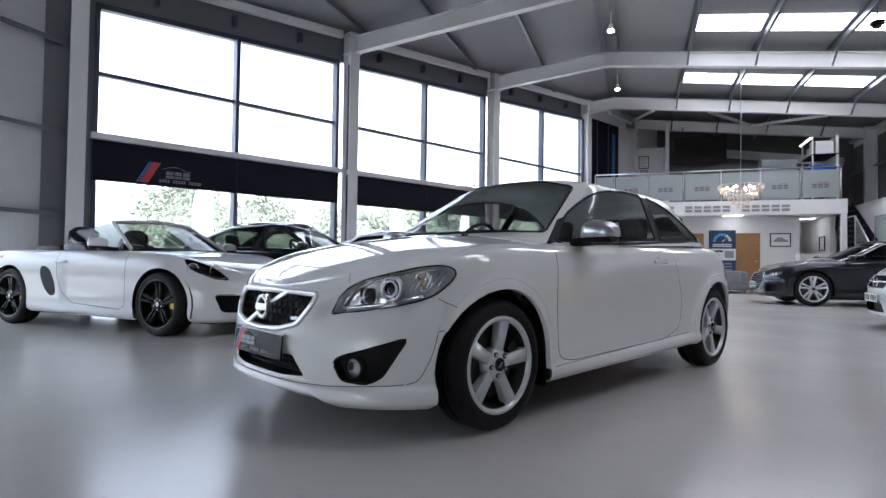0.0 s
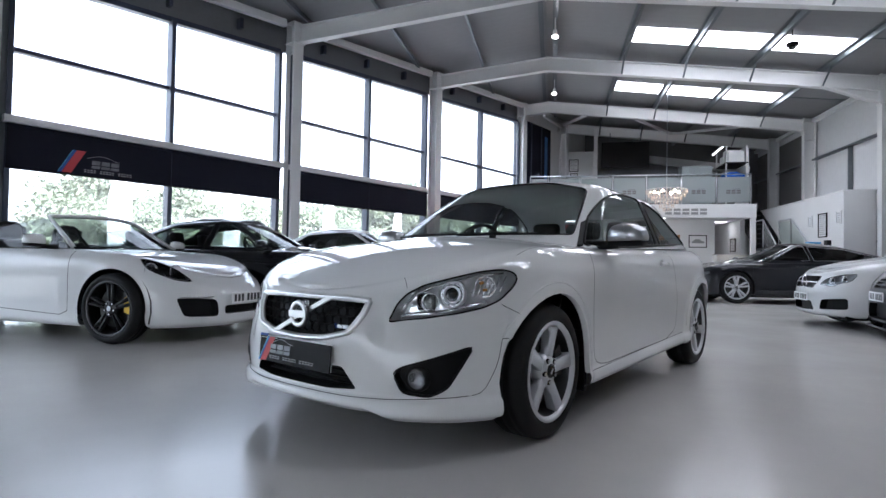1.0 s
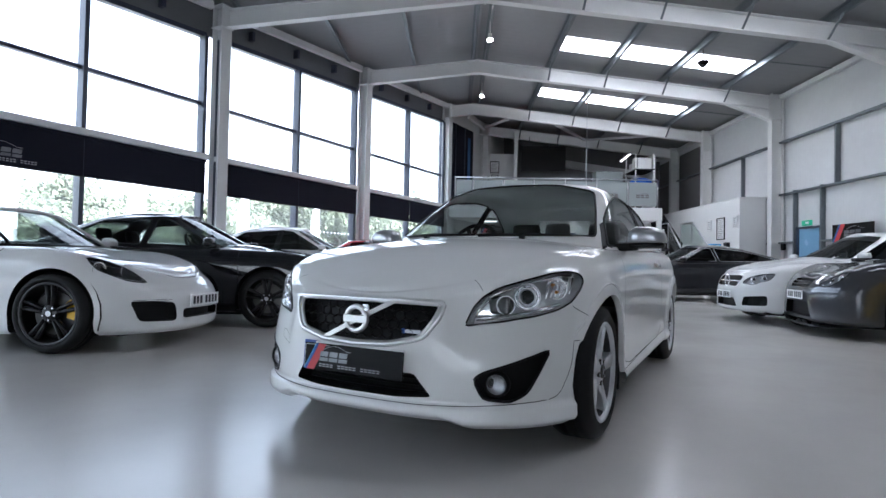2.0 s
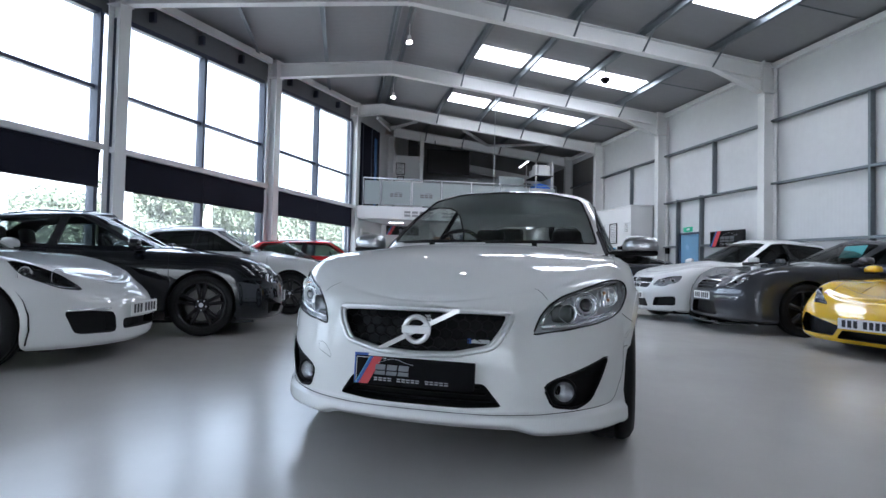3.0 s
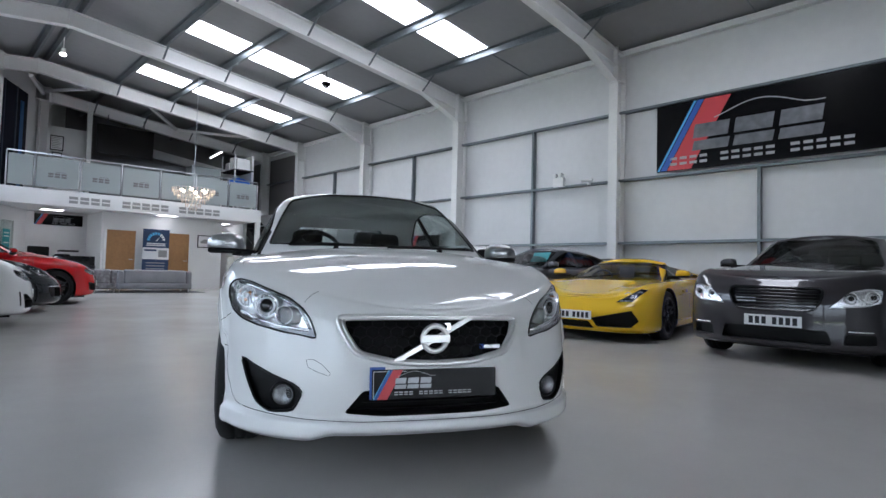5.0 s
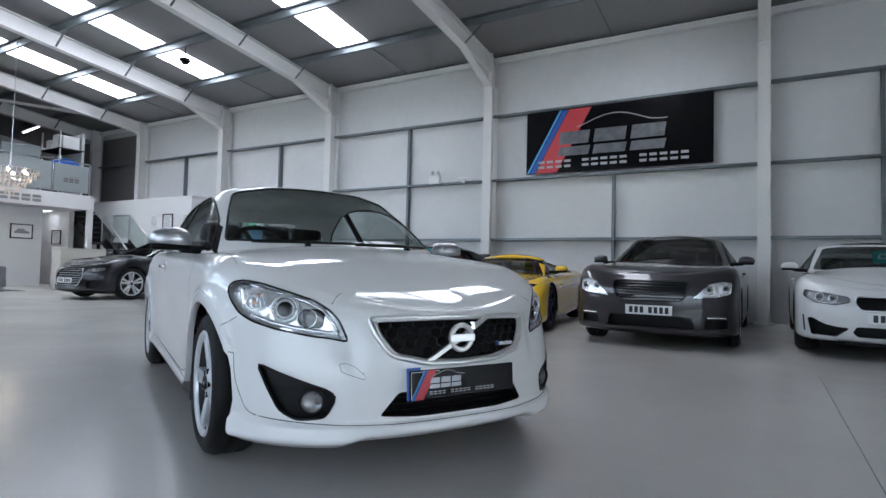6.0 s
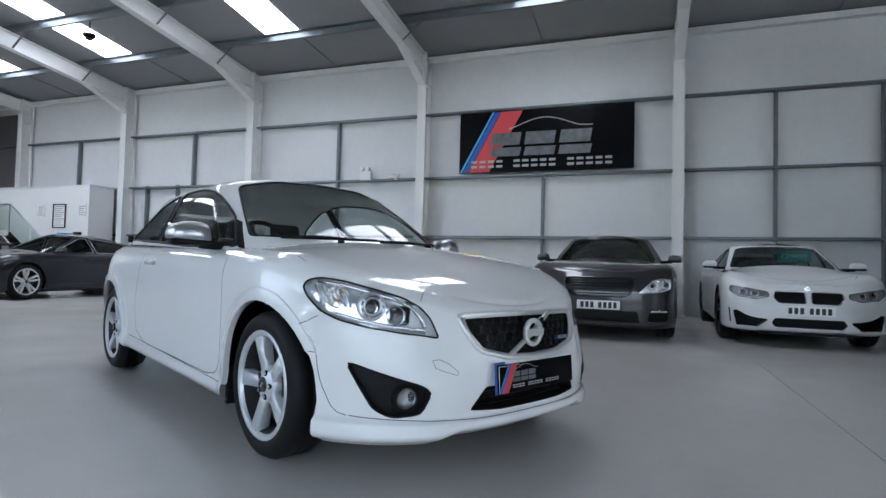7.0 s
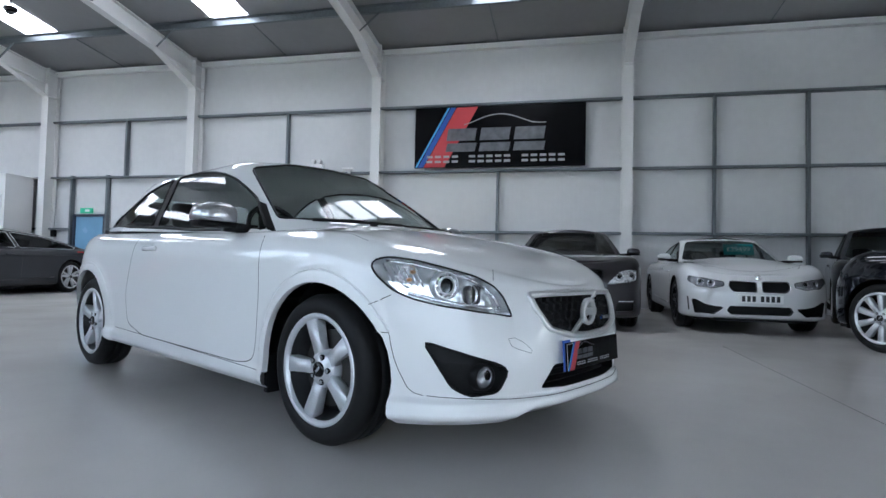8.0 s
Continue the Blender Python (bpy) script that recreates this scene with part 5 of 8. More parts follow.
# ---- the white hatchback in the middle of the floor ----
WHITEPAINT = paint("ice_white_paint", (0.82, 0.82, 0.81), 0.45)

FOGGREY = material("fog_reflector", (0.28, 0.285, 0.30), 0.18, metal=0.6, bump=0.8, scale=45)
COMB = material("honeycomb_plastic", (0.010, 0.010, 0.011), 0.42, spec=0.28)
SURROUND = material("satin_chrome_trim", (0.80, 0.80, 0.79), 0.30, metal=0.75, grain=0.03, scale=80)


def hero():
    root = thing("hatchback_car", "white three-door hatchback with dark honeycomb grille and silver alloys", "car", m=pose(-1.253, 3.370, 0, 0, 0, math.degrees(math.atan2(-0.8897, -0.4566))))
    hw, wb, wr = 0.885, 2.64, 0.318
    car = {"root": root, "hw": hw, "lip": WHITEPAINT, "well": 0.16, "wide": True}
    A = (0.85, 2.6, 0.62, 2.6)

    def r(zf, z1, z2, zr, xf, w, xr, a=A):
        return (zf, z1, z2, zr, xf, w, xr, *a)
    rows = [r(0.185, 0.180, 0.225, 0.27, 0.765, 0.860, -3.27), r(0.215, 0.210, 0.250, 0.32, 0.818, 0.884, -3.31), r(0.243, 0.243, 0.285, 0.355, 0.822, 0.886, -3.32), r(0.262, 0.272, 0.315, 0.40, 0.803, 0.872, -3.325), r(0.29, 0.31, 0.35, 0.43, 0.808, 0.870, -3.33),
            r(0.37, 0.42, 0.45, 0.52, 0.815, 0.869, -3.34), r(0.485, 0.55, 0.58, 0.63, 0.815, 0.872, -3.34), r(0.585, 0.68, 0.72, 0.74, 0.795, 0.874, -3.32, (0.85, 2.5, 0.62, 2.6)),
            r(0.655, 0.79, 0.83, 0.86, 0.770, 0.870, -3.28, (0.85, 2.35, 0.62, 2.6)), r(0.682, 0.865, 0.905, 0.95, 0.750, 0.846, -3.24, (0.86, 2.2, 0.6, 2.6)),
            r(0.692, 0.905, 0.95, 1.0, 0.725, 0.800, -3.20, (0.86, 2.1, 0.6, 2.6))]

    def shape(x, y, z):
        # swollen arches over the wheels, a slight waist between them
        k = 0.0
        for x0, a in ((0.0, 0.014), (-wb, 0.022)):
            k += a * math.exp(-((x - x0) / 0.42) ** 2)
        k *= math.exp(-((z - 0.55) / 0.26) ** 2)
        k -= 0.008 * math.exp(-((x + 1.3) / 0.6) ** 2) * math.exp(-((z - 0.55) / 0.2) ** 2)
        # a raised band round each wheel opening
        for x0 in (0.0, -wb):
            d = math.hypot(x - x0, z - 0.325)
            if y > 0.55 and z > 0.2:
                k += 0.014 * min(max((0.435 - d) / 0.035, 0), 1)
        f = 1 + k / 0.88 if y > 0.3 else 1
        # the lower lip steps down towards the corners
        if x > 0.25 and z < 0.24:
            z -= 0.024 * min(max((y - 0.40) / 0.08, 0), 1)
        # a proud nose: the bumper falls back beside the grille
        if x > 0.35 and 0.40 < z < 0.70:
            u = min(max((y - 0.39) / 0.06, 0), 1)
            x -= 0.026 * u * u * (3 - 2 * u) * min((0.70 - z) / 0.10, 1) * min((z - 0.40) / 0.12, 1)
        return (x, y * f, z)
    crown = level([(0.80, 0.672), (0.755, 0.690), (0.70, 0.722), (0.51, 0.808), (0.22, 0.899), (-0.11, 0.960), (-0.36, 0.982), (-1.5, 0.99), (-3.3, 1.02)])
    upper = []
    for z, zb, zr, x, w, xr, af, ar in ((0.93, 0.965, 0.99, -0.31, 0.795, -3.20, 0.50, 0.85), (1.06, 1.065, 1.08, -0.50, 0.745, -3.10, 0.46, 0.82), (1.19, 1.165, 1.18, -0.71, 0.690, -2.97, 0.40, 0.78),
                                       (1.295, 1.272, 1.285, -0.90, 0.638, -2.82, 0.34, 0.66), (1.355, 1.330, 1.335, -1.00, 0.595, -2.72, 0.30, 0.58), (1.383, 1.358, 1.360, -1.06, 0.55, -2.66, 0.28, 0.52)):
        upper.append((z + 0.015, z - 0.012, zb, zr, x, w, xr, af, 2.5, ar, 2.5))
    crown_up = level([(-0.9, 1.372), (-1.06, 1.392), (-1.3, 1.418), (-1.7, 1.437), (-2.2, 1.434), (-2.7, 1.380), (-3.2, 1.30)])
    lo, up = car_shell(car, rows, upper, crown, crown_up, (0.0, -wb), (0.362, 0.362), (0.325, 0.325), shape, counts=(40, 84, 18))

    # grille: chromed surround, honeycomb, slash and round badge
    top = [(-0.385, 0.668), (-0.2, 0.674), (0.0, 0.676), (0.2, 0.674), (0.385, 0.668)]
    gp = chamfer([(-0.388, 0.658), (-0.2, 0.663), (0.2, 0.663), (0.388, 0.658), (0.372, 0.60), (0.318, 0.518), (0.17, 0.484), (0.0, 0.476), (-0.17, 0.484), (-0.318, 0.518), (-0.372, 0.60)], 0.025, 3)
    got = lo.cut(gp, "front", lambda c: c.x > 0.3)
    grille = thing("grille")
    grille.parent = root
    part("grille_back", pocket(got, 0.06), BLACK, grille)
    part("surround", lo.bead(gp, "front", 1, 0.0125), SURROUND, grille, "satin chrome surround", smooth=True)
    inner = [(y * 0.955, 0.58 + (z - 0.58) * 0.93) for y, z in gp]
    part("surround", lo.bead(inner, "front", 1, 0.009, lift=-0.004), SURROUND, grille, smooth=True)
    hexr = 0.028
    row = 0
    z = 0.49
    while z < 0.665:
        y = -0.37 + (hexr * 0.87 if row % 2 else 0)
        while y < 0.375:
            if inside((y, z), inner):
                p = lo.onto((y, z), "front")
                c = p - Vector((0.022, 0, 0))
                ring = [c + Vector((0, hexr * math.sin(radians(60 * k)), hexr * math.cos(radians(60 * k)) * 0.86)) for k in range(6)]
                part("honeycomb_cell", tube(ring, 0.0036, True, 4), COMB, grille)
            y += hexr * 1.74
        z += hexr * 1.32
        row += 1
    # slash from upper left to lower right as the car stands, seen from the front
    pa, pb = lo.onto((0.17, 0.662), "front"), lo.onto((-0.165, 0.488), "front")
    bm = bmesh.new()
    mid = Vector((0.802, 0, 0.575))
    for a, b in ((pa + Vector((0.003, 0, 0)), mid), (mid, pb + Vector((0.003, 0, 0)))):
        beam(bm, a, b, 0.019, 0.012, up=(1, 0, 0))
    part("slash_bar", bm, SURROUND, grille, "brushed metal slash")
    badge = thing("badge")
    badge.parent = grille
    badge.matrix_basis = pose(0.806, 0, 0.578, 0, 0, -90)
    part("ring", lathe([(0.040, 0.004), (0.043, 0.011), (0.059, 0.011), (0.062, 0.002), (0.058, -0.01), (0.042, -0.01), (0.040, 0.004)], 36), SURROUND, badge, smooth=True)
    part("bar", bm_box(-0.062, 0.062, 0.0, 0.014, -0.016, 0.016, 0.003), SURROUND, badge)
    bm = prism(bmesh.new(), [(-0.036, 0.036), (-0.062, 0.062), (-0.064, 0.036)], -0.004, 0.010)
    prism(bm, [(-0.036, 0.062), (-0.064, 0.064), (-0.062, 0.04)], -0.004, 0.010)
    part("arrow", bm, CHROME, badge)
    pe = lo.onto((0.262, 0.540), "front")
    part("trim_badge", bm_box(pe.x - 0.022, pe.x - 0.014, 0.225, 0.30, 0.531, 0.547, 0.002), SATIN, grille, "small silver trim badge")
    part("trim_badge", bm_box(pe.x - 0.022, pe.x - 0.013, 0.209, 0.226, 0.529, 0.549, 0.002), BLUE, grille)

    # towing eye cover on one side of the bumper
    part("tow_cover", lo.line([(-0.502, 0.487), (-0.476, 0.490), (-0.443, 0.473), (-0.411, 0.441), (-0.416, 0.429), (-0.465, 0.445), (-0.495, 0.459)], "front", 1, 0.0016, closed=True), GAP, root)
    # lower intake
    ip = chamfer([(-0.285, 0.375), (0.285, 0.375), (0.355, 0.285), (0.2, 0.272), (-0.2, 0.272), (-0.355, 0.285)], 0.015, 2)
    got = lo.cut(ip, "front", lambda c: c.x > 0.3)
    it = part("lower_intake", pocket(got, 0.09), BLACK, root)
    for k in range(3):
        zz = 0.295 + k * 0.026
        pts = [lo.onto((y, zz), "front") - Vector((0.05, 0, 0)) for y in np.linspace(-0.3 + k * 0.02, 0.3 - k * 0.02, 9)]
        part("intake_slat", tube(pts, 0.006, n=4), BLACK, it)

    # front lamps and fog lamp pockets
    for s in (1, -1):
        hp = chamfer([(s * 0.464, 0.570), (s * 0.490, 0.645), (s * 0.521, 0.688), (s * 0.572, 0.726), (s * 0.64, 0.752), (s * 0.728, 0.786), (s * 0.782, 0.797), (s * 0.815, 0.786), (s * 0.830, 0.758), (s * 0.827, 0.718), (s * 0.806, 0.666), (s * 0.768, 0.635), (s * 0.703, 0.612), (s * 0.60, 0.591)], 0.014, 2)
        got = lo.cut(hp, "front", lambda c: c.x > -0.05)
        e = thing("headlight")
        e.parent = root
        e["label"] = "clear headlight with chrome projector"
        inner = got.copy()
        lo.panel("lens", got, LENS, e)
        part("housing", pocket(inner, 0.075), LAMPCLEAR, e)
        part("seal", lo.bead(hp, "front", 1, 0.0042), BLACK, e, smooth=True)

        def bowl(y, z, rad, back, mat, name, depth=0.05):
            p = lo.onto((y, z), "front")
            b = lathe([(0.0, -depth), (rad * 0.55, -depth * 0.9), (rad * 0.85, -depth * 0.45), (rad, 0.0), (rad * 1.08, 0.0)], 26)
            b.transform(pose(p.x - back, y, z, 0, 0, -90 + s * 22))
            return part(name, b, mat, e, smooth=True)
        # projector behind a ribbed chrome collar
        py, pz = s * 0.662, 0.688
        bowl(py, pz, 0.044, 0.036, CHROME, "projector_ring", 0.03)
        p = lo.onto((py, pz), "front")
        face = pose(p.x - 0.034, py, pz, 0, 0, -90 + s * 22)
        bm = bmesh.new()
        bmesh.ops.create_uvsphere(bm, u_segments=20, v_segments=12, radius=0.027, matrix=Matrix.Translation(p + Vector((-0.052, 0, 0))))
        part("projector", bm, GLOSSBLACK, e, smooth=True)
        bm = lathe([(0.029, 0), (0.031, 0.007), (0.036, 0.007), (0.039, 0)], 26)
        bm.transform(face)
        part("projector_rim", bm, SATIN, e, smooth=True)
        bm = bmesh.new()
        for k in range(10):
            a = k * math.pi / 5
            beam(bm, face @ Vector((0.037 * math.cos(a), 0.004, 0.037 * math.sin(a))), face @ Vector((0.049 * math.cos(a), -0.004, 0.049 * math.sin(a))), 0.008, 0.006)
        part("collar_ribs", bm, CHROME, e)
        bm = lathe([(0.047, -0.010), (0.050, 0.002), (0.055, 0.001), (0.058, -0.03)], 28)
        bm.transform(face)
        part("projector_shroud", bm, SATIN, e, smooth=True)
        # main-beam bowl in a dark recess beside it
        bowl(s * 0.592, 0.654, 0.036, 0.036, CHROME, "reflector", 0.05)
        p = lo.onto((s * 0.562, 0.650), "front")
        part("lamp_recess", bm_box(p.x - 0.085, p.x - 0.05, s * 0.560 - 0.045, s * 0.560 + 0.045, 0.612, 0.690, 0.012), GLOSSBLACK, e)
        # flutes and amber bulbs in the corner bowl
        bowl(s * 0.748, 0.722, 0.042, 0.045, LAMPSILVER, "reflector", 0.035)
        for k in range(6):
            yk = s * (0.718 + 0.014 * k)
            a, b = lo.onto((yk, 0.680 + 0.004 * k), "front"), lo.onto((yk, 0.752 + 0.003 * k), "front")
            part("flute", tube([a - Vector((0.05, 0, 0)), b - Vector((0.05, 0, 0))], 0.0035, n=5), CHROME, e, smooth=True)
        for dy, dz in ((0.735, 0.738), (0.752, 0.708)):
            p = lo.onto((s * dy, dz), "front")
            bm = bmesh.new()
            cyl(bm, (p.x - 0.05, s * dy, dz), (p.x - 0.032, s * dy, dz), 0.007, 10)
            part("indicator", bm, AMBER, e)
        # bright strips along the foot and the brow of the lamp
        for run, rad in (([(0.492, 0.596), (0.55, 0.603), (0.62, 0.612), (0.70, 0.632), (0.765, 0.656)], 0.009), ([(0.535, 0.685), (0.59, 0.718), (0.66, 0.745), (0.73, 0.770), (0.785, 0.780)], 0.006), ([(0.488, 0.60), (0.505, 0.640), (0.533, 0.682)], 0.008)):
            part("lamp_bezel", tube([lo.onto((s * y, z), "front") - Vector((0.028, 0, 0)) for y, z in run], rad), CHROME, e, smooth=True)

        fp = chamfer([(s * 0.512, 0.366), (s * 0.545, 0.286), (s * 0.635, 0.272), (s * 0.690, 0.305), (s * 0.728, 0.39), (s * 0.757, 0.478), (s * 0.64, 0.425), (s * 0.545, 0.392)], 0.02, 2)
        got = lo.cut(fp, "front", lambda c: c.x > -0.05)
        q = part("fog_lamp_pocket", pocket(got, 0.035), BLACK, root, "textured black fog lamp surround")
        part("pocket_rim", lo.bead(fp, "front", 1, 0.005), BLACK, q, smooth=True)
        p = lo.onto((s * 0.588, 0.342), "front")
        fog = thing("fog_lamp")
        fog.parent = root
        fog.matrix_basis = pose(p.x - 0.012, s * 0.588, 0.342, 0, 0, -90 + s * 12)
        part("bezel", lathe([(0.040, -0.004), (0.044, 0.004), (0.049, 0.004), (0.054, -0.03)], 28), BLACK, fog, smooth=True)
        part("reflector", lathe([(0.0, -0.016), (0.022, -0.015), (0.034, -0.010), (0.040, -0.004)], 24), FOGGREY, fog, smooth=True)
        part("lens", lathe([(0.0, 0.005), (0.025, 0.003), (0.041, -0.002)], 24), LENS, fog, smooth=True)
        # bumper seams: to the arch, and along the lip
        for ax, a0, a1 in ((0.0, 26, 178), (-wb, 5, 160)):
            arc = [(ax + 0.415 * math.cos(radians(a)), 0.325 + 0.415 * math.sin(radians(a))) for a in range(a0, a1, 5)]
            part("arch_flare", lo.bead(arc, "side", s, 0.006, False, lift=-0.002), WHITEPAINT, root, smooth=True)
        part("shut_line", lo.line([(s * 0.0, 0.252), (s * 0.30, 0.252), (s * 0.50, 0.257), (s * 0.624, 0.264), (s * 0.713, 0.270), (s * 0.745, 0.274)], "front", 1, 0.0032), GAP, root)
        part("shut_line", lo.line([(0.330, 0.506), (0.374, 0.503), (0.393, 0.44), (0.42, 0.363), (0.447, 0.303), (0.468, 0.283), (0.50, 0.274)], "side", s, 0.003), GAP, root)
        part("shut_line", lo.line([(0.372, 0.648), (0.33, 0.625), (0.298, 0.608)], "side", s, 0.003, lift=0.003), GAP, root)
        # bonnet edge, from the foot of the pillar forwards
        part("shut_line", lo.line([(-0.50, s * 0.72), (-0.30, s * 0.745), (0.0, s * 0.770), (0.2, s * 0.780)], "top", 1, 0.0022), GAP, root)
        part("shut_line", lo.line([(0.652, s * 0.525), (0.628, s * 0.492), (0.60, s * 0.455)], "top", 1, 0.0025), GAP, root)
        # door
        dp = chamfer([(-0.46, 0.90), (-0.44, 0.62), (-0.47, 0.30), (-0.60, 0.275), (-1.75, 0.300), (-1.98, 0.36), (-2.02, 0.55), (-1.93, 0.80), (-1.90, 0.925)], 0.06, 3)
        got = lo.cut(dp, "side", lambda c, s=s: c.y * s > 0.4)
        door = lo.panel("door", got, WHITEPAINT, root)
        part("shut_line", lo.line(dp[1:], "side", s, 0.004), GAP, door)
        p = lo.onto((-1.64, 0.835), "side", s)
        hd = thing("door_handle")
        hd.parent = root
        hd.matrix_basis = pose(p.x, p.y, 0.835)
        part("cup", lathe([(0.0, -0.004), (0.028, 0.0), (0.036, 0.004)], 20), WHITEPAINT, hd, smooth=True)
        part("grip", bm_box(-0.095, 0.085, min(s * 0.012, s * 0.034), max(s * 0.012, s * 0.034), -0.014, 0.014, 0.009), WHITEPAINT, hd, smooth=True)
        part("sill_seam", lo.line([(-0.42, 0.262), (-1.2, 0.285), (-2.16, 0.315)], "side", s, 0.003), GAP, root)
        # mud flap
        part("mud_flap", bm_box(-0.40, -0.37, s * 0.80 - 0.06, s * 0.80 + 0.06, 0.16, 0.34, 0.004), BLACK, root)
        mirror(root, (-0.775, s * 0.938, 0.995), s, SATIN, BLACK, 0.22, 0.135, 0.15)
        # side glass: door light and rear quarter light, dark pillar between
        w1 = chamfer([(-0.60, 0.935), (-0.82, 1.115), (-0.95, 1.185), (-1.10, 1.252), (-1.24, 1.293), (-1.40, 1.321), (-1.64, 1.342), (-1.890, 1.336), (-1.785, 0.975), (-1.27, 0.945)], 0.03, 2)
        w2 = chamfer([(-1.865, 0.98), (-1.972, 1.326), (-2.10, 1.300), (-2.25, 1.252), (-2.43, 1.168), (-2.60, 1.048), (-2.56, 1.005)], 0.02, 2)
        for w in (w1, w2):
            got = up.cut(w, "side", lambda c, s=s: c.y * s > 0.2)
            up.panel("side_window", got, HEROGLASS, root)
            part("window_seal", up.bead(w, "side", s, 0.008), BLACK, root, smooth=True)
        part("belt_trim", up.bead([(-0.56, 0.930), (-0.90, 0.938), (-1.27, 0.946), (-1.80, 0.976), (-2.20, 0.992), (-2.57, 1.006)], "side", s, 0.0105, False), BLACK, root, smooth=True)
        bp = [(-1.785, 0.98), (-1.889, 1.332), (-1.972, 1.322), (-1.865, 0.98)]
        got = up.cut(bp, "side", lambda c, s=s: c.y * s > 0.2)
        up.panel("pillar", got, BLACK, root)
        # black triangle at the mirror's foot
        got = up.cut([(-0.54, 0.92), (-0.60, 0.935), (-0.80, 1.10), (-0.74, 1.08)], "side", lambda c, s=s: c.y * s > 0.2)
        up.panel("mirror_sail", got, BLACK, root) if got.faces else got.free()
        # tail lamp up the rear pillar
        got = lo.cut([(s * 0.90, 0.70), (s * 0.92, 1.05), (s * 0.60, 1.05), (s * 0.66, 0.72)], "front", lambda c: c.x < -2.85)
        lo.panel("tail_light", got, TAILRED, root) if got.faces else got.free()

    ws = chamfer([(-0.60, 0.675), (-0.50, 0.56), (-0.42, 0.32), (-0.385, 0.0), (-0.42, -0.32), (-0.50, -0.56), (-0.60, -0.675), (-0.86, -0.612), (-1.085, -0.548), (-1.05, -0.30), (-1.035, 0.0), (-1.05, 0.30), (-1.085, 0.548), (-0.86, 0.612)], 0.03, 2)
    got = up.cut(ws, "top", lambda c: c.z > 0.9)
    up.panel("windscreen", got, HEROGLASS, root, "lightly tinted windscreen")
    part("screen_seal", up.bead(ws, "top", 1, 0.007), BLACK, root, smooth=True)
    got = up.cut(chamfer([(-0.52, 1.02), (0.52, 1.02), (0.42, 1.27), (-0.42, 1.27)], 0.05, 3), "front", lambda c: c.x < -2.3)
    up.panel("rear_window", got, HEROGLASS, root)
    up.panel("roof_frame", up.bm, WHITEPAINT, root)
    lo.panel("body", lo.bm, WHITEPAINT, root)
    # cabin, wipers and floor pan
    part("dashboard", bm_box(-1.05, -0.45, -0.66, 0.66, 0.80, 0.945, 0.05), CABIN, root, smooth=True)
    steering_wheel(root, -1.10, -0.36, 0.955)
    for y in (0.36, -0.36):
        seat(root, -1.75, y, 0.33, SEATCLOTH)
    seat(root, -2.55, 0.3, 0.40, SEATCLOTH, 0.5, "rear_seat")
    seat(root, -2.55, -0.3, 0.40, SEATCLOTH, 0.5, "rear_seat")
    part("cabin_floor", bm_box(-2.3, -0.45, -0.75, 0.75, 0.24, 0.28), CABIN, root)
    part("underbody", bm_box(-3.05, 0.40, -0.60, 0.60, 0.17, 0.23), BLACK, root)
    for y0, y1, x0 in ((-0.56, 0.0, -0.42), (0.02, 0.56, -0.385)):
        pts = [up.onto((y0 + (y1 - y0) * k / 6, 0.984 + 0.008 * k / 6), "front") + Vector((0.012, 0, 0.008)) for k in range(7)]
        part("wiper", tube(pts, 0.008), BLACK, root)
    for y in (-0.3, 0.33):
        part("washer_jet", bm_box(-0.30, -0.265, y - 0.014, y + 0.014, 0.962, 0.985, 0.004), BLACK, root)
    # dealer plate: black, with a red and blue slash and plain blocks
    pl = part("number_plate", bm_box(-0.004, 0.004, -0.258, 0.258, -0.058, 0.058, 0.003), BOARD, root, "black dealer plate with red and blue slash", m=pose(0.834, 0, 0.403, 0, -4, 0))
    mark(pl, 0.515, 0.115, (0.17, 0.47), (0.17, 0.80), (0.36, 0.72), (0.15, 0.26), (0.20, 0.50))
    part("plate_backing", bm_box(-0.008, -0.0045, -0.263, 0.255, -0.056, 0.064, 0.001), PLATEWHITE, pl, "pale plate behind the board")
    part("plate_edge", bm_box(-0.009, -0.003, -0.266, -0.205, -0.057, 0.068, 0.001), BLUE, pl)
    for za, zb in ((0.050, 0.052), (-0.052, -0.050)):
        part("keyline", bm_box(0.004, 0.0052, -0.252, -0.12 if za > 0 else -0.23, za, zb), WHITE, pl)
    part("keyline", bm_box(0.004, 0.0052, -0.2535, -0.2515, -0.052, 0.052), WHITE, pl)
    for x in (0.0, -wb):
        for s in (1, -1):
            wheel(root, (x, s * 0.765, wr), s, wr, 0.225, 5, ALLOY, False, 0.215, None, 0.036, (0.49 if s > 0 else 0.0) + (0.35 if x else 0))
    return root




hero()
# ---- the parked cars ----
BLACKPAINT = paint("black_paint", (0.006, 0.007, 0.010), 0.2)
GREYPAINT = paint("graphite_paint", (0.016, 0.017, 0.021), 0.3, 0.3, 0.1)
GTRPAINT = paint("gunmetal_paint", (0.062, 0.066, 0.075), 0.28, 0.5, 0.12)
BROWNPAINT = paint("tenorite_paint", (0.046, 0.043, 0.047), 0.3, 0.35, 0.12)
REDPAINT = paint("red_paint", (0.50, 0.012, 0.014), 0.25)
YELLOWPAINT = paint("yellow_paint", (0.80, 0.50, 0.02), 0.26)
PEARL = paint("pearl_white_paint", (0.72, 0.725, 0.72), 0.45)
LAMPDARK = material("dark_lamp_housing", (0.035, 0.036, 0.04), 0.15, metal=0.6)
YELLOWCAL = material("yellow_calliper", (0.75, 0.45, 0.02), 0.35)


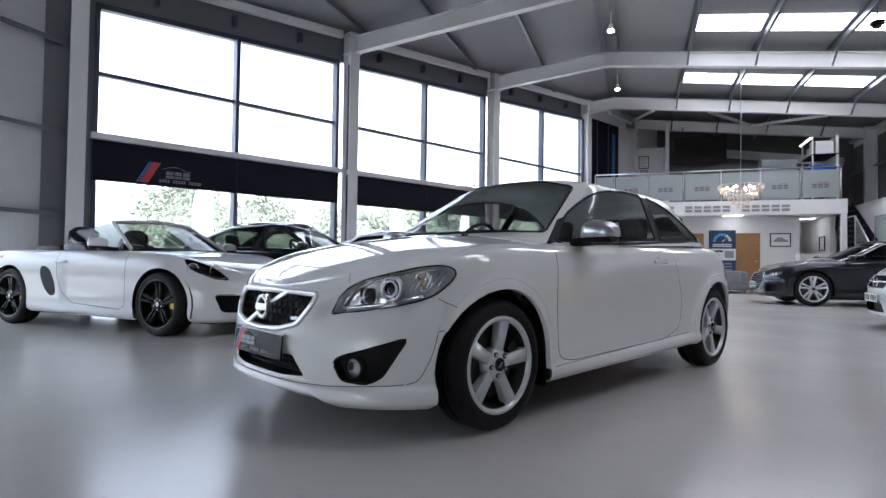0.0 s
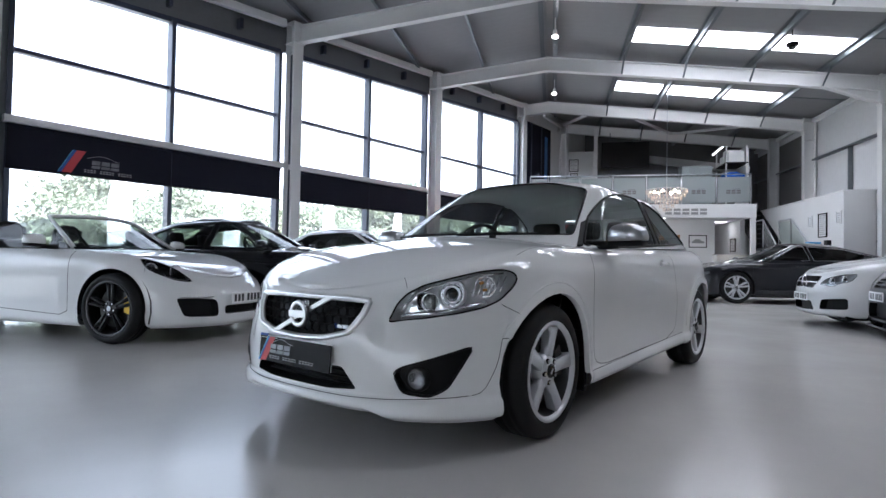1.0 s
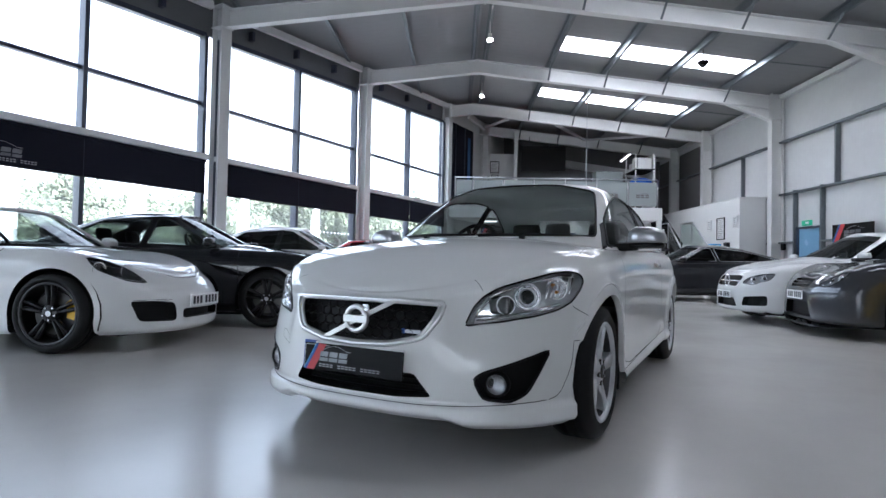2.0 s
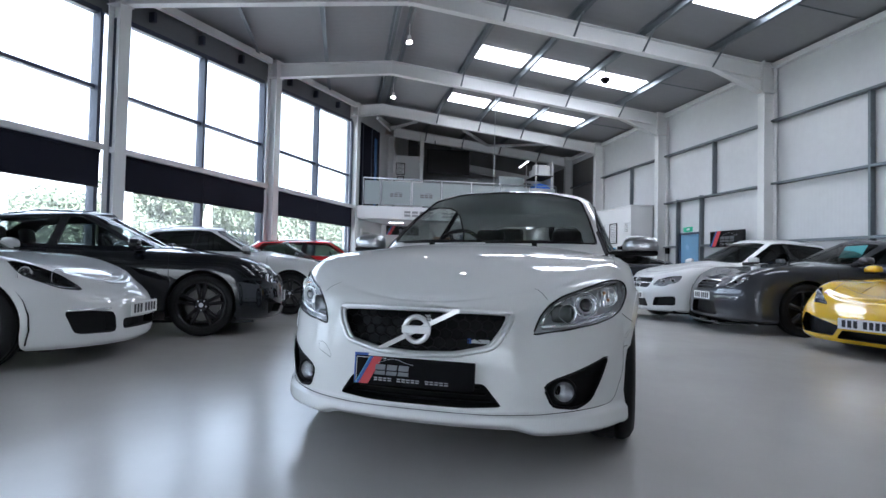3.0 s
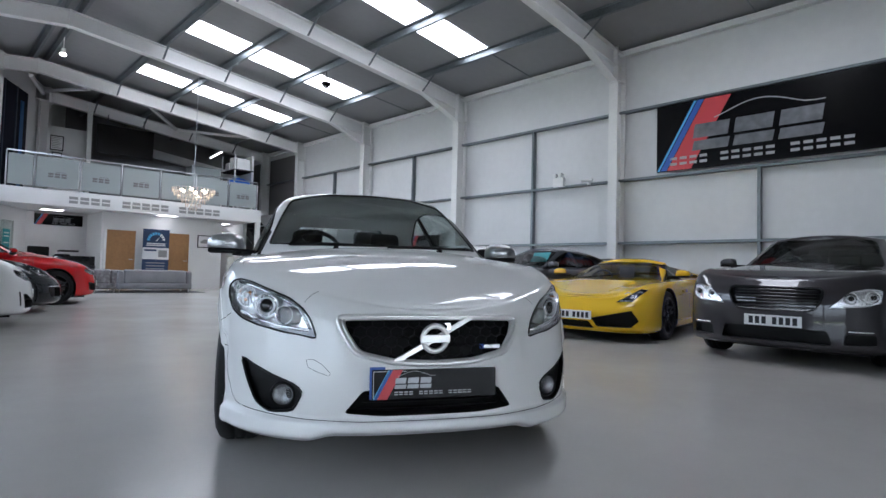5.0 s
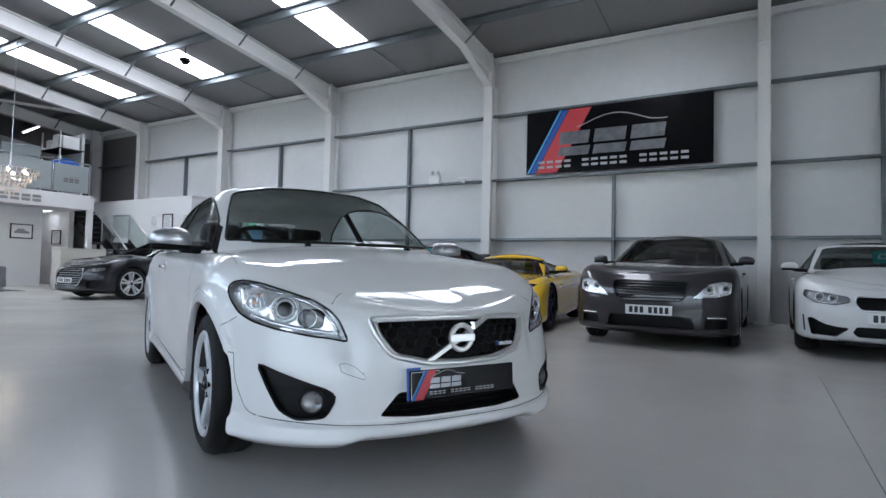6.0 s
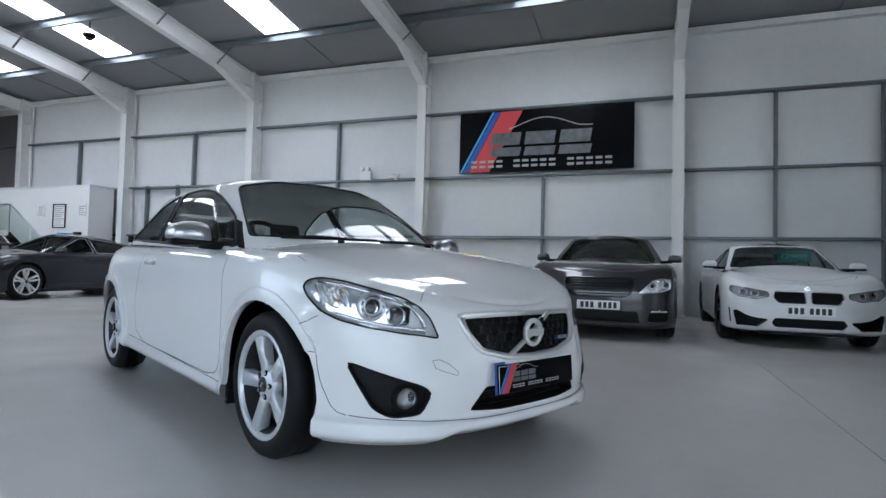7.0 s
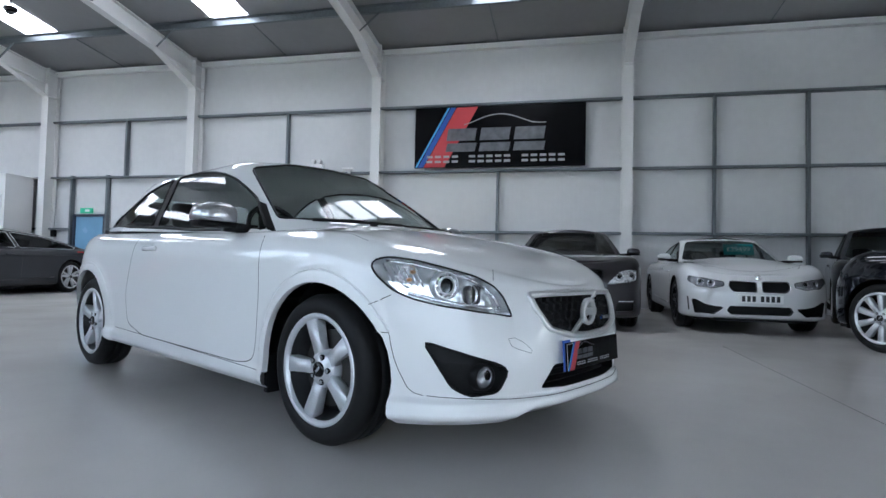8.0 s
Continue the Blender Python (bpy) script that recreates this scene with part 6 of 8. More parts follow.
def saloon(hw, wb, nose, tail, H, r, clear=0.17, zn=0.72, z1=0.90, z2=0.96, zt=0.98, xw=-0.45, xt=-1.15, xb=None, xc=None, wt=0.56, belt=0.93, boot=True, af=0.75, ef=2.4, lean=0.05):
    """The common frame of a coupe or saloon: skin lines, windows, seams and cabin."""
    xb = tail + 0.75 if xb is None else xb
    xc = xb + 0.75 if xc is None else xc
    s = {"hw": hw, "wb": wb, "r": r, "ar": r + 0.045, "clear": clear, "belt": belt, "tail_z": zt - 0.06}
    s["rows"] = std_rows(nose, tail, hw, clear, zn, z1, z2, zt, af, ef, lean=lean)
    s["crown"] = [(nose, zn + 0.0), (nose - 0.2 - lean, zn + 0.05), (nose * 0.35, (zn * 0.45 + belt * 0.55) + 0.04), (-0.25, belt + 0.055), (xw - 0.1, belt + 0.075), (-wb, z2 + 0.05), (tail, zt + 0.03)]
    s["upper"] = std_upper(xw, xt, xb, xc, hw - 0.11, wt, belt - 0.02, H - 0.075, z2 + 0.0, H - 0.12)
    s["crown_up"] = [(xt + 0.1, H - 0.035), (xt - 0.25, H - 0.005), (xt - 0.7, H), ((xt + xc) / 2 - 0.2, H - 0.012), (xc, H - 0.075)]
    s["roof_mid"] = (xt + xc) / 2
    zt_, wl = H - 0.115, belt + 0.035
    xm = (xw + xc) / 2 - 0.12
    s["windows"] = [chamfer([(xw - 0.30, wl), (xt - 0.12, zt_), (xm + 0.05, zt_ + 0.012), (xm, wl + 0.01)], 0.03, 2),
                    chamfer([(xm - 0.08, wl + 0.01), (xm - 0.03, zt_ + 0.012), (xc + 0.18, zt_ - 0.04), (xb + 0.62, wl + 0.06), (xb + 0.72, wl + 0.02)], 0.03, 2)]
    k = hw - 0.11
    s["screen"] = chamfer([(-k * 0.86, belt + 0.035), (k * 0.86, belt + 0.035), (wt * 0.9, H - 0.10), (wt * 0.5, H - 0.075), (-wt * 0.5, H - 0.075), (-wt * 0.9, H - 0.10)], 0.04, 2)
    s["rear_screen"] = chamfer([(-k * 0.75, z2 + 0.07), (k * 0.75, z2 + 0.07), (wt * 0.8, H - 0.14), (-wt * 0.8, H - 0.14)], 0.05, 2)
    s["pillar"] = [(xm + 0.012, wl - 0.005), (xm + 0.062, zt_ + 0.02), (xm - 0.042, zt_ + 0.02), (xm - 0.092, wl - 0.005)]
    s["creases"] = [[(-0.42, belt - 0.15), (-wb * 0.5, belt - 0.125), (-wb - 0.05, belt - 0.10), (tail + 0.45, belt - 0.09)], [(-0.50, clear + 0.13), (-wb * 0.5, clear + 0.15), (-wb + 0.48, clear + 0.19)]]
    s["ridges"] = [[(xw + 0.16, hw * 0.52), (0.2, hw * 0.46), (nose - 0.42, hw * 0.34)]]
    s["dash_x"], s["wiper_x"], s["wiper_z"] = xw - 0.25, xw + 0.0, belt + 0.05
    s["doors"] = [[(xw + 0.05, belt - 0.03), (xw + 0.08, clear + 0.12), (xm - 0.02, clear + 0.14), (xm - 0.06, belt + 0.0)]]
    s["handles"] = [(xm + 0.22, belt - 0.10)]
    s["bonnet"] = [[(xw + 0.12, hw - 0.14), (0.1, hw - 0.16), (nose - 0.35, hw * 0.62)]]
    s["bonnet_front"] = [(nose - 0.45 - lean, hw * 0.66), (nose - 0.32 - lean, 0.38), (nose - 0.25 - lean, 0.18), (nose - 0.23 - lean, 0.0), (nose - 0.25 - lean, -0.18), (nose - 0.32 - lean, -0.38), (nose - 0.45 - lean, -hw * 0.66)]
    s["mirror"] = (xw - 0.28, hw + 0.035, belt + 0.075)
    s["plate"] = (nose + 0.012, 0.42, 0)
    s["rim"], s["spokes"], s["wheel_mat"] = r * 0.72, 5, ALLOY
    return s


def band(y0, y1, z0, z1, in_cut=0.0, r=0.02):
    return chamfer([(y0, z0), (y1, z0 + in_cut), (y1, z1), (y0, z1)], r, 2)


# white two-seat convertible, hood down
def roadster(name, label, at, heading, mat, wheel_mat, hw=0.90, plate=True, calliper=None, windscreen_z=1.25, scoop=True):
    wb, r = 2.475, 0.335
    s = {"hw": hw, "wb": wb, "r": r, "ar": 0.375, "clear": 0.15, "paint": mat, "tail_z": 0.88, "rim": 0.25, "spokes": 5, "twin": True, "spoke_w": 0.036, "wheel_mat": wheel_mat, "calliper": calliper, "belt": 0.90}
    s["rows"] = std_rows(0.86, -3.40, hw, 0.15, 0.64, 0.87, 0.88, 0.86, 0.95, 2.2, 0.7, 2.5, 0.10)
    s["crown"] = [(0.86, 0.62), (0.66, 0.665), (0.4, 0.76), (0.0, 0.85), (-0.40, 0.905), (-0.62, 0.90), (-1.9, 0.88), (-2.6, 0.91), (-3.4, 0.86)]
    s["front"] = [("lamp", chamfer([(0.52, 0.585), (0.66, 0.605), (0.765, 0.70), (0.745, 0.81), (0.67, 0.795), (0.56, 0.69)], 0.04, 2), 0.06, LAMPDARK, "swept-back oval headlight"),
                  ("air_intake", chamfer([(0.36, 0.25), (0.64, 0.26), (0.69, 0.445), (0.38, 0.42)], 0.04, 2), 0.08, BLACK),
                  ("lower_grille", chamfer([(-0.30, 0.27), (0.30, 0.27), (0.30, 0.355), (-0.30, 0.355)], 0.03, 2), 0.08, BLACK)]
    s["doors"] = [[(-0.48, 0.87), (-0.47, 0.30), (-0.56, 0.26), (-1.32, 0.30), (-1.50, 0.42), (-1.58, 0.58), (-1.62, 0.86)]]
    s["handles"] = [(-1.52, 0.76)]
    s["bonnet_front"] = [(-0.3, 0.62), (0.25, 0.55), (0.56, 0.42), (0.66, 0.2), (0.68, 0.0), (0.66, -0.2), (0.56, -0.42), (0.25, -0.55), (-0.3, -0.62)]
    s["mirror"] = (-0.83, hw + 0.06, 0.965)
    if plate:
        s["plate"] = (0.868, 0.425, 0)
    root, lo, up = build_car_open(name, label, at, heading, s, scoop)
    return root


def build_car_open(name, label, at, heading, s, scoop):
    # the open cabin: a well is cut into the top of the skin
    hw, wb = s["hw"], s["wb"]
    root = thing(name, label, "car", "parked cars", m=pose(at[0], at[1], 0, 0, 0, heading))
    car = {"root": root, "hw": hw}
    lo, up = car_shell(car, s["rows"], None, level(s["crown"]), None, (0.0, -wb), (s["ar"], s["ar"]), (s["r"], s["r"]), counts=(20, 26, 12))
    for f in s["front"]:
        feature(lo, root, *f)
    for sgn in (1, -1):
        slats(lo, root, "running_light", sgn * 0.41, sgn * 0.67, 0.432, 0.45, 1, CHROME, -0.004, 0.009)
    well = chamfer([(-0.62, -0.60), (-0.62, 0.60), (-0.75, 0.66), (-1.85, 0.66), (-1.98, 0.55), (-1.98, -0.55), (-1.85, -0.66), (-0.75, -0.66)], 0.06, 2)
    got = lo.cut(well, "top", lambda c: c.z > 0.7)
    got.free()
    bm = bmesh.new()
    box(bm, -1.98, -0.62, -0.66, 0.66, 0.26, 0.28)
    part("cabin_floor", bm, CABIN, root)
    for y in (0.655, -0.655):
        part("door_card", bm_box(-1.9, -0.62, y - 0.012, y + 0.012, 0.28, 0.885), CABIN, root)
    part("bulkhead", bm_box(-2.0, -1.96, -0.6, 0.6, 0.28, 0.89), CABIN, root)
    part("dashboard", bm_box(-0.95, -0.55, -0.64, 0.64, 0.70, 0.90, 0.05), CABIN, root, smooth=True)
    steering_wheel(root, -1.02, -0.36, 0.90)
    for y in (0.36, -0.36):
        seat(root, -1.45, y, 0.32, SEATCLOTH)
    # windscreen in its frame
    foot = [(-0.42 - 0.22 * abs(k) ** 2.2, k * 0.70, 0.905) for k in np.linspace(-1, 1, 11)]
    head = [(-1.03 - 0.10 * abs(k) ** 2, k * 0.56, 1.255 - 0.03 * abs(k) ** 2) for k in np.linspace(-1, 1, 11)]
    bm = bmesh.new()
    a = [bm.verts.new(p) for p in foot]
    b = [bm.verts.new(p) for p in head]
    for i in range(10):
        bm.faces.new((a[i], a[i + 1], b[i + 1], b[i]))
    part("windscreen", bm, CARGLASS, root, smooth=True)
    part("screen_frame", tube([foot[0]] + [tuple(Vector(foot[0]).lerp(Vector(head[0]), k / 4)) for k in (1, 2, 3)] + head + [tuple(Vector(head[-1]).lerp(Vector(foot[-1]), k / 4)) for k in (1, 2, 3)] + [foot[-1]], 0.022, n=8), s["paint"], root, smooth=True)
    part("screen_seal", tube(foot, 0.012), BLACK, root)
    # side lights, roll hoops and folded hood
    for sgn in (1, -1):
        bm = bmesh.new()
        pts = [(-0.70, 0.90), (-1.08, 1.20), (-1.20, 1.21), (-1.74, 1.10), (-1.80, 0.90)]
        vs = [bm.verts.new((x, sgn * (0.70 - (z - 0.9) * 0.35), z)) for x, z in pts]
        bm.faces.new(vs)
        part("side_window", bm, CARGLASS, root)
        part("roll_hoop", tube([(-1.93, sgn * 0.16, 0.88), (-1.93, sgn * 0.2, 1.12), (-1.93, sgn * 0.3, 1.17), (-1.93, sgn * 0.42, 1.17), (-1.93, sgn * 0.52, 1.12), (-1.93, sgn * 0.56, 0.88)], 0.03), BLACK, root, smooth=True)
        for d in s["doors"]:
            part("shut_line", lo.line(d, "side", sgn, 0.006), GAP, root)
        for hx, hz in s["handles"]:
            p = lo.onto((hx, hz), "side", sgn)
            part("door_handle", bm_box(p.x - 0.1, p.x + 0.1, p.y - 0.02, p.y + 0.024, hz - 0.018, hz + 0.018, 0.012), s["paint"], root, smooth=True)
        if scoop:
            sp = chamfer([(-1.70, 0.36), (-1.60, 0.38), (-1.62, 0.52), (-1.72, 0.68), (-1.86, 0.72), (-1.90, 0.64), (-1.82, 0.46)], 0.06, 3)
            got = lo.cut(sp, "side", lambda c, sgn=sgn: c.y * sgn > 0.4)
            bm = got
            ret = bmesh.ops.extrude_face_region(bm, geom=list(bm.faces))
            for v in (g for g in ret["geom"] if isinstance(g, bmesh.types.BMVert)):
                v.co.y -= sgn * 0.06
            part("side_scoop", bm, BLACK, root, "black side air scoop")
        mx, my, mz = s["mirror"]
        mirror(root, (mx, sgn * my, mz), sgn, s["paint"], BLACK)
        got = lo.cut([(sgn * hw * 0.98, 0.70), (sgn * hw * 0.98, 0.83), (sgn * 0.5, 0.83), (sgn * 0.5, 0.72)], "front", lambda c: c.x < -wb - 0.2)
        lo.panel("tail_light", got, TAILRED, root) if got.faces else got.free()
    part("shut_line", lo.line(s["bonnet_front"], "top", 1, 0.006), GAP, root)
    bm = bm_box(-2.55, -2.02, -0.58, 0.58, 0.80, 0.955, 0.06)
    part("folded_hood", bm, BLACK, root, "folded black fabric hood", smooth=True)
    part("underbody", bm_box(-wb - 0.5, 0.45, -hw * 0.7, hw * 0.7, 0.13, 0.19), BLACK, root)
    lo.panel("body", lo.bm, s["paint"], root)
    for x in (0.0, -wb):
        for sgn in (1, -1):
            wheel(root, (x, sgn * (hw - 0.12), s["r"]), sgn, s["r"], s["rim"], s["spokes"], s["wheel_mat"], True, 0.24, s["calliper"], s["spoke_w"], 0.3)
    if "plate" in s:
        number_plate(root, (s["plate"][0], 0, s["plate"][1]))
    return root, lo, None


roadster("convertible_car", "white two-seat convertible with hood down and black alloys", (-4.50, 5.655), -3.3, PEARL, DARKALLOY, calliper=YELLOWCAL)
roadster("convertible_car", "black open convertible parked by the windows", (-2.1, 12.75), 3, BLACKPAINT, DARKALLOY, hw=0.88, plate=False, scoop=False)


def bm_front(twin_mat, lamp_mat=LAMPDARK):
    """Two kidney grilles, wide lamps, split lower intakes."""
    return [("kidney_grille", chamfer([(0.028, 0.535), (0.31, 0.535), (0.36, 0.60), (0.345, 0.678), (0.03, 0.675)], 0.03, 3), 0.06, BLACK, "", (twin_mat, 0.007)),
            ("lamp", chamfer([(0.405, 0.612), (0.54, 0.578), (0.72, 0.60), (0.815, 0.67), (0.80, 0.735), (0.62, 0.705), (0.41, 0.665)], 0.018, 2), 0.06, lamp_mat),
            ("lower_intake", chamfer([(-0.34, 0.25), (0.34, 0.25), (0.385, 0.30), (0.35, 0.36), (-0.35, 0.36), (-0.385, 0.30)], 0.015, 2), 0.08, BLACK),
            ("side_intake", chamfer([(0.42, 0.335), (0.53, 0.245), (0.74, 0.25), (0.775, 0.425), (0.74, 0.43), (0.62, 0.365)], 0.014, 2), 0.08, BLACK, "", (BLACK, 0.005)),
            ("air_curtain", chamfer([(0.795, 0.28), (0.81, 0.28), (0.825, 0.46), (0.81, 0.46)], 0.004, 1), 0.05, BLACK)]


s = saloon(0.925, 2.81, 0.86, -3.78, 1.40, 0.345, xw=-0.40, xt=-1.15, wt=0.57, belt=0.93, zn=0.745, ef=2.9, af=0.66)
s.update(paint=BLACKPAINT, glass=CARGLASS, front=bm_front(GLOSSBLACK), wheel_mat=DARKALLOY, twin=True, spoke_w=0.05)
build_car("coupe_car", "glossy black four-door coupe with dark twin-spoke wheels", (-3.55, 7.77), 5, s)

s = saloon(0.92, 2.81, 0.86, -3.78, 1.42, 0.34, xw=-0.42, xt=-1.15, wt=0.57, belt=0.95, ef=2.9, af=0.66)
s.update(paint=PEARL, front=bm_front(GLOSSBLACK), wheel_mat=DARKALLOY, twin=True)
build_car("saloon_car", "white sports saloon parked by the windows", (-2.83, 10.5), 3, s)

s = saloon(0.92, 2.76, 0.88, -3.70, 1.43, 0.34, xw=-0.42, xt=-1.08, xb=-3.55, xc=-2.95, wt=0.60, belt=0.96)
s.update(paint=REDPAINT, glass=CARGLASS, wheel_mat=DARKALLOY, twin=True,
         front=[("main_grille", chamfer([(-0.36, 0.34), (0.36, 0.34), (0.44, 0.52), (0.38, 0.68), (-0.38, 0.68), (-0.44, 0.52)], 0.03, 2), 0.06, BLACK, "", (GLOSSBLACK, 0.01)),
                ("lamp", chamfer([(0.46, 0.60), (0.72, 0.605), (0.80, 0.66), (0.78, 0.72), (0.50, 0.69)], 0.025, 2), 0.06),
                ("side_intake", chamfer([(0.52, 0.27), (0.76, 0.29), (0.78, 0.45), (0.54, 0.42)], 0.03, 2), 0.08, BLACK)])
build_car("hatchback_car", "bright red long-roofed hatchback parked by the windows", (-1.15, 15.0), 3, s)

s = saloon(0.955, 2.926, 0.92, -4.05, 1.42, 0.36, xw=-0.40, xt=-1.25, xb=-3.75, xc=-2.55, wt=0.58, belt=0.95, z2=1.0, zt=1.02)
s.update(paint=GREYPAINT, wheel_mat=ALLOY, spokes=5, twin=True, spoke_w=0.055, trim=SATIN, glass=DARKGLASS,
         front=[("main_grille", chamfer([(-0.40, 0.32), (0.40, 0.32), (0.50, 0.52), (0.42, 0.68), (-0.42, 0.68), (-0.50, 0.52)], 0.03, 2), 0.06, BLACK, "", (SATIN, 0.012)),
                ("lamp", chamfer([(0.50, 0.62), (0.74, 0.62), (0.84, 0.66), (0.82, 0.72), (0.54, 0.70)], 0.025, 2), 0.06),
                ("side_intake", chamfer([(0.58, 0.26), (0.80, 0.28), (0.80, 0.44), (0.60, 0.42)], 0.03, 2), 0.08, BLACK)],
         slats=[("grille_slat", -0.42, 0.42, 0.36, 0.66, 6, SATIN, 0.02, 0.006)])
build_car("fastback_car", "dark grey five-door fastback with silver alloys", (3.58, 14.86), 183.5, s)

s = saloon(0.905, 2.84, 0.84, -3.85, 1.44, 0.335, xw=-0.42, xt=-1.15, wt=0.57, belt=0.96, zn=0.76)
s.update(paint=PEARL, wheel_mat=ALLOY, twin=True,
         front=[("main_grille", chamfer([(-0.34, 0.55), (0.34, 0.55), (0.40, 0.66), (0.36, 0.72), (-0.36, 0.72), (-0.40, 0.66)], 0.03, 2), 0.05, BLACK, "", (CHROME, 0.008)),
                ("lamp", chamfer([(0.44, 0.60), (0.62, 0.585), (0.78, 0.66), (0.79, 0.76), (0.66, 0.745), (0.50, 0.69)], 0.03, 2), 0.06),
                ("lower_intake", chamfer([(-0.36, 0.24), (0.36, 0.24), (0.30, 0.37), (-0.30, 0.37)], 0.03, 2), 0.08, BLACK),
                ("side_intake", chamfer([(0.46, 0.26), (0.78, 0.28), (0.78, 0.43), (0.50, 0.40)], 0.03, 2), 0.08, BLACK)],
         slats=[("grille_slat", -0.38, 0.38, 0.60, 0.67, 1, CHROME, -0.004, 0.012)])
root, lo, up = build_car("saloon_car", "white saloon with chrome star badge in the grille", (3.97, 9.29), 176, s)
bm = lathe([(0.075, 0.0), (0.08, 0.008), (0.09, 0.008), (0.095, 0.0)], 28)
for a in (90, 210, 330):
    beam(bm, (0, 0.004, 0), (0.085 * math.cos(radians(a)), 0.004, 0.085 * math.sin(radians(a))), 0.012, 0.006, up=(0, 1, 0))
part("badge", bm, CHROME, root, m=pose(0.80, 0, 0.635, 0, 0, -90))

s = saloon(0.945, 2.78, 0.96, -3.70, 1.37, 0.355, xw=-0.45, xt=-1.20, xb=-3.2, xc=-2.25, wt=0.57, belt=0.95, zn=0.74, z1=0.92, ef=2.8, af=0.6)
s.update(paint=GTRPAINT, wheel_mat=DARKALLOY, spokes=6, spoke_w=0.035,
         front=[("main_grille", chamfer([(-0.26, 0.60), (0.26, 0.60), (0.31, 0.66), (0.29, 0.715), (-0.29, 0.715), (-0.31, 0.66)], 0.02, 2), 0.06, BLACK),
                ("lamp", chamfer([(0.50, 0.63), (0.66, 0.625), (0.76, 0.70), (0.79, 0.80), (0.72, 0.80), (0.58, 0.71)], 0.025, 2), 0.06),
                ("lower_intake", chamfer([(-0.42, 0.24), (0.42, 0.24), (0.34, 0.42), (-0.34, 0.42)], 0.03, 2), 0.08, BLACK)],
         slats=[("grille_slat", -0.27, 0.27, 0.62, 0.70, 2, GTRPAINT, 0.01, 0.012)], plate=(0.975, 0.50, 0))
root, lo, up = build_car("sports_car", "metallic grey sports coupe with dark wheels and a teal price card", (4.28, 7.62), 168, s)
bm = bm_box(0.50, 0.945, -0.50, 0.50, 0.115, 0.14, 0.01)
part("front_lip", bm, GTRPAINT, root)

s = saloon(0.935, 3.035, 0.87, -4.25, 1.475, 0.345, xw=-0.48, xt=-1.30, xb=-3.55, xc=-2.75, wt=0.60, belt=1.0, zn=0.86, z1=0.97, z2=1.0, ef=2.9, af=0.5, lean=0.03)
s.update(paint=BROWNPAINT, wheel_mat=ALLOY, twin=True,
         front=[("main_grille", chamfer([(-0.30, 0.555), (0.30, 0.555), (0.37, 0.58), (0.425, 0.72), (0.41, 0.785), (-0.41, 0.785), (-0.425, 0.72), (-0.37, 0.58)], 0.035, 2), 0.05, GLOSSBLACK, "", (GLOSSBLACK, 0.012)),
                ("lamp", chamfer([(0.46, 0.592), (0.75, 0.618), (0.855, 0.66), (0.86, 0.79), (0.76, 0.80), (0.63, 0.765)], 0.025, 2), 0.05, LAMPSILVER),
                ("lower_intake", chamfer([(-0.50, 0.24), (0.50, 0.24), (0.46, 0.38), (-0.46, 0.38)], 0.03, 2), 0.08, BLACK),
                ("side_intake", chamfer([(0.58, 0.25), (0.82, 0.26), (0.82, 0.36), (0.60, 0.36)], 0.02, 2), 0.06, BLACK)],
         slats=[("grille_slat", -0.39, 0.39, 0.575, 0.775, 6, GLOSSBLACK, 0.012, 0.008), ("running_light", 0.62, 0.80, 0.375, 0.395, 1, CHROME, -0.004, 0.009), ("running_light", -0.80, -0.62, 0.375, 0.395, 1, CHROME, -0.004, 0.009)], plate=(0.885, 0.445, 0))
build_car("limousine_car", "dark metallic grey-brown luxury saloon with black slatted grille", (4.02, 2.72), 180, s)

s = saloon(0.89, 2.81, 0.86, -3.80, 1.38, 0.345, xw=-0.42, xt=-1.18, wt=0.58, belt=0.94, zn=0.745, clear=0.19, ef=3.2, af=0.60, lean=0.03)
s.update(paint=PEARL, glass=HEROGLASS, front=bm_front(CHROME, LAMPGREY), wheel_mat=DARKALLOY, twin=True, roof_mat=GLOSSBLACK, roof_cut=1.325, plate=(0.875, 0.455, 0))
MPOWER, lo, up = build_car("coupe_car", "white sports coupe with black roof and teal price card", (4.40, 0.34), 179, s)

# yellow wedge-shaped supercar
s = saloon(0.95, 2.56, 1.0, -3.34, 1.165, 0.335, clear=0.13, zn=0.55, z1=0.765, z2=0.88, zt=0.90, xw=-0.10, xt=-0.95, xb=-2.75, xc=-1.45, wt=0.52, belt=0.765, af=0.62, ef=3.0, lean=0.10)
s["crown"] = [(1.0, 0.55), (0.70, 0.61), (0.35, 0.69), (0.0, 0.765), (-0.2, 0.805), (-0.7, 0.85), (-2.56, 0.93), (-3.34, 0.93)]
s.update(paint=YELLOWPAINT, wheel_mat=DARKALLOY, twin=True, glass=CARGLASS, seat_mat=SEATCLOTH,
         front=[("lamp", chamfer([(0.52, 0.515), (0.71, 0.53), (0.84, 0.68), (0.76, 0.69)], 0.012, 2), 0.05, LAMPDARK),
                ("air_intake", chamfer([(0.25, 0.305), (0.74, 0.42), (0.82, 0.29), (0.74, 0.205), (0.33, 0.20)], 0.014, 2), 0.10, BLACK),
                ("lower_grille", chamfer([(-0.29, 0.175), (0.29, 0.175), (0.22, 0.265), (-0.22, 0.265)], 0.014, 2), 0.10, BLACK)],
         plate=(1.012, 0.338, 0), mirror=(-0.52, 0.97, 0.91))
build_car("supercar", "bright yellow low wedge-shaped supercar with black intakes", (4.2, 5.22), 187, s)


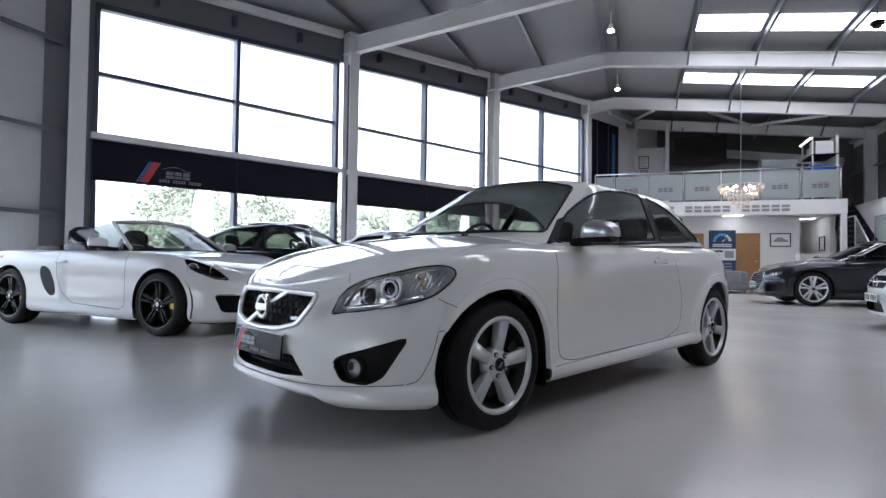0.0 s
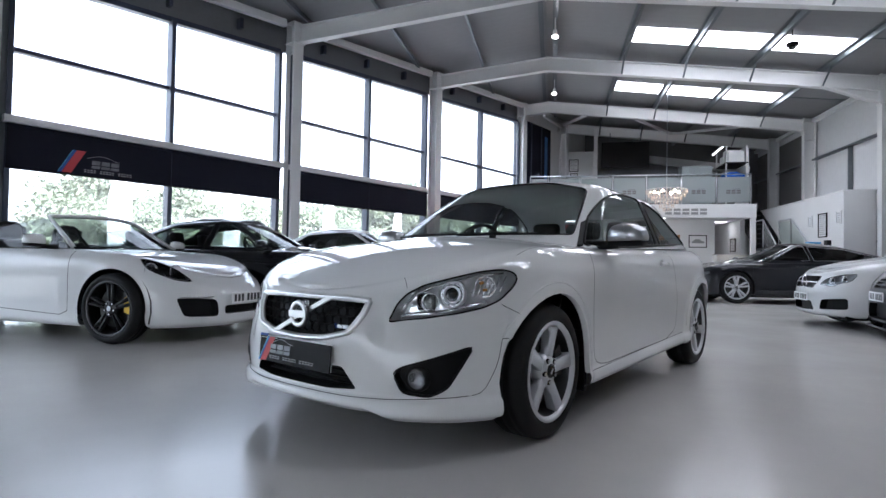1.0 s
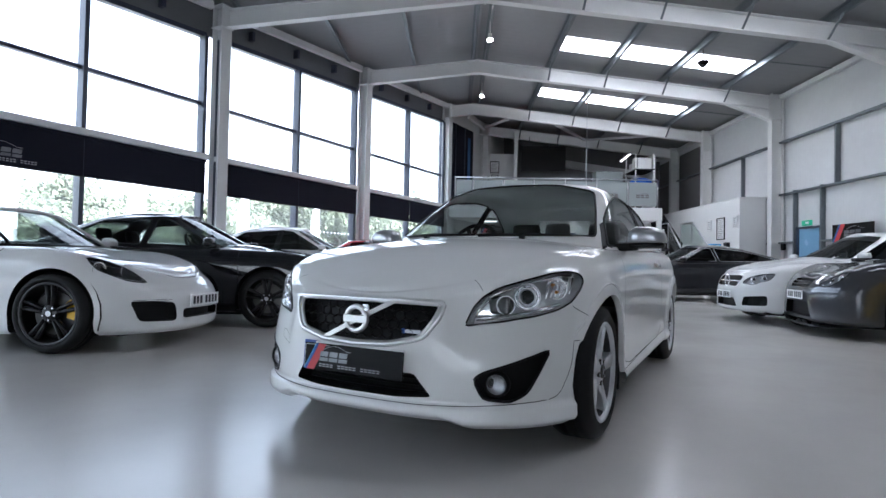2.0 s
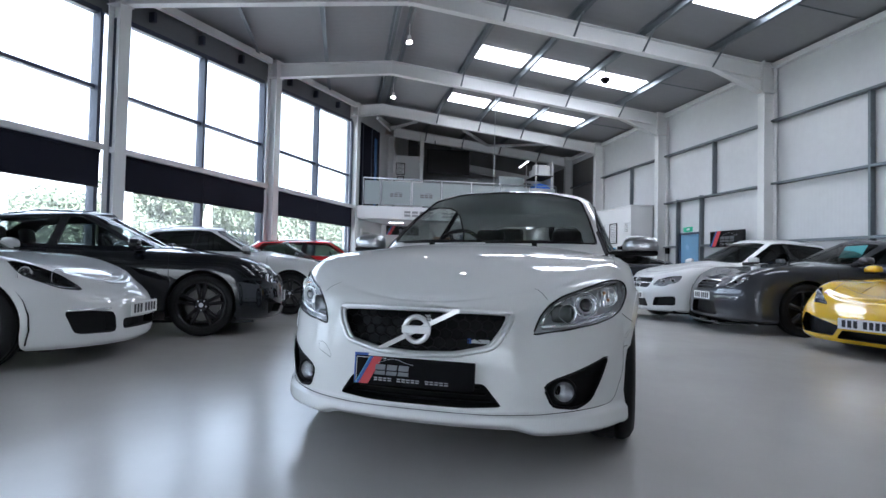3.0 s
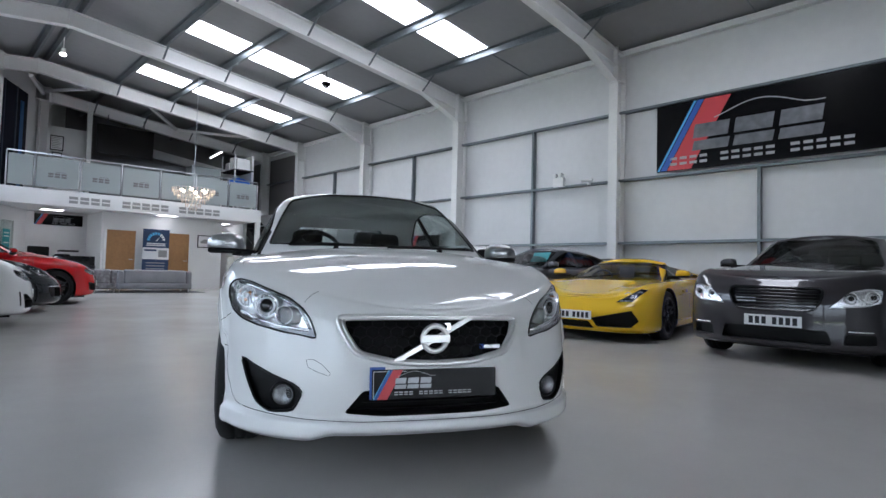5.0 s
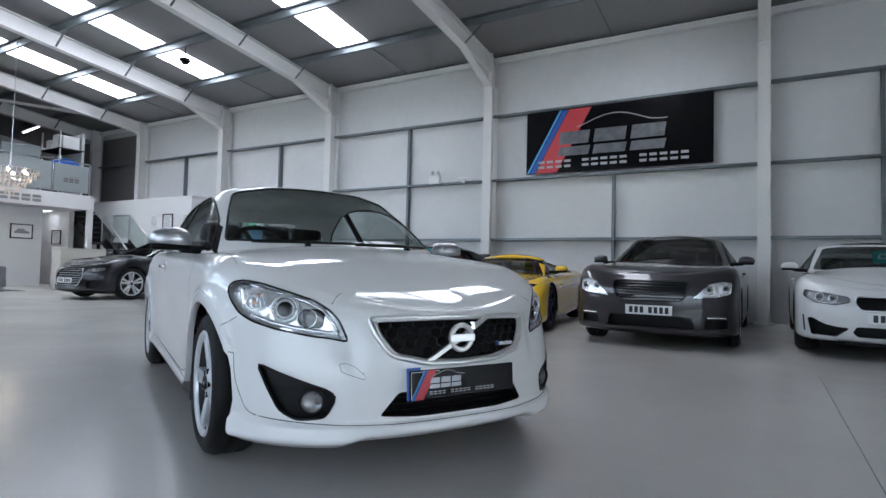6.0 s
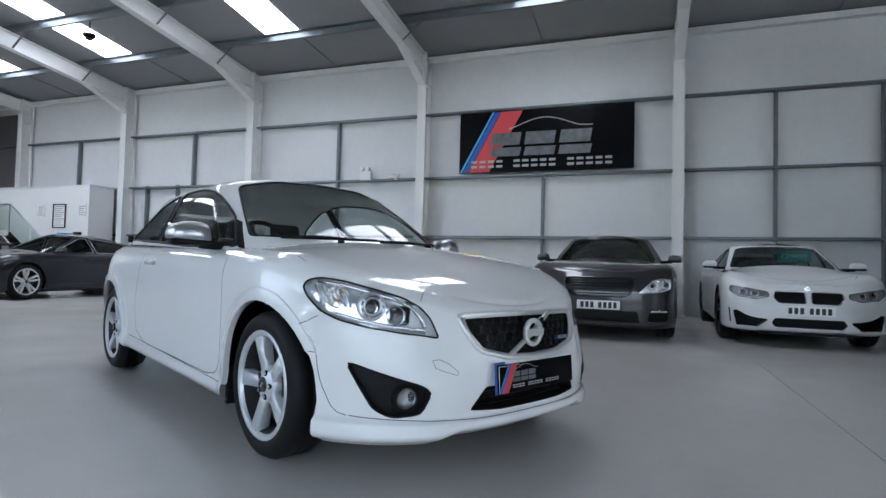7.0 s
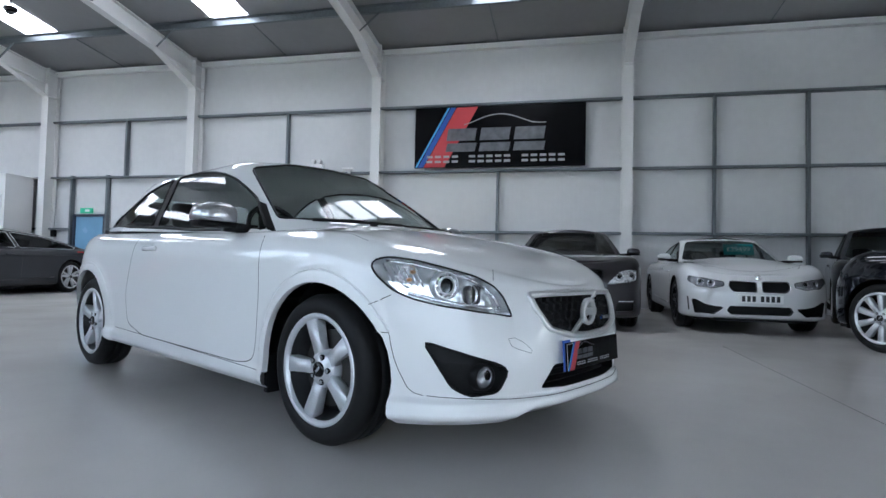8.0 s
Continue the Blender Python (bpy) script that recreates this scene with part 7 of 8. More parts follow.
def suv(name, label, at, heading, mat, wheel_mat, spokes):
    s = saloon(0.93, 2.65, 0.74, -3.6, 1.66, 0.35, clear=0.24, zn=0.88, z1=1.03, z2=1.06, zt=1.08, xw=-0.42, xt=-1.05, xb=-3.3, xc=-2.9, wt=0.62, belt=1.07, ef=2.8, af=0.55)
    s.update(paint=mat, wheel_mat=wheel_mat, spokes=spokes, spoke_w=0.032, mirror_mat=mat,
             front=[("main_grille", chamfer([(-0.40, 0.62), (0.40, 0.62), (0.42, 0.80), (-0.42, 0.80)], 0.03, 2), 0.05, BLACK),
                    ("lamp", chamfer([(0.52, 0.70), (0.76, 0.70), (0.84, 0.78), (0.82, 0.88), (0.58, 0.84)], 0.03, 2), 0.06),
                    ("lower_intake", chamfer([(-0.45, 0.30), (0.45, 0.30), (0.42, 0.42), (-0.42, 0.42)], 0.03, 2), 0.07, BLACK)], plate=(0.75, 0.52, 0))
    return build_car(name, label, at, heading, s)


suv("suv_car", "black sport utility car with silver ten-spoke alloys", (2.66, -1.16), 26, BLACKPAINT, ALLOY, 10)
suv("suv_car", "dark grey sport utility car by the cladding wall", (5.75, -2.35), 160, GREYPAINT, ALLOY, 5)
# round bonnet badge, bonnet creases and dark lower lip of the white coupe
part("badge", lathe([(0.0, 0.006), (0.030, 0.005), (0.038, 0.0)], 20), CHROME, MPOWER, m=pose(0.775, 0, 0.715, 0, 0, -90))
part("front_lip", bm_box(0.35, 0.845, -0.52, 0.52, 0.165, 0.195, 0.008), BLACK, MPOWER)
# ---- signs ----
def face_west(x, y, z):
    """A board on the long wall that looks into the hall."""
    return pose(x, y, z, 0, 0, 180)


sg = thing("wall_sign", "large black showroom sign with red and blue slash and silver blocks", "sign", m=face_west(8.10, 4.32, 3.76))
bd = part("board", bm_box(-0.03, 0.004, -1.925, 1.925, -0.70, 0.70, 0.004), BOARD, sg)
mark(bd, 3.85, 1.40, (0.19, 0.79), (0.075, 0.90), (0.26, 0.64), (0.08, 0.20), (0.30, 0.78))
sg = thing("wall_sign", "small black sign with red slash leaning on the wall rail", "sign", m=face_west(8.10, 13.55, 1.735))
bd = part("board", bm_box(-0.02, 0.004, -0.68, 0.68, -0.215, 0.215, 0.003), BOARD, sg)
mark(bd, 1.36, 0.43, (0.30, 0.72), (0.30, 0.85))
sg = thing("wall_sign", "small black sign with red slash on the office wall", "sign", m=pose(0.48, 23.96, 2.30, 0, 0, -90))
bd = part("board", bm_box(-0.02, 0.004, -0.70, 0.70, -0.19, 0.19, 0.003), BOARD, sg)
mark(bd, 1.40, 0.38, (0.38, 0.75), (0.36, 0.85))
# mark on the first blind
bl = thing("blind_print", "printed showroom mark on the roller blind", "print", m=WIN @ pose(-3.86, GZ - 0.169, 2.42, 0, 0, -90))
bd = part("backing", bm_box(-0.002, 0.002, -0.62, 0.62, -0.2, 0.2), BLIND, bl)
mark(bd, 1.20, 0.40, (0.42, 0.80), (0.33, 0.98), o=0.0025)
# raised grey blocks on the gallery fascia
fs = thing("fascia_lettering", "row of grey raised blocks on the white fascia", "sign", m=pose(0, GY - 0.004, 2.74))
LETTER = material("letter_grey", (0.30, 0.30, 0.30), 0.4, metal=0.3)
q = 4.62 / 16
for i in range(16):
    if i in (4, 10):
        continue
    x = 0.22 + i * q
    part("block", bm_box(x, x + q * 0.78, -0.02, 0.0, -0.105, -0.02, 0.004), LETTER, fs)
    part("block", bm_box(x, x + q * 0.78, -0.02, 0.0, 0.02, 0.105, 0.004), LETTER, fs)
# dark marks on the balustrade panes
for i, x in enumerate((-0.09, 1.05, 2.2, 3.36, 4.52, 5.65)):
    t = thing("glass_print", "dark printed mark on the frosted pane", "print", "balustrade prints", m=pose(x, GY + 0.036, 3.43))
    for j in range(3):
        part("block", bm_box(-0.24 + j * 0.165, -0.11 + j * 0.165, -0.002, 0.002, -0.065, -0.012), DARKWALL, t)
        part("block", bm_box(-0.24 + j * 0.165, -0.11 + j * 0.165, -0.002, 0.002, 0.008, 0.065), DARKWALL, t)
    part("swept_line", bm_box(-0.05, 0.2, -0.002, 0.002, 0.095, 0.108), DARKWALL, t)

# ---- lamps ----
for y in (18.53, 13.91, 9.3, 4.7, 0.1, -4.5):
    t = thing("spot_lamp", "small white spot lamp hanging from the roof", "lamp", "roof spot lamps", m=pose(-0.49, y, 6.37))
    bm = bmesh.new()
    cyl(bm, (0, 0, 0.02), (0, 0, 0.16), 0.06, 16, 0.045)
    part("housing", bm, STEEL, t, smooth=False)
    bm = bmesh.new()
    cyl(bm, (0, 0, 0.16), (0, 0, 0.47), 0.012, 8)
    part("stem", bm, STEEL, t)
    bm = bmesh.new()
    bmesh.ops.create_uvsphere(bm, u_segments=16, v_segments=8, radius=0.075, matrix=Matrix.Diagonal((1, 1, 0.5, 1)))
    part("bulb", bm, BULB, t, smooth=True)
t = thing("dome_camera", "small black dome camera hanging from a purlin", "camera", m=pose(4.84, 14.12, 5.88))
bm = bmesh.new()
bmesh.ops.create_uvsphere(bm, u_segments=16, v_segments=10, radius=0.085, matrix=Matrix.Diagonal((1, 1, 0.7, 1)))
part("dome", bm, GLOSSBLACK, t, smooth=True)
bm = bmesh.new()
cyl(bm, (0, 0, 0.03), (0, 0, 0.09), 0.13, 18)
part("collar", bm, BLACK, t)
bm = bmesh.new()
cyl(bm, (0, 0, 0.09), (0.0, 0, roof_z(4.84) - 5.88 - 0.005), 0.012, 8)
part("stem", bm, BLACK, t)
t = thing("strip_light", "lit fluorescent strip over the gallery", "lamp", m=look((6.40, 25.6, 5.77), (6.27, 26.07, 5.64)) @ pose(0, 0, 0, 0, 90, 0) @ pose(0, 0, 0, -90, 0, 0))
part("batten", bm_box(-0.42, 0.42, -0.05, 0.05, 0.02, 0.06), STEEL, t)
part("tube", bm_box(-0.4, 0.4, -0.03, 0.03, -0.02, 0.019, 0.01), TUBE, t)
part("hanger", bm_box(-0.01, 0.01, -0.01, 0.01, 0.06, 0.5), GALV, t)
for x, y in ((0.1, 22.9), (5.75, 23.2), (3.2, 21.4)):
    t = thing("ceiling_panel_light", "flat white lit panel under the gallery", "lamp", "panel lights", m=pose(x, y, 2.555))
    part("frame", bm_box(-0.32, 0.32, -0.32, 0.32, -0.012, 0.003), STEEL, t)
    part("diffuser", bm_box(-0.29, 0.29, -0.29, 0.29, -0.016, -0.0125), TUBE, t)
# chandelier
t = thing("chandelier", "tiered crystal chandelier on a long steel rod", "chandelier", m=pose(2.97, 18.4, 3.18))
CRYSTAL = material("crystal_drops", (0.72, 0.62, 0.54), 0.15, metal=0.0, coat=0.5)
WARM = glow("warm_bulb", (1.0, 0.78, 0.5), 10)
bm = bmesh.new()
cyl(bm, (0, 0, 0.03), (0, 0, roof_z(2.97) - 3.19), 0.011, 8)
part("rod", bm, SATIN, t)
for k, (rr, z) in enumerate(((0.60, 0.0), (0.54, -0.10), (0.44, -0.20), (0.33, -0.32), (0.21, -0.44), (0.10, -0.55))):
    ring = tube([(rr * math.cos(a * math.pi / 16), rr * math.sin(a * math.pi / 16), z) for a in range(32)], 0.01, True)
    tier = part("tier", ring, SATIN, t)
    bm = bmesh.new()
    n = max(6, int(rr * 60))
    for i in range(n):
        a = i * 2 * math.pi / n
        x, y = rr * math.cos(a), rr * math.sin(a)
        cyl(bm, (x, y, z - 0.01), (x, y, z - 0.13), 0.016, 5, 0.006)
    tagged(part("crystal_fringe", bm, CRYSTAL, tier), kind="stuff")
for i in range(6):
    a = i * math.pi / 3
    bm = bmesh.new()
    bmesh.ops.create_uvsphere(bm, u_segments=10, v_segments=6, radius=0.035, matrix=Matrix.Translation((0.35 * math.cos(a), 0.35 * math.sin(a), -0.06)))
    part("bulb", bm, WARM, t)
# emergency light and bullet camera on the wall rail
t = thing("emergency_light", "white twin-spot emergency light on the wall rail", "lamp", m=face_west(8.06, 8.66, 3.10))
part("box", bm_box(-0.05, 0.05, -0.15, 0.15, -0.12, 0.10, 0.01), PLASTER, t)
for y in (-0.08, 0.08):
    bm = bmesh.new()
    cyl(bm, (0.0, y, 0.16), (0.09, y, 0.15), 0.05, 14)
    part("spot", bm, PLASTER, t)
    part("bracket", bm_box(-0.01, 0.01, y - 0.015, y + 0.015, 0.09, 0.15), PLASTER, t)
t = thing("bullet_camera", "white bullet camera on the wall rail", "camera", m=face_west(8.05, 7.98, 3.06))
bm = bmesh.new()
cyl(bm, (0.0, 0.24, 0), (0.05, -0.02, 0), 0.035, 12)
part("housing", bm, PLASTER, t)
part("foot", bm_box(-0.06, 0.0, 0.1, 0.16, -0.09, 0.0), PLASTER, t)

# ---- doors, pictures, office ----
def wood_door(n, x0, x1, y):
    d = thing("door_%d" % n, "plain oak veneer door in a white frame", "door", "oak doors", "structure", pose(x0, y, 0))
    w = x1 - x0
    part("leaf", bm_box(0.03, w - 0.03, -0.03, -0.001, 0.01, 1.97), OAK, d)
    for a, b in ((-0.05, 0.03), (w - 0.03, w + 0.05)):
        part("jamb", bm_box(a, b, -0.05, -0.001, 0, 2.05), PLASTER, d)
    part("head", bm_box(0.03, w - 0.03, -0.05, -0.001, 1.97, 2.05), PLASTER, d)
    bm = bmesh.new()
    cyl(bm, (w - 0.1, -0.03, 1.0), (w - 0.1, -0.08, 1.0), 0.012, 8)
    cyl(bm, (w - 0.1, -0.075, 1.0), (w - 0.22, -0.075, 1.0), 0.01, 8)
    part("handle", bm, SATIN, d)


wood_door(1, 1.45, 2.38, 21.9)
wood_door(2, 3.28, 4.14, 21.9)
t = thing("door_3", "brown oak door at the corridor end", "door", kind="structure", m=pose(5.62, 25.5, 0))
part("leaf", bm_box(0, 0.55, -0.03, -0.001, 0.01, 1.97), OAK, t)


def picture(m, w, h, label, inner, frame_mat=BLACK):
    t = thing("picture", label, "picture", "framed pictures", m=m)
    for a, b, c, d in ((-w / 2, w / 2, h / 2 - 0.03, h / 2), (-w / 2, w / 2, -h / 2, -h / 2 + 0.03), (-w / 2, -w / 2 + 0.03, -h / 2 + 0.03, h / 2 - 0.03), (w / 2 - 0.03, w / 2, -h / 2 + 0.03, h / 2 - 0.03)):
        part("frame", bm_box(a, b, -0.03, 0.0, c, d), frame_mat, t)
    pr = part("print", bm_box(-w / 2 + 0.03, w / 2 - 0.03, -0.012, 0.0, -h / 2 + 0.03, h / 2 - 0.03), WHITE, t)
    inner(pr, w, h)
    return t


def car_sketch(p, w, h):
    # a small grey car shape
    part("drawing", prism(bmesh.new(), [(-0.20, -0.07), (0.22, -0.07), (0.22, 0.0), (0.12, 0.02), (0.05, 0.08), (-0.09, 0.08), (-0.16, 0.01), (-0.20, 0.0)], -0.014, -0.0125), LETTER, p)


def text_lines(p, w, h):
    for i in range(int(h / 0.06) - 1):
        z = h / 2 - 0.07 - i * 0.06
        part("bar", bm_box(-w * 0.36, w * (0.36 - 0.1 * (i % 3)), -0.014, -0.0125, z - 0.012, z + 0.008), LETTER, p)


picture(pose(4.72, 21.895, 1.74), 0.62, 0.46, "black framed car drawing on the white wall", car_sketch)
picture(pose(0.36, 24.395, 5.03), 0.40, 0.52, "black framed certificate on the gallery wall", text_lines)
picture(pose(0.38, 24.395, 4.62), 0.3, 0.16, "small dark framed notice on the gallery wall", text_lines)
picture(pose(6.248, 23.0, 1.65, 0, 0, -90), 0.6, 0.5, "framed picture on the corridor wall", text_lines)
# roll-up banner before the doors
t = thing("rollup_banner", "dark blue pull-up banner with a dial and white panel", "banner", m=pose(2.88, 21.45, 0))
NAVYPRINT = material("navy_banner", (0.02, 0.045, 0.11), 0.5, grain=0.05, scale=60)
part("base", bm_box(-0.45, 0.45, -0.09, 0.09, 0, 0.09, 0.02), SATIN, t)
sh = part("sheet", bm_box(-0.42, 0.42, -0.003, 0.003, 0.09, 2.05), NAVYPRINT, t)
part("pole", bm_box(-0.015, 0.015, 0.01, 0.03, 0.09, 2.05), SATIN, t)
part("white_panel", bm_box(-0.42, 0.42, -0.006, -0.0035, 1.02, 1.42), WHITE, sh)
for i in range(9):
    a0, a1 = math.pi * (1 - i / 9) , math.pi * (1 - (i + 0.75) / 9)
    bm = bmesh.new()
    prism(bm, [(0.20 * math.cos(a0), 1.66 + 0.20 * math.sin(a0)), (0.29 * math.cos(a0), 1.66 + 0.29 * math.sin(a0)), (0.29 * math.cos(a1), 1.66 + 0.29 * math.sin(a1)), (0.20 * math.cos(a1), 1.66 + 0.20 * math.sin(a1))], -0.006, -0.0035)
    part("dial_mark", bm, WHITE if i > 5 else LIGHTBLUE, sh)
part("dial_needle", prism(bmesh.new(), [(-0.03, 1.64), (0.03, 1.66), (0.15, 1.82)], -0.006, -0.0035), WHITE, sh)
for z in (1.56, 1.5, 0.9, 0.8, 0.7, 0.55, 0.45, 0.35):
    part("bar", bm_box(-0.3, 0.3 - 0.1 * (z < 0.6), -0.006, -0.0035, z - 0.018, z + 0.018), WHITE if z > 1 else LETTER, sh)
part("picture_block", bm_box(0.08, 0.36, -0.008, -0.0062, 1.1, 1.34), LETTER, sh)
part("picture_block", bm_box(-0.36, 0.02, -0.008, -0.0062, 1.3, 1.36), NAVYPRINT, sh)
# office under the gallery: desk, printer, monitor, chair
t = thing("desk", "dark office desk with panelled front", "desk", m=pose(0.85, 22.9, 0))
part("top", bm_box(-0.75, 0.75, -0.4, 0.4, 0.72, 0.76, 0.005), BLACK, t)
part("front_panel", bm_box(-0.72, 0.72, -0.38, -0.35, 0.02, 0.72), GLOSSBLACK, t)
for x in (-0.7, 0.7):
    part("side_panel", bm_box(x - 0.02, x + 0.02, -0.34, 0.38, 0, 0.72), BLACK, t)
t = thing("counter_top_box", "black raised desk screen", "desk screen", m=pose(0.85, 22.62, 0.76))
part("panel", bm_box(-0.7, 0.7, -0.02, 0.02, 0, 0.30, 0.005), GLOSSBLACK, t)
t = thing("printer", "white and black desktop printer", "printer", m=pose(0.75, 23.7, 0.9))
part("body", bm_box(-0.3, 0.3, -0.22, 0.22, 0.0, 0.3, 0.02), PLASTER, t)
part("scanner_lid", bm_box(-0.28, 0.28, -0.2, 0.2, 0.3, 0.36, 0.015), BLACK, t)
part("paper_tray", bm_box(-0.2, 0.2, -0.32, -0.2, 0.02, 0.06), BLACK, t)
t = thing("side_cabinet", "low white office cabinet under the printer", "cabinet", m=pose(0.5, 23.7, 0))
part("body", bm_box(-0.8, 0.8, -0.26, 0.26, 0, 0.895, 0.005), PLASTER, t)
for x in (-0.4, 0.4):
    dr = part("door", bm_box(x - 0.38, x + 0.38, -0.278, -0.262, 0.03, 0.87), PLASTER, t)
    part("handle", bm_box(x - 0.02, x + 0.02, -0.295, -0.278, 0.6, 0.75), SATIN, dr)
t = thing("monitor", "black office monitor on a stand", "monitor", m=pose(-0.1, 23.65, 0.895))
part("screen", bm_box(-0.3, 0.3, -0.02, 0.02, 0.12, 0.46, 0.006), BLACK, t)
part("stand", bm_box(-0.02, 0.02, -0.02, 0.02, 0.0, 0.13), BLACK, t)
part("foot", bm_box(-0.14, 0.14, -0.08, 0.08, 0.0, 0.015), BLACK, t)
t = thing("office_chair", "black office chair at the desk", "chair", m=pose(0.55, 23.25, 0))
part("seat", bm_box(-0.24, 0.24, -0.24, 0.24, 0.44, 0.52, 0.03), BLACK, t)
part("backrest", bm_box(-0.22, 0.22, 0.18, 0.25, 0.56, 1.12, 0.03), BLACK, t)
bm = bmesh.new()
cyl(bm, (0, 0, 0.07), (0, 0, 0.45), 0.03, 10)
part("column", bm, SATIN, t)
for i in range(5):
    a = i * 2 * math.pi / 5
    bm = bmesh.new()
    beam(bm, (0, 0, 0.08), (0.28 * math.cos(a), 0.28 * math.sin(a), 0.05), 0.04, 0.03)
    cyl(bm, (0.28 * math.cos(a), 0.28 * math.sin(a) - 0.015, 0.025), (0.28 * math.cos(a), 0.28 * math.sin(a) + 0.015, 0.025), 0.025, 10)
    part("leg", bm, BLACK, t)
# glass entrance door by the column with a teal poster
t = thing("door_4", "white framed glass entrance door", "door", kind="structure", m=WIN @ pose(11.3, 0.12, 0))
for a, b in ((0.0, 0.08), (0.95, 1.03)):
    part("stile", bm_box(a, b, -0.03, 0.03, 0, 2.2), PLASTER, t)
part("rail", bm_box(0.08, 0.95, -0.03, 0.03, 2.1, 2.2), PLASTER, t)
part("rail", bm_box(0.08, 0.95, -0.03, 0.03, 0.0, 0.2), PLASTER, t)
p = part("pane", bm_box(0.08, 0.95, -0.006, 0.006, 0.2, 2.1), CLEAR, t)
p.visible_shadow = False
t = thing("poster", "teal poster on the entrance glass", "poster", m=WIN @ pose(11.8, 0.10, 1.5))
sh = part("sheet", bm_box(-0.22, 0.22, -0.004, 0.0, -0.32, 0.32), TEAL, t)
for z in (0.2, 0.1, -0.1):
    part("bar", bm_box(-0.16, 0.16, -0.006, -0.0045, z - 0.02, z + 0.02), WHITE, sh)

# ---- sofas ----
VELVET = material("grey_velvet", (0.24, 0.24, 0.26), 0.75, grain=0.12, scale=60, stain=0.15, stain_scale=3)
PATTERN = material("patterned_velvet", (0.26, 0.25, 0.26), 0.7, grain=0.4, scale=14, stain=0.35, stain_scale=8)


def sofa(name, label, at, w, mat, heading=0):
    t = thing(name, label, "sofa", m=pose(at[0], at[1], 0, 0, 0, heading))
    part("base", bm_box(-w / 2, w / 2, -0.42, 0.42, 0.10, 0.28, 0.03), mat, t, smooth=True)
    n = max(1, round((w - 0.4) / 0.8))
    for i in range(n):
        a = -w / 2 + 0.18 + (w - 0.36) * i / n
        part("seat_cushion", bm_box(a + 0.005, a + (w - 0.36) / n - 0.005, -0.44, 0.2, 0.28, 0.44, 0.04), mat, t, smooth=True)
    for x in (-w / 2, w / 2 - 0.18):
        part("armrest", bm_box(x, x + 0.18, -0.43, 0.42, 0.20, 0.66, 0.06), mat, t, smooth=True)
    part("backrest", bm_box(-w / 2 + 0.18, w / 2 - 0.18, 0.20, 0.42, 0.26, 0.68, 0.05), mat, t, smooth=True)
    for x in (-w / 2 + 0.08, w / 2 - 0.08):
        for y in (-0.34, 0.34):
            bm = bmesh.new()
            cyl(bm, (x, y, 0.0), (x, y, 0.11), 0.018, 8, 0.028)
            part("leg", bm, SATIN, t)
    # deep buttons and pleats on the back of the sofa, which looks to the cars
    bm = bmesh.new()
    for i in range(int(w / 0.17)):
        for j in range(3):
            bmesh.ops.create_uvsphere(bm, u_segments=6, v_segments=4, radius=0.014, matrix=Matrix.Translation((-w / 2 + 0.1 + i * 0.17 + (0.085 if j % 2 else 0), 0.425, 0.32 + j * 0.13)))
    tagged(part("buttons", bm, mat, t), kind="stuff")
    return t


sofa("sofa", "grey quilted velvet sofa with its back to the cars", (2.25, 19.55), 2.1, VELVET, 180)
sofa("armchair", "patterned grey armchair beside the sofa", (0.85, 19.65), 0.78, PATTERN, 180)
t = thing("floor_rug", "thin dark rug under the sofas", "rug", m=pose(1.9, 19.6, 0.0))
part("pile", bm_box(-1.7, 1.7, -0.8, 0.8, 0.001, 0.008), CARPET, t)

# ---- gallery things ----
t = thing("television", "large black television hung over the gallery", "television", m=pose(2.40, 23.9, 5.36))
part("screen", bm_box(-0.94, 0.94, -0.04, 0.02, -0.52, 0.52, 0.01), BLACK, t)
part("bezel", bm_box(-0.96, 0.96, -0.035, 0.03, -0.54, -0.521), BLACK, t)
for x in (-0.6, 0.6):
    part("hanger", bm_box(x - 0.02, x + 0.02, 0.0, 0.04, 0.5, 0.9), GALV, t)
solid("gallery_column", bm_box(1.16, 1.30, 23.85, 23.99, 2.98, 6.5), STEEL, "white steel post on the gallery", "post", kind="structure")
for a, b in (((-0.85, 21.2, 6.36), (-0.14, 24.1, 6.62)), ((0.64, 21.2, 6.32), (-0.10, 24.1, 6.70)), ((2.45, 21.2, 6.12), (4.2, 24.1, 6.22)), ((5.9, 21.2, 5.75), (4.3, 24.1, 6.22))):
    bm = bmesh.new()
    beam(bm, a, b, 0.09, 0.09)
    solid("roof_brace", bm, STEEL, "white steel diagonal roof brace", "brace", "roof braces", "structure")
bm = bmesh.new()
beam(bm, (3.6, 26.45, 5.62), (7.9, 26.45, 5.05), 0.16, 0.34)
solid("gallery_beam", bm, STEEL, "white steel beam along the back wall over the gallery", "beam", kind="structure")
t = thing("storage_rack", "white storage rack stacked with boxes on the gallery", "shelf", m=pose(6.0, 22.3, 2.998))
for x in (-0.38, 0.3):
    for y in (-0.6, 0.6):
        part("upright", bm_box(x - 0.02, x + 0.02, y - 0.02, y + 0.02, 0, 2.2), STEEL, t)
for z in (1.0, 1.55):
    part("shelf", bm_box(-0.4, 0.34, -0.65, 0.65, z, z + 0.04), BLACK, t)
part("side_panel", bm_box(0.33, 0.36, -0.62, 0.62, 0, 2.2), PLASTER, t)
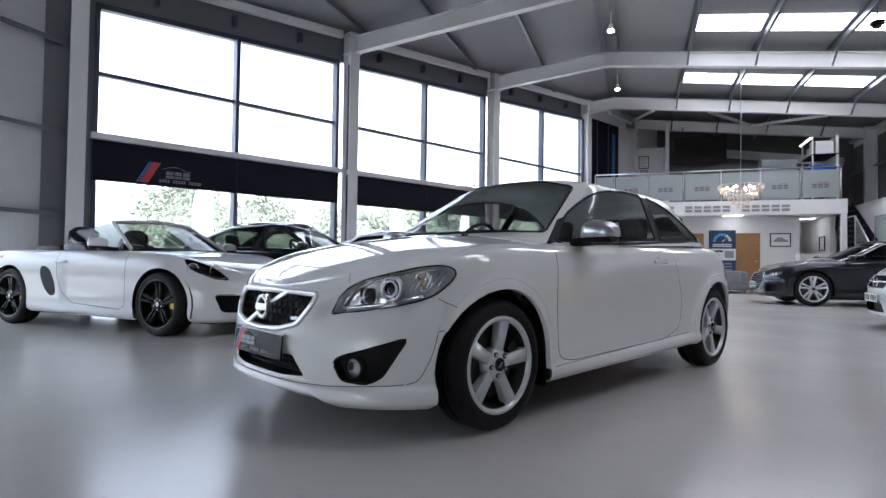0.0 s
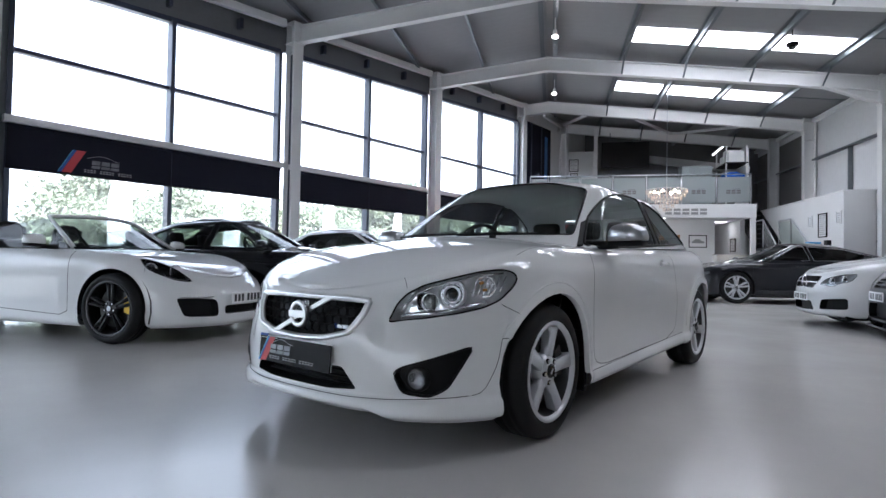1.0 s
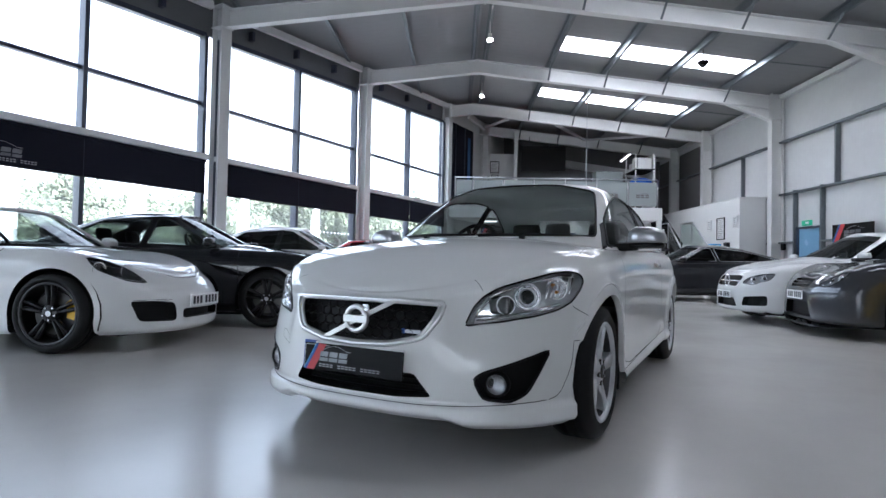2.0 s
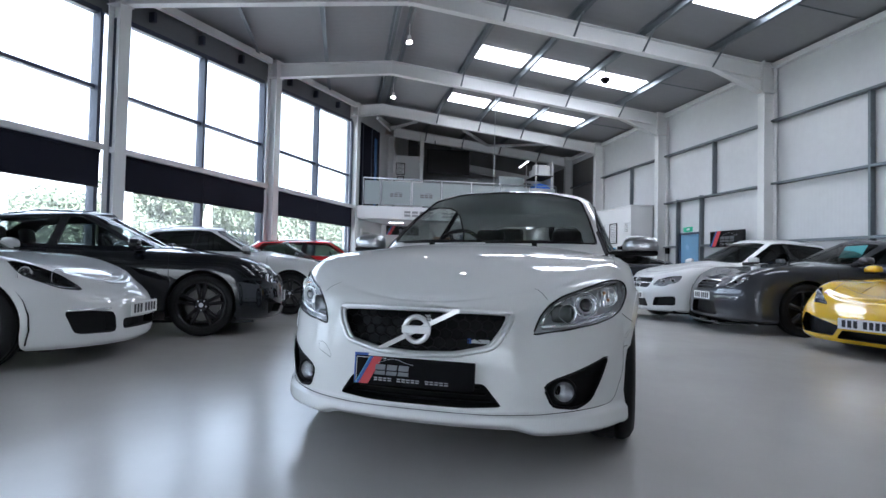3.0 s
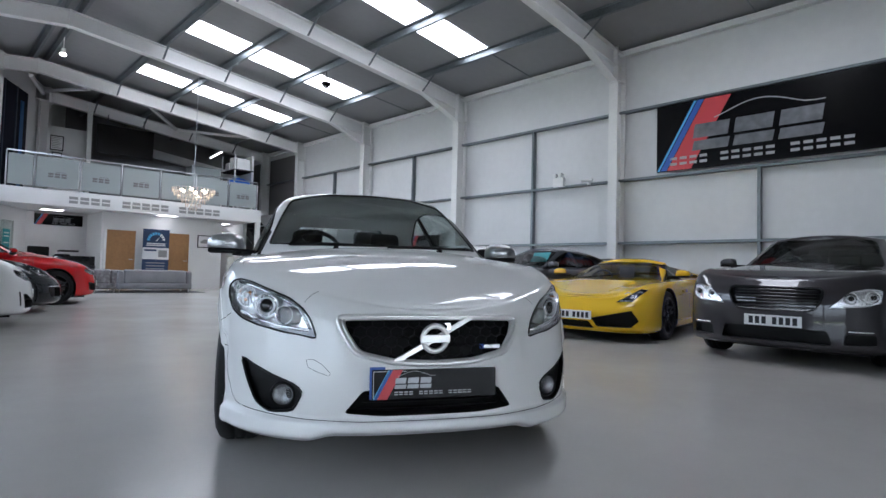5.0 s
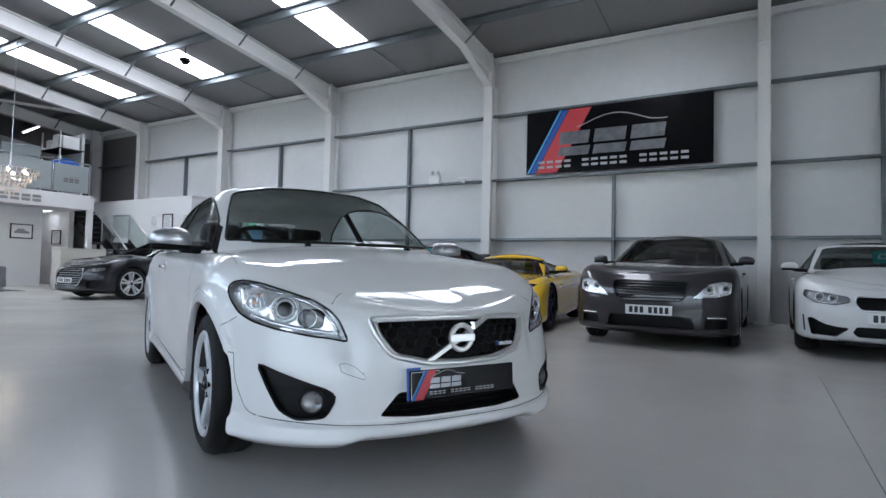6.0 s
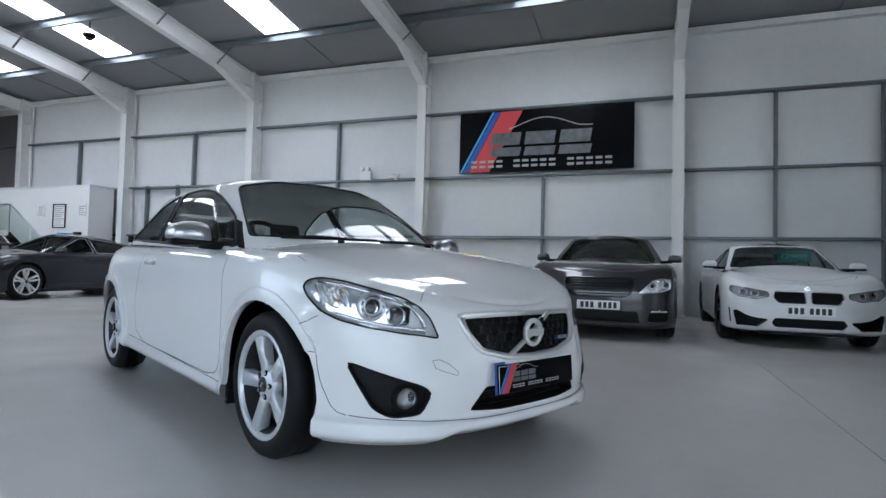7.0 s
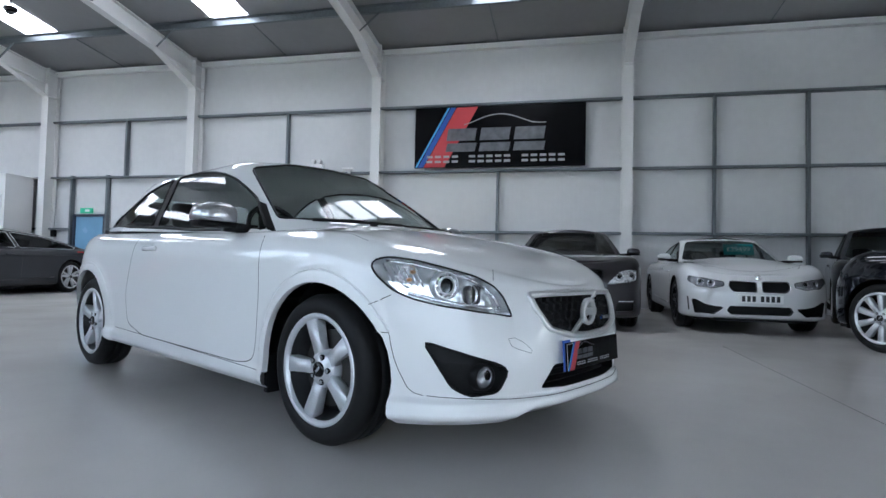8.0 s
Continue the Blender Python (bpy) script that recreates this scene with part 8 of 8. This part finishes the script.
for i, (y, z, h, w) in enumerate(((-0.42, 1.6, 0.42, 0.3), (-0.05, 1.6, 0.5, 0.34), (0.36, 1.6, 0.34, 0.36), (0.1, 1.045, 0.3, 0.4))):
    b = thing("carton", "plain white carton on the rack", "box", "cartons", m=pose(5.97, 22.3 + y, 2.998 + z))
    part("body", bm_box(-0.26, 0.26, -w / 2, w / 2, 0, h, 0.01), PLASTER, b)
    part("tape", bm_box(-0.262, 0.262, -0.025, 0.025, h - 0.0005, h + 0.0015), CARPET if i == 1 else WHITE, b)
BLUECLOTH = material("blue_cover", (0.01, 0.14, 0.72), 0.6, grain=0.1, scale=40)
bm = bmesh.new()
bmesh.ops.create_uvsphere(bm, u_segments=18, v_segments=10, radius=1)
for v in bm.verts:
    v.co = Vector((v.co.x * 0.42, v.co.y * 0.34, max(v.co.z, -0.3) * 0.17 * (1 + 0.25 * math.sin(v.co.x * 7) * math.cos(v.co.y * 5))))
solid("blue_cover", bm, BLUECLOTH, "bright blue folded car cover on the rack", "cover", m=pose(5.90, 21.93, 4.09), smooth=True)
t = thing("filing_boxes", "grey storage box on the gallery", "box", m=pose(4.78, 22.6, 2.998))
part("body", bm_box(-0.53, 0.53, -0.3, 0.3, 0, 1.53, 0.01), FROST, t)
part("lid", bm_box(-0.55, 0.55, -0.32, 0.32, 1.53, 1.58, 0.008), FROST, t)

# ---- stair and white enclosure by the long wall ----
solid("wall_enclosure", bm_box(7.22, 7.36, 17.0, 24.0, 0, 2.93), PLASTER, "white wall of the stair enclosure", "wall", kind="structure")
solid("wall_enclosure_end", bm_box(7.36, 8.0, 17.0, 17.14, 0, 2.93), PLASTER, "white end wall of the enclosure", "wall", kind="structure")
solid("enclosure_top", bm_box(7.2, 8.1, 16.98, 24.0, 2.932, 2.97), PLASTER, "white capping of the enclosure", "trim", kind="structure")
solid("gallery_landing", bm_box(6.36, 7.22, 23.3, 24.0, 2.80, 2.98), PLASTER, "white stair head", "floor", kind="structure")
st = thing("stair", "dark steel stair with a half landing up to the gallery", "stairs", kind="structure")
for y_low, z_low in ((18.25, 0.0), (21.25, 1.49)):
    for i in range(8):
        z = z_low + 1.49 * (i + 1) / 8
        y = y_low + i * 2.05 / 8
        part("tread", bm_box(6.46, 7.19, y, y + 0.27, z - 0.04, z), CARPET, st)
        part("riser", bm_box(6.46, 7.19, y + 0.004, y + 0.018, z - 0.186, z - 0.042), BLACK, st)
    for x in (6.44, 7.2):
        bm = bmesh.new()
        beam(bm, (x, y_low - 0.05, z_low + 0.1), (x, y_low + 2.08, z_low + 1.49), 0.03, 0.3, up=(0, 0, 1))
        part("stringer", bm, BLACK, st)
part("landing", bm_box(6.46, 7.19, 20.3, 21.25, 1.41, 1.49), CARPET, st)
for x in (6.50, 7.15):
    part("landing_post", bm_box(x - 0.04, x + 0.04, 20.76, 20.84, 0.0, 1.41), BLACK, st)
for x, run in ((6.43, ((18.35, 0.72), (20.5, 2.42), (21.25, 2.42), (23.3, 3.95))), (7.19, ((18.35, 1.14), (20.28, 2.45), (21.25, 2.45)))):
    b = thing("balustrade", "glass stair balustrade with steel handrail", "balustrade", "stair balustrades", "structure")
    bm = tube([(x, y, z) for y, z in run], 0.022, n=8)
    part("handrail", bm, SATIN, b, smooth=True)
    for (y0, z0), (y1, z1) in zip(run, run[1:]):
        if x > 7 or y1 < 21:
            n = 2 if y1 - y0 > 1.2 else 1
            for k in range(n):
                ya, yb = y0 + (y1 - y0) * k / n + 0.04, y0 + (y1 - y0) * (k + 1) / n - 0.04
                za, zb = z0 + (z1 - z0) * (ya - y0) / (y1 - y0), z0 + (z1 - z0) * (yb - y0) / (y1 - y0)
                part("pane", prism(bmesh.new(), [(ya, za - 0.78), (yb, zb - 0.78), (yb, zb - 0.06), (ya, za - 0.06)], x - 0.005, x + 0.005, "x"), CLEAR, b)
        for y, z in ((y0, z0), (y1, z1)):
            bm = bmesh.new()
            cyl(bm, (x, y, z - 0.92), (x, y, z), 0.018, 8)
            part("post", bm, SATIN, b)
# notices on the enclosure wall
for y, z, w, h, lab in ((18.93, 2.24, 0.30, 0.36, "white notice sheet on the enclosure wall"), (18.15, 2.08, 0.52, 0.70, "tall black framed notice on the enclosure wall"), (17.22, 2.24, 0.28, 0.36, "white notice sheet on the enclosure wall")):
    picture(pose(7.218, y, z, 0, 0, -90), w, h, lab, text_lines, BLACK if h > 0.6 else WHITE)
# cream counter with shelves, machine and boxes
CREAM = material("cream_panel", (0.62, 0.60, 0.54), 0.5, grain=0.03, scale=40)
t = thing("reception_counter", "plain cream reception counter", "counter", m=pose(5.55, 19.4, 0))
part("front", bm_box(-0.85, 0.85, -0.04, 0.0, 0.0, 1.18), CREAM, t)
part("top", bm_box(-0.87, 0.87, -0.06, 0.5, 1.182, 1.22, 0.006), CREAM, t)
for x in (-0.83, 0.83):
    part("side_panel", bm_box(x - 0.02, x + 0.02, 0.002, 0.48, 0.0, 1.18), CREAM, t)
t = thing("coffee_machine", "black coffee machine on a stand", "coffee machine", m=pose(5.75, 18.3, 0))
part("stand", bm_box(-0.3, 0.3, -0.25, 0.25, 0, 0.8, 0.01), BLACK, t)
part("body", bm_box(-0.25, 0.25, -0.2, 0.2, 0.802, 1.22, 0.03), GLOSSBLACK, t)
part("front_panel", bm_box(-0.06, 0.1, -0.215, -0.2, 0.85, 1.15), SATIN, t)
t = thing("display_shelf", "small open shelf with dark red boards", "shelf", m=pose(6.5, 16.7, 0))
MAROON = material("maroon_board", (0.16, 0.03, 0.03), 0.5)
for z in (0.5, 0.95, 1.35):
    part("board", bm_box(-0.4, 0.4, -0.18, 0.18, z, z + 0.03), MAROON, t)
for x in (-0.38, 0.38):
    part("upright", bm_box(x - 0.015, x + 0.015, -0.16, 0.16, 0, 1.349), STEEL, t)
for i, (x, z, w, h, m) in enumerate(((-0.2, 1.38, 0.3, 0.09, WHITE), (-0.15, 1.47, 0.3, 0.06, LIGHTBLUE), (0.2, 1.38, 0.1, 0.2, BLACK), (-0.25, 0.98, 0.14, 0.24, SATIN), (0.05, 0.98, 0.2, 0.22, PLASTER), (0.28, 0.98, 0.14, 0.18, WHITE))):
    solid("leaflet_stack" if h < 0.1 else "container", bm_box(-w / 2, w / 2, -0.1, 0.1, 0, h, 0.008), m, "small stack of printed leaflets on the shelf" if h < 0.1 else "plain storage container on the shelf", "leaflets" if h < 0.1 else "container", "shelf stock", m=pose(6.5 + x, 16.7, z + 0.001))
# cladding in shade beside the gallery on the long wall, painted as a dark sheet
solid("shaded_cladding", bm_box(WALL_X - 0.03, WALL_X - 0.004, 21.3, 26.5, 3.0, 5.6), DARKWALL, "dark sheet painting the shaded cladding beside the gallery", "wall panel", kind="structure")

# ---- exit door on the long wall ----
BLUEGLASS = material("blue_door_panel", (0.22, 0.42, 0.62), 0.25, stain=0.1)
t = thing("door_5", "pale blue fire exit door in a grey frame", "door", kind="structure", m=face_west(WALL_X - 0.01, 15.38, 0))
for y in (-0.52, 0.46):
    part("jamb", bm_box(0.0, 0.07, y, y + 0.06, 0, 2.0), NAVY, t)
part("head", bm_box(0.0, 0.07, -0.46, 0.46, 1.94, 2.0), NAVY, t)
part("pane", bm_box(0.005, 0.02, -0.46, 0.46, 0.02, 1.94), BLUEGLASS, t, "pale blue glossy panel")
part("push_bar", bm_box(0.03, 0.07, -0.4, 0.4, 1.0, 1.05), SATIN, t)
GREENSIGN = glow("green_exit_sign", (0.05, 0.45, 0.25), 0.03)
t = thing("exit_sign", "green lit exit sign over the door", "sign", m=face_west(WALL_X - 0.03, 15.5, 2.10))
part("box", bm_box(-0.026, 0.03, -0.19, 0.19, -0.07, 0.07, 0.006), GREENSIGN, t)
part("bar", bm_box(0.0305, 0.032, -0.02, 0.12, -0.03, 0.03), WHITE, t)
t = thing("wall_box", "small black fire alarm box on the wall", "alarm box", m=face_west(WALL_X - 0.01, 16.6, 1.5))
part("case", bm_box(0, 0.08, -0.12, 0.12, -0.12, 0.12, 0.01), BLACK, t)
t = thing("storage_bin", "black low storage bin by the enclosure", "bin", m=pose(7.4, 16.2, 0))
part("body", bm_box(-0.5, 0.5, -0.4, 0.4, 0, 1.05, 0.03), BLACK, t)
part("lid", bm_box(-0.52, 0.52, -0.42, 0.42, 1.051, 1.1, 0.02), BLACK, t)

# ---- price cards in the windscreens ----
def price_card(at, heading, words):
    t = thing("price_card", "teal price card behind the windscreen", "price card", "price cards", m=pose(at[0], at[1], at[2], 0, -32, heading))
    sh = part("card", bm_box(-0.003, 0.003, -0.22, 0.22, -0.1, 0.1, 0.002), TEAL, t)
    if words:
        cu = bpy.data.curves.new("price", "FONT")
        cu.body, cu.size, cu.align_x, cu.align_y, cu.extrude = words, 0.115, "CENTER", "CENTER", 0.0005
        o = new("price_figures", cu)
        o.data.materials.append(WHITE)
        o.parent = sh
        o.matrix_basis = Matrix.Translation((0.0045, 0, 0.0)) @ Matrix(((0, 0, 1, 0), (1, 0, 0, 0), (0, 1, 0, 0), (0, 0, 0, 1)))
    return t


price_card((5.40, 0.10, 1.16), 179, "£29499")
price_card((5.15, 7.05, 1.17), 168, "")

# ---- floor joints ----
JOINT = material("joint_dark", (0.12, 0.115, 0.11), 0.7)
bm = bmesh.new()
box(bm, -3.2, 2.2, 1.128, 1.132, 0.0002, 0.0012)
solid("floor_joint", bm, JOINT, "thin sawn joint in the floor", "joint", kind="structure")
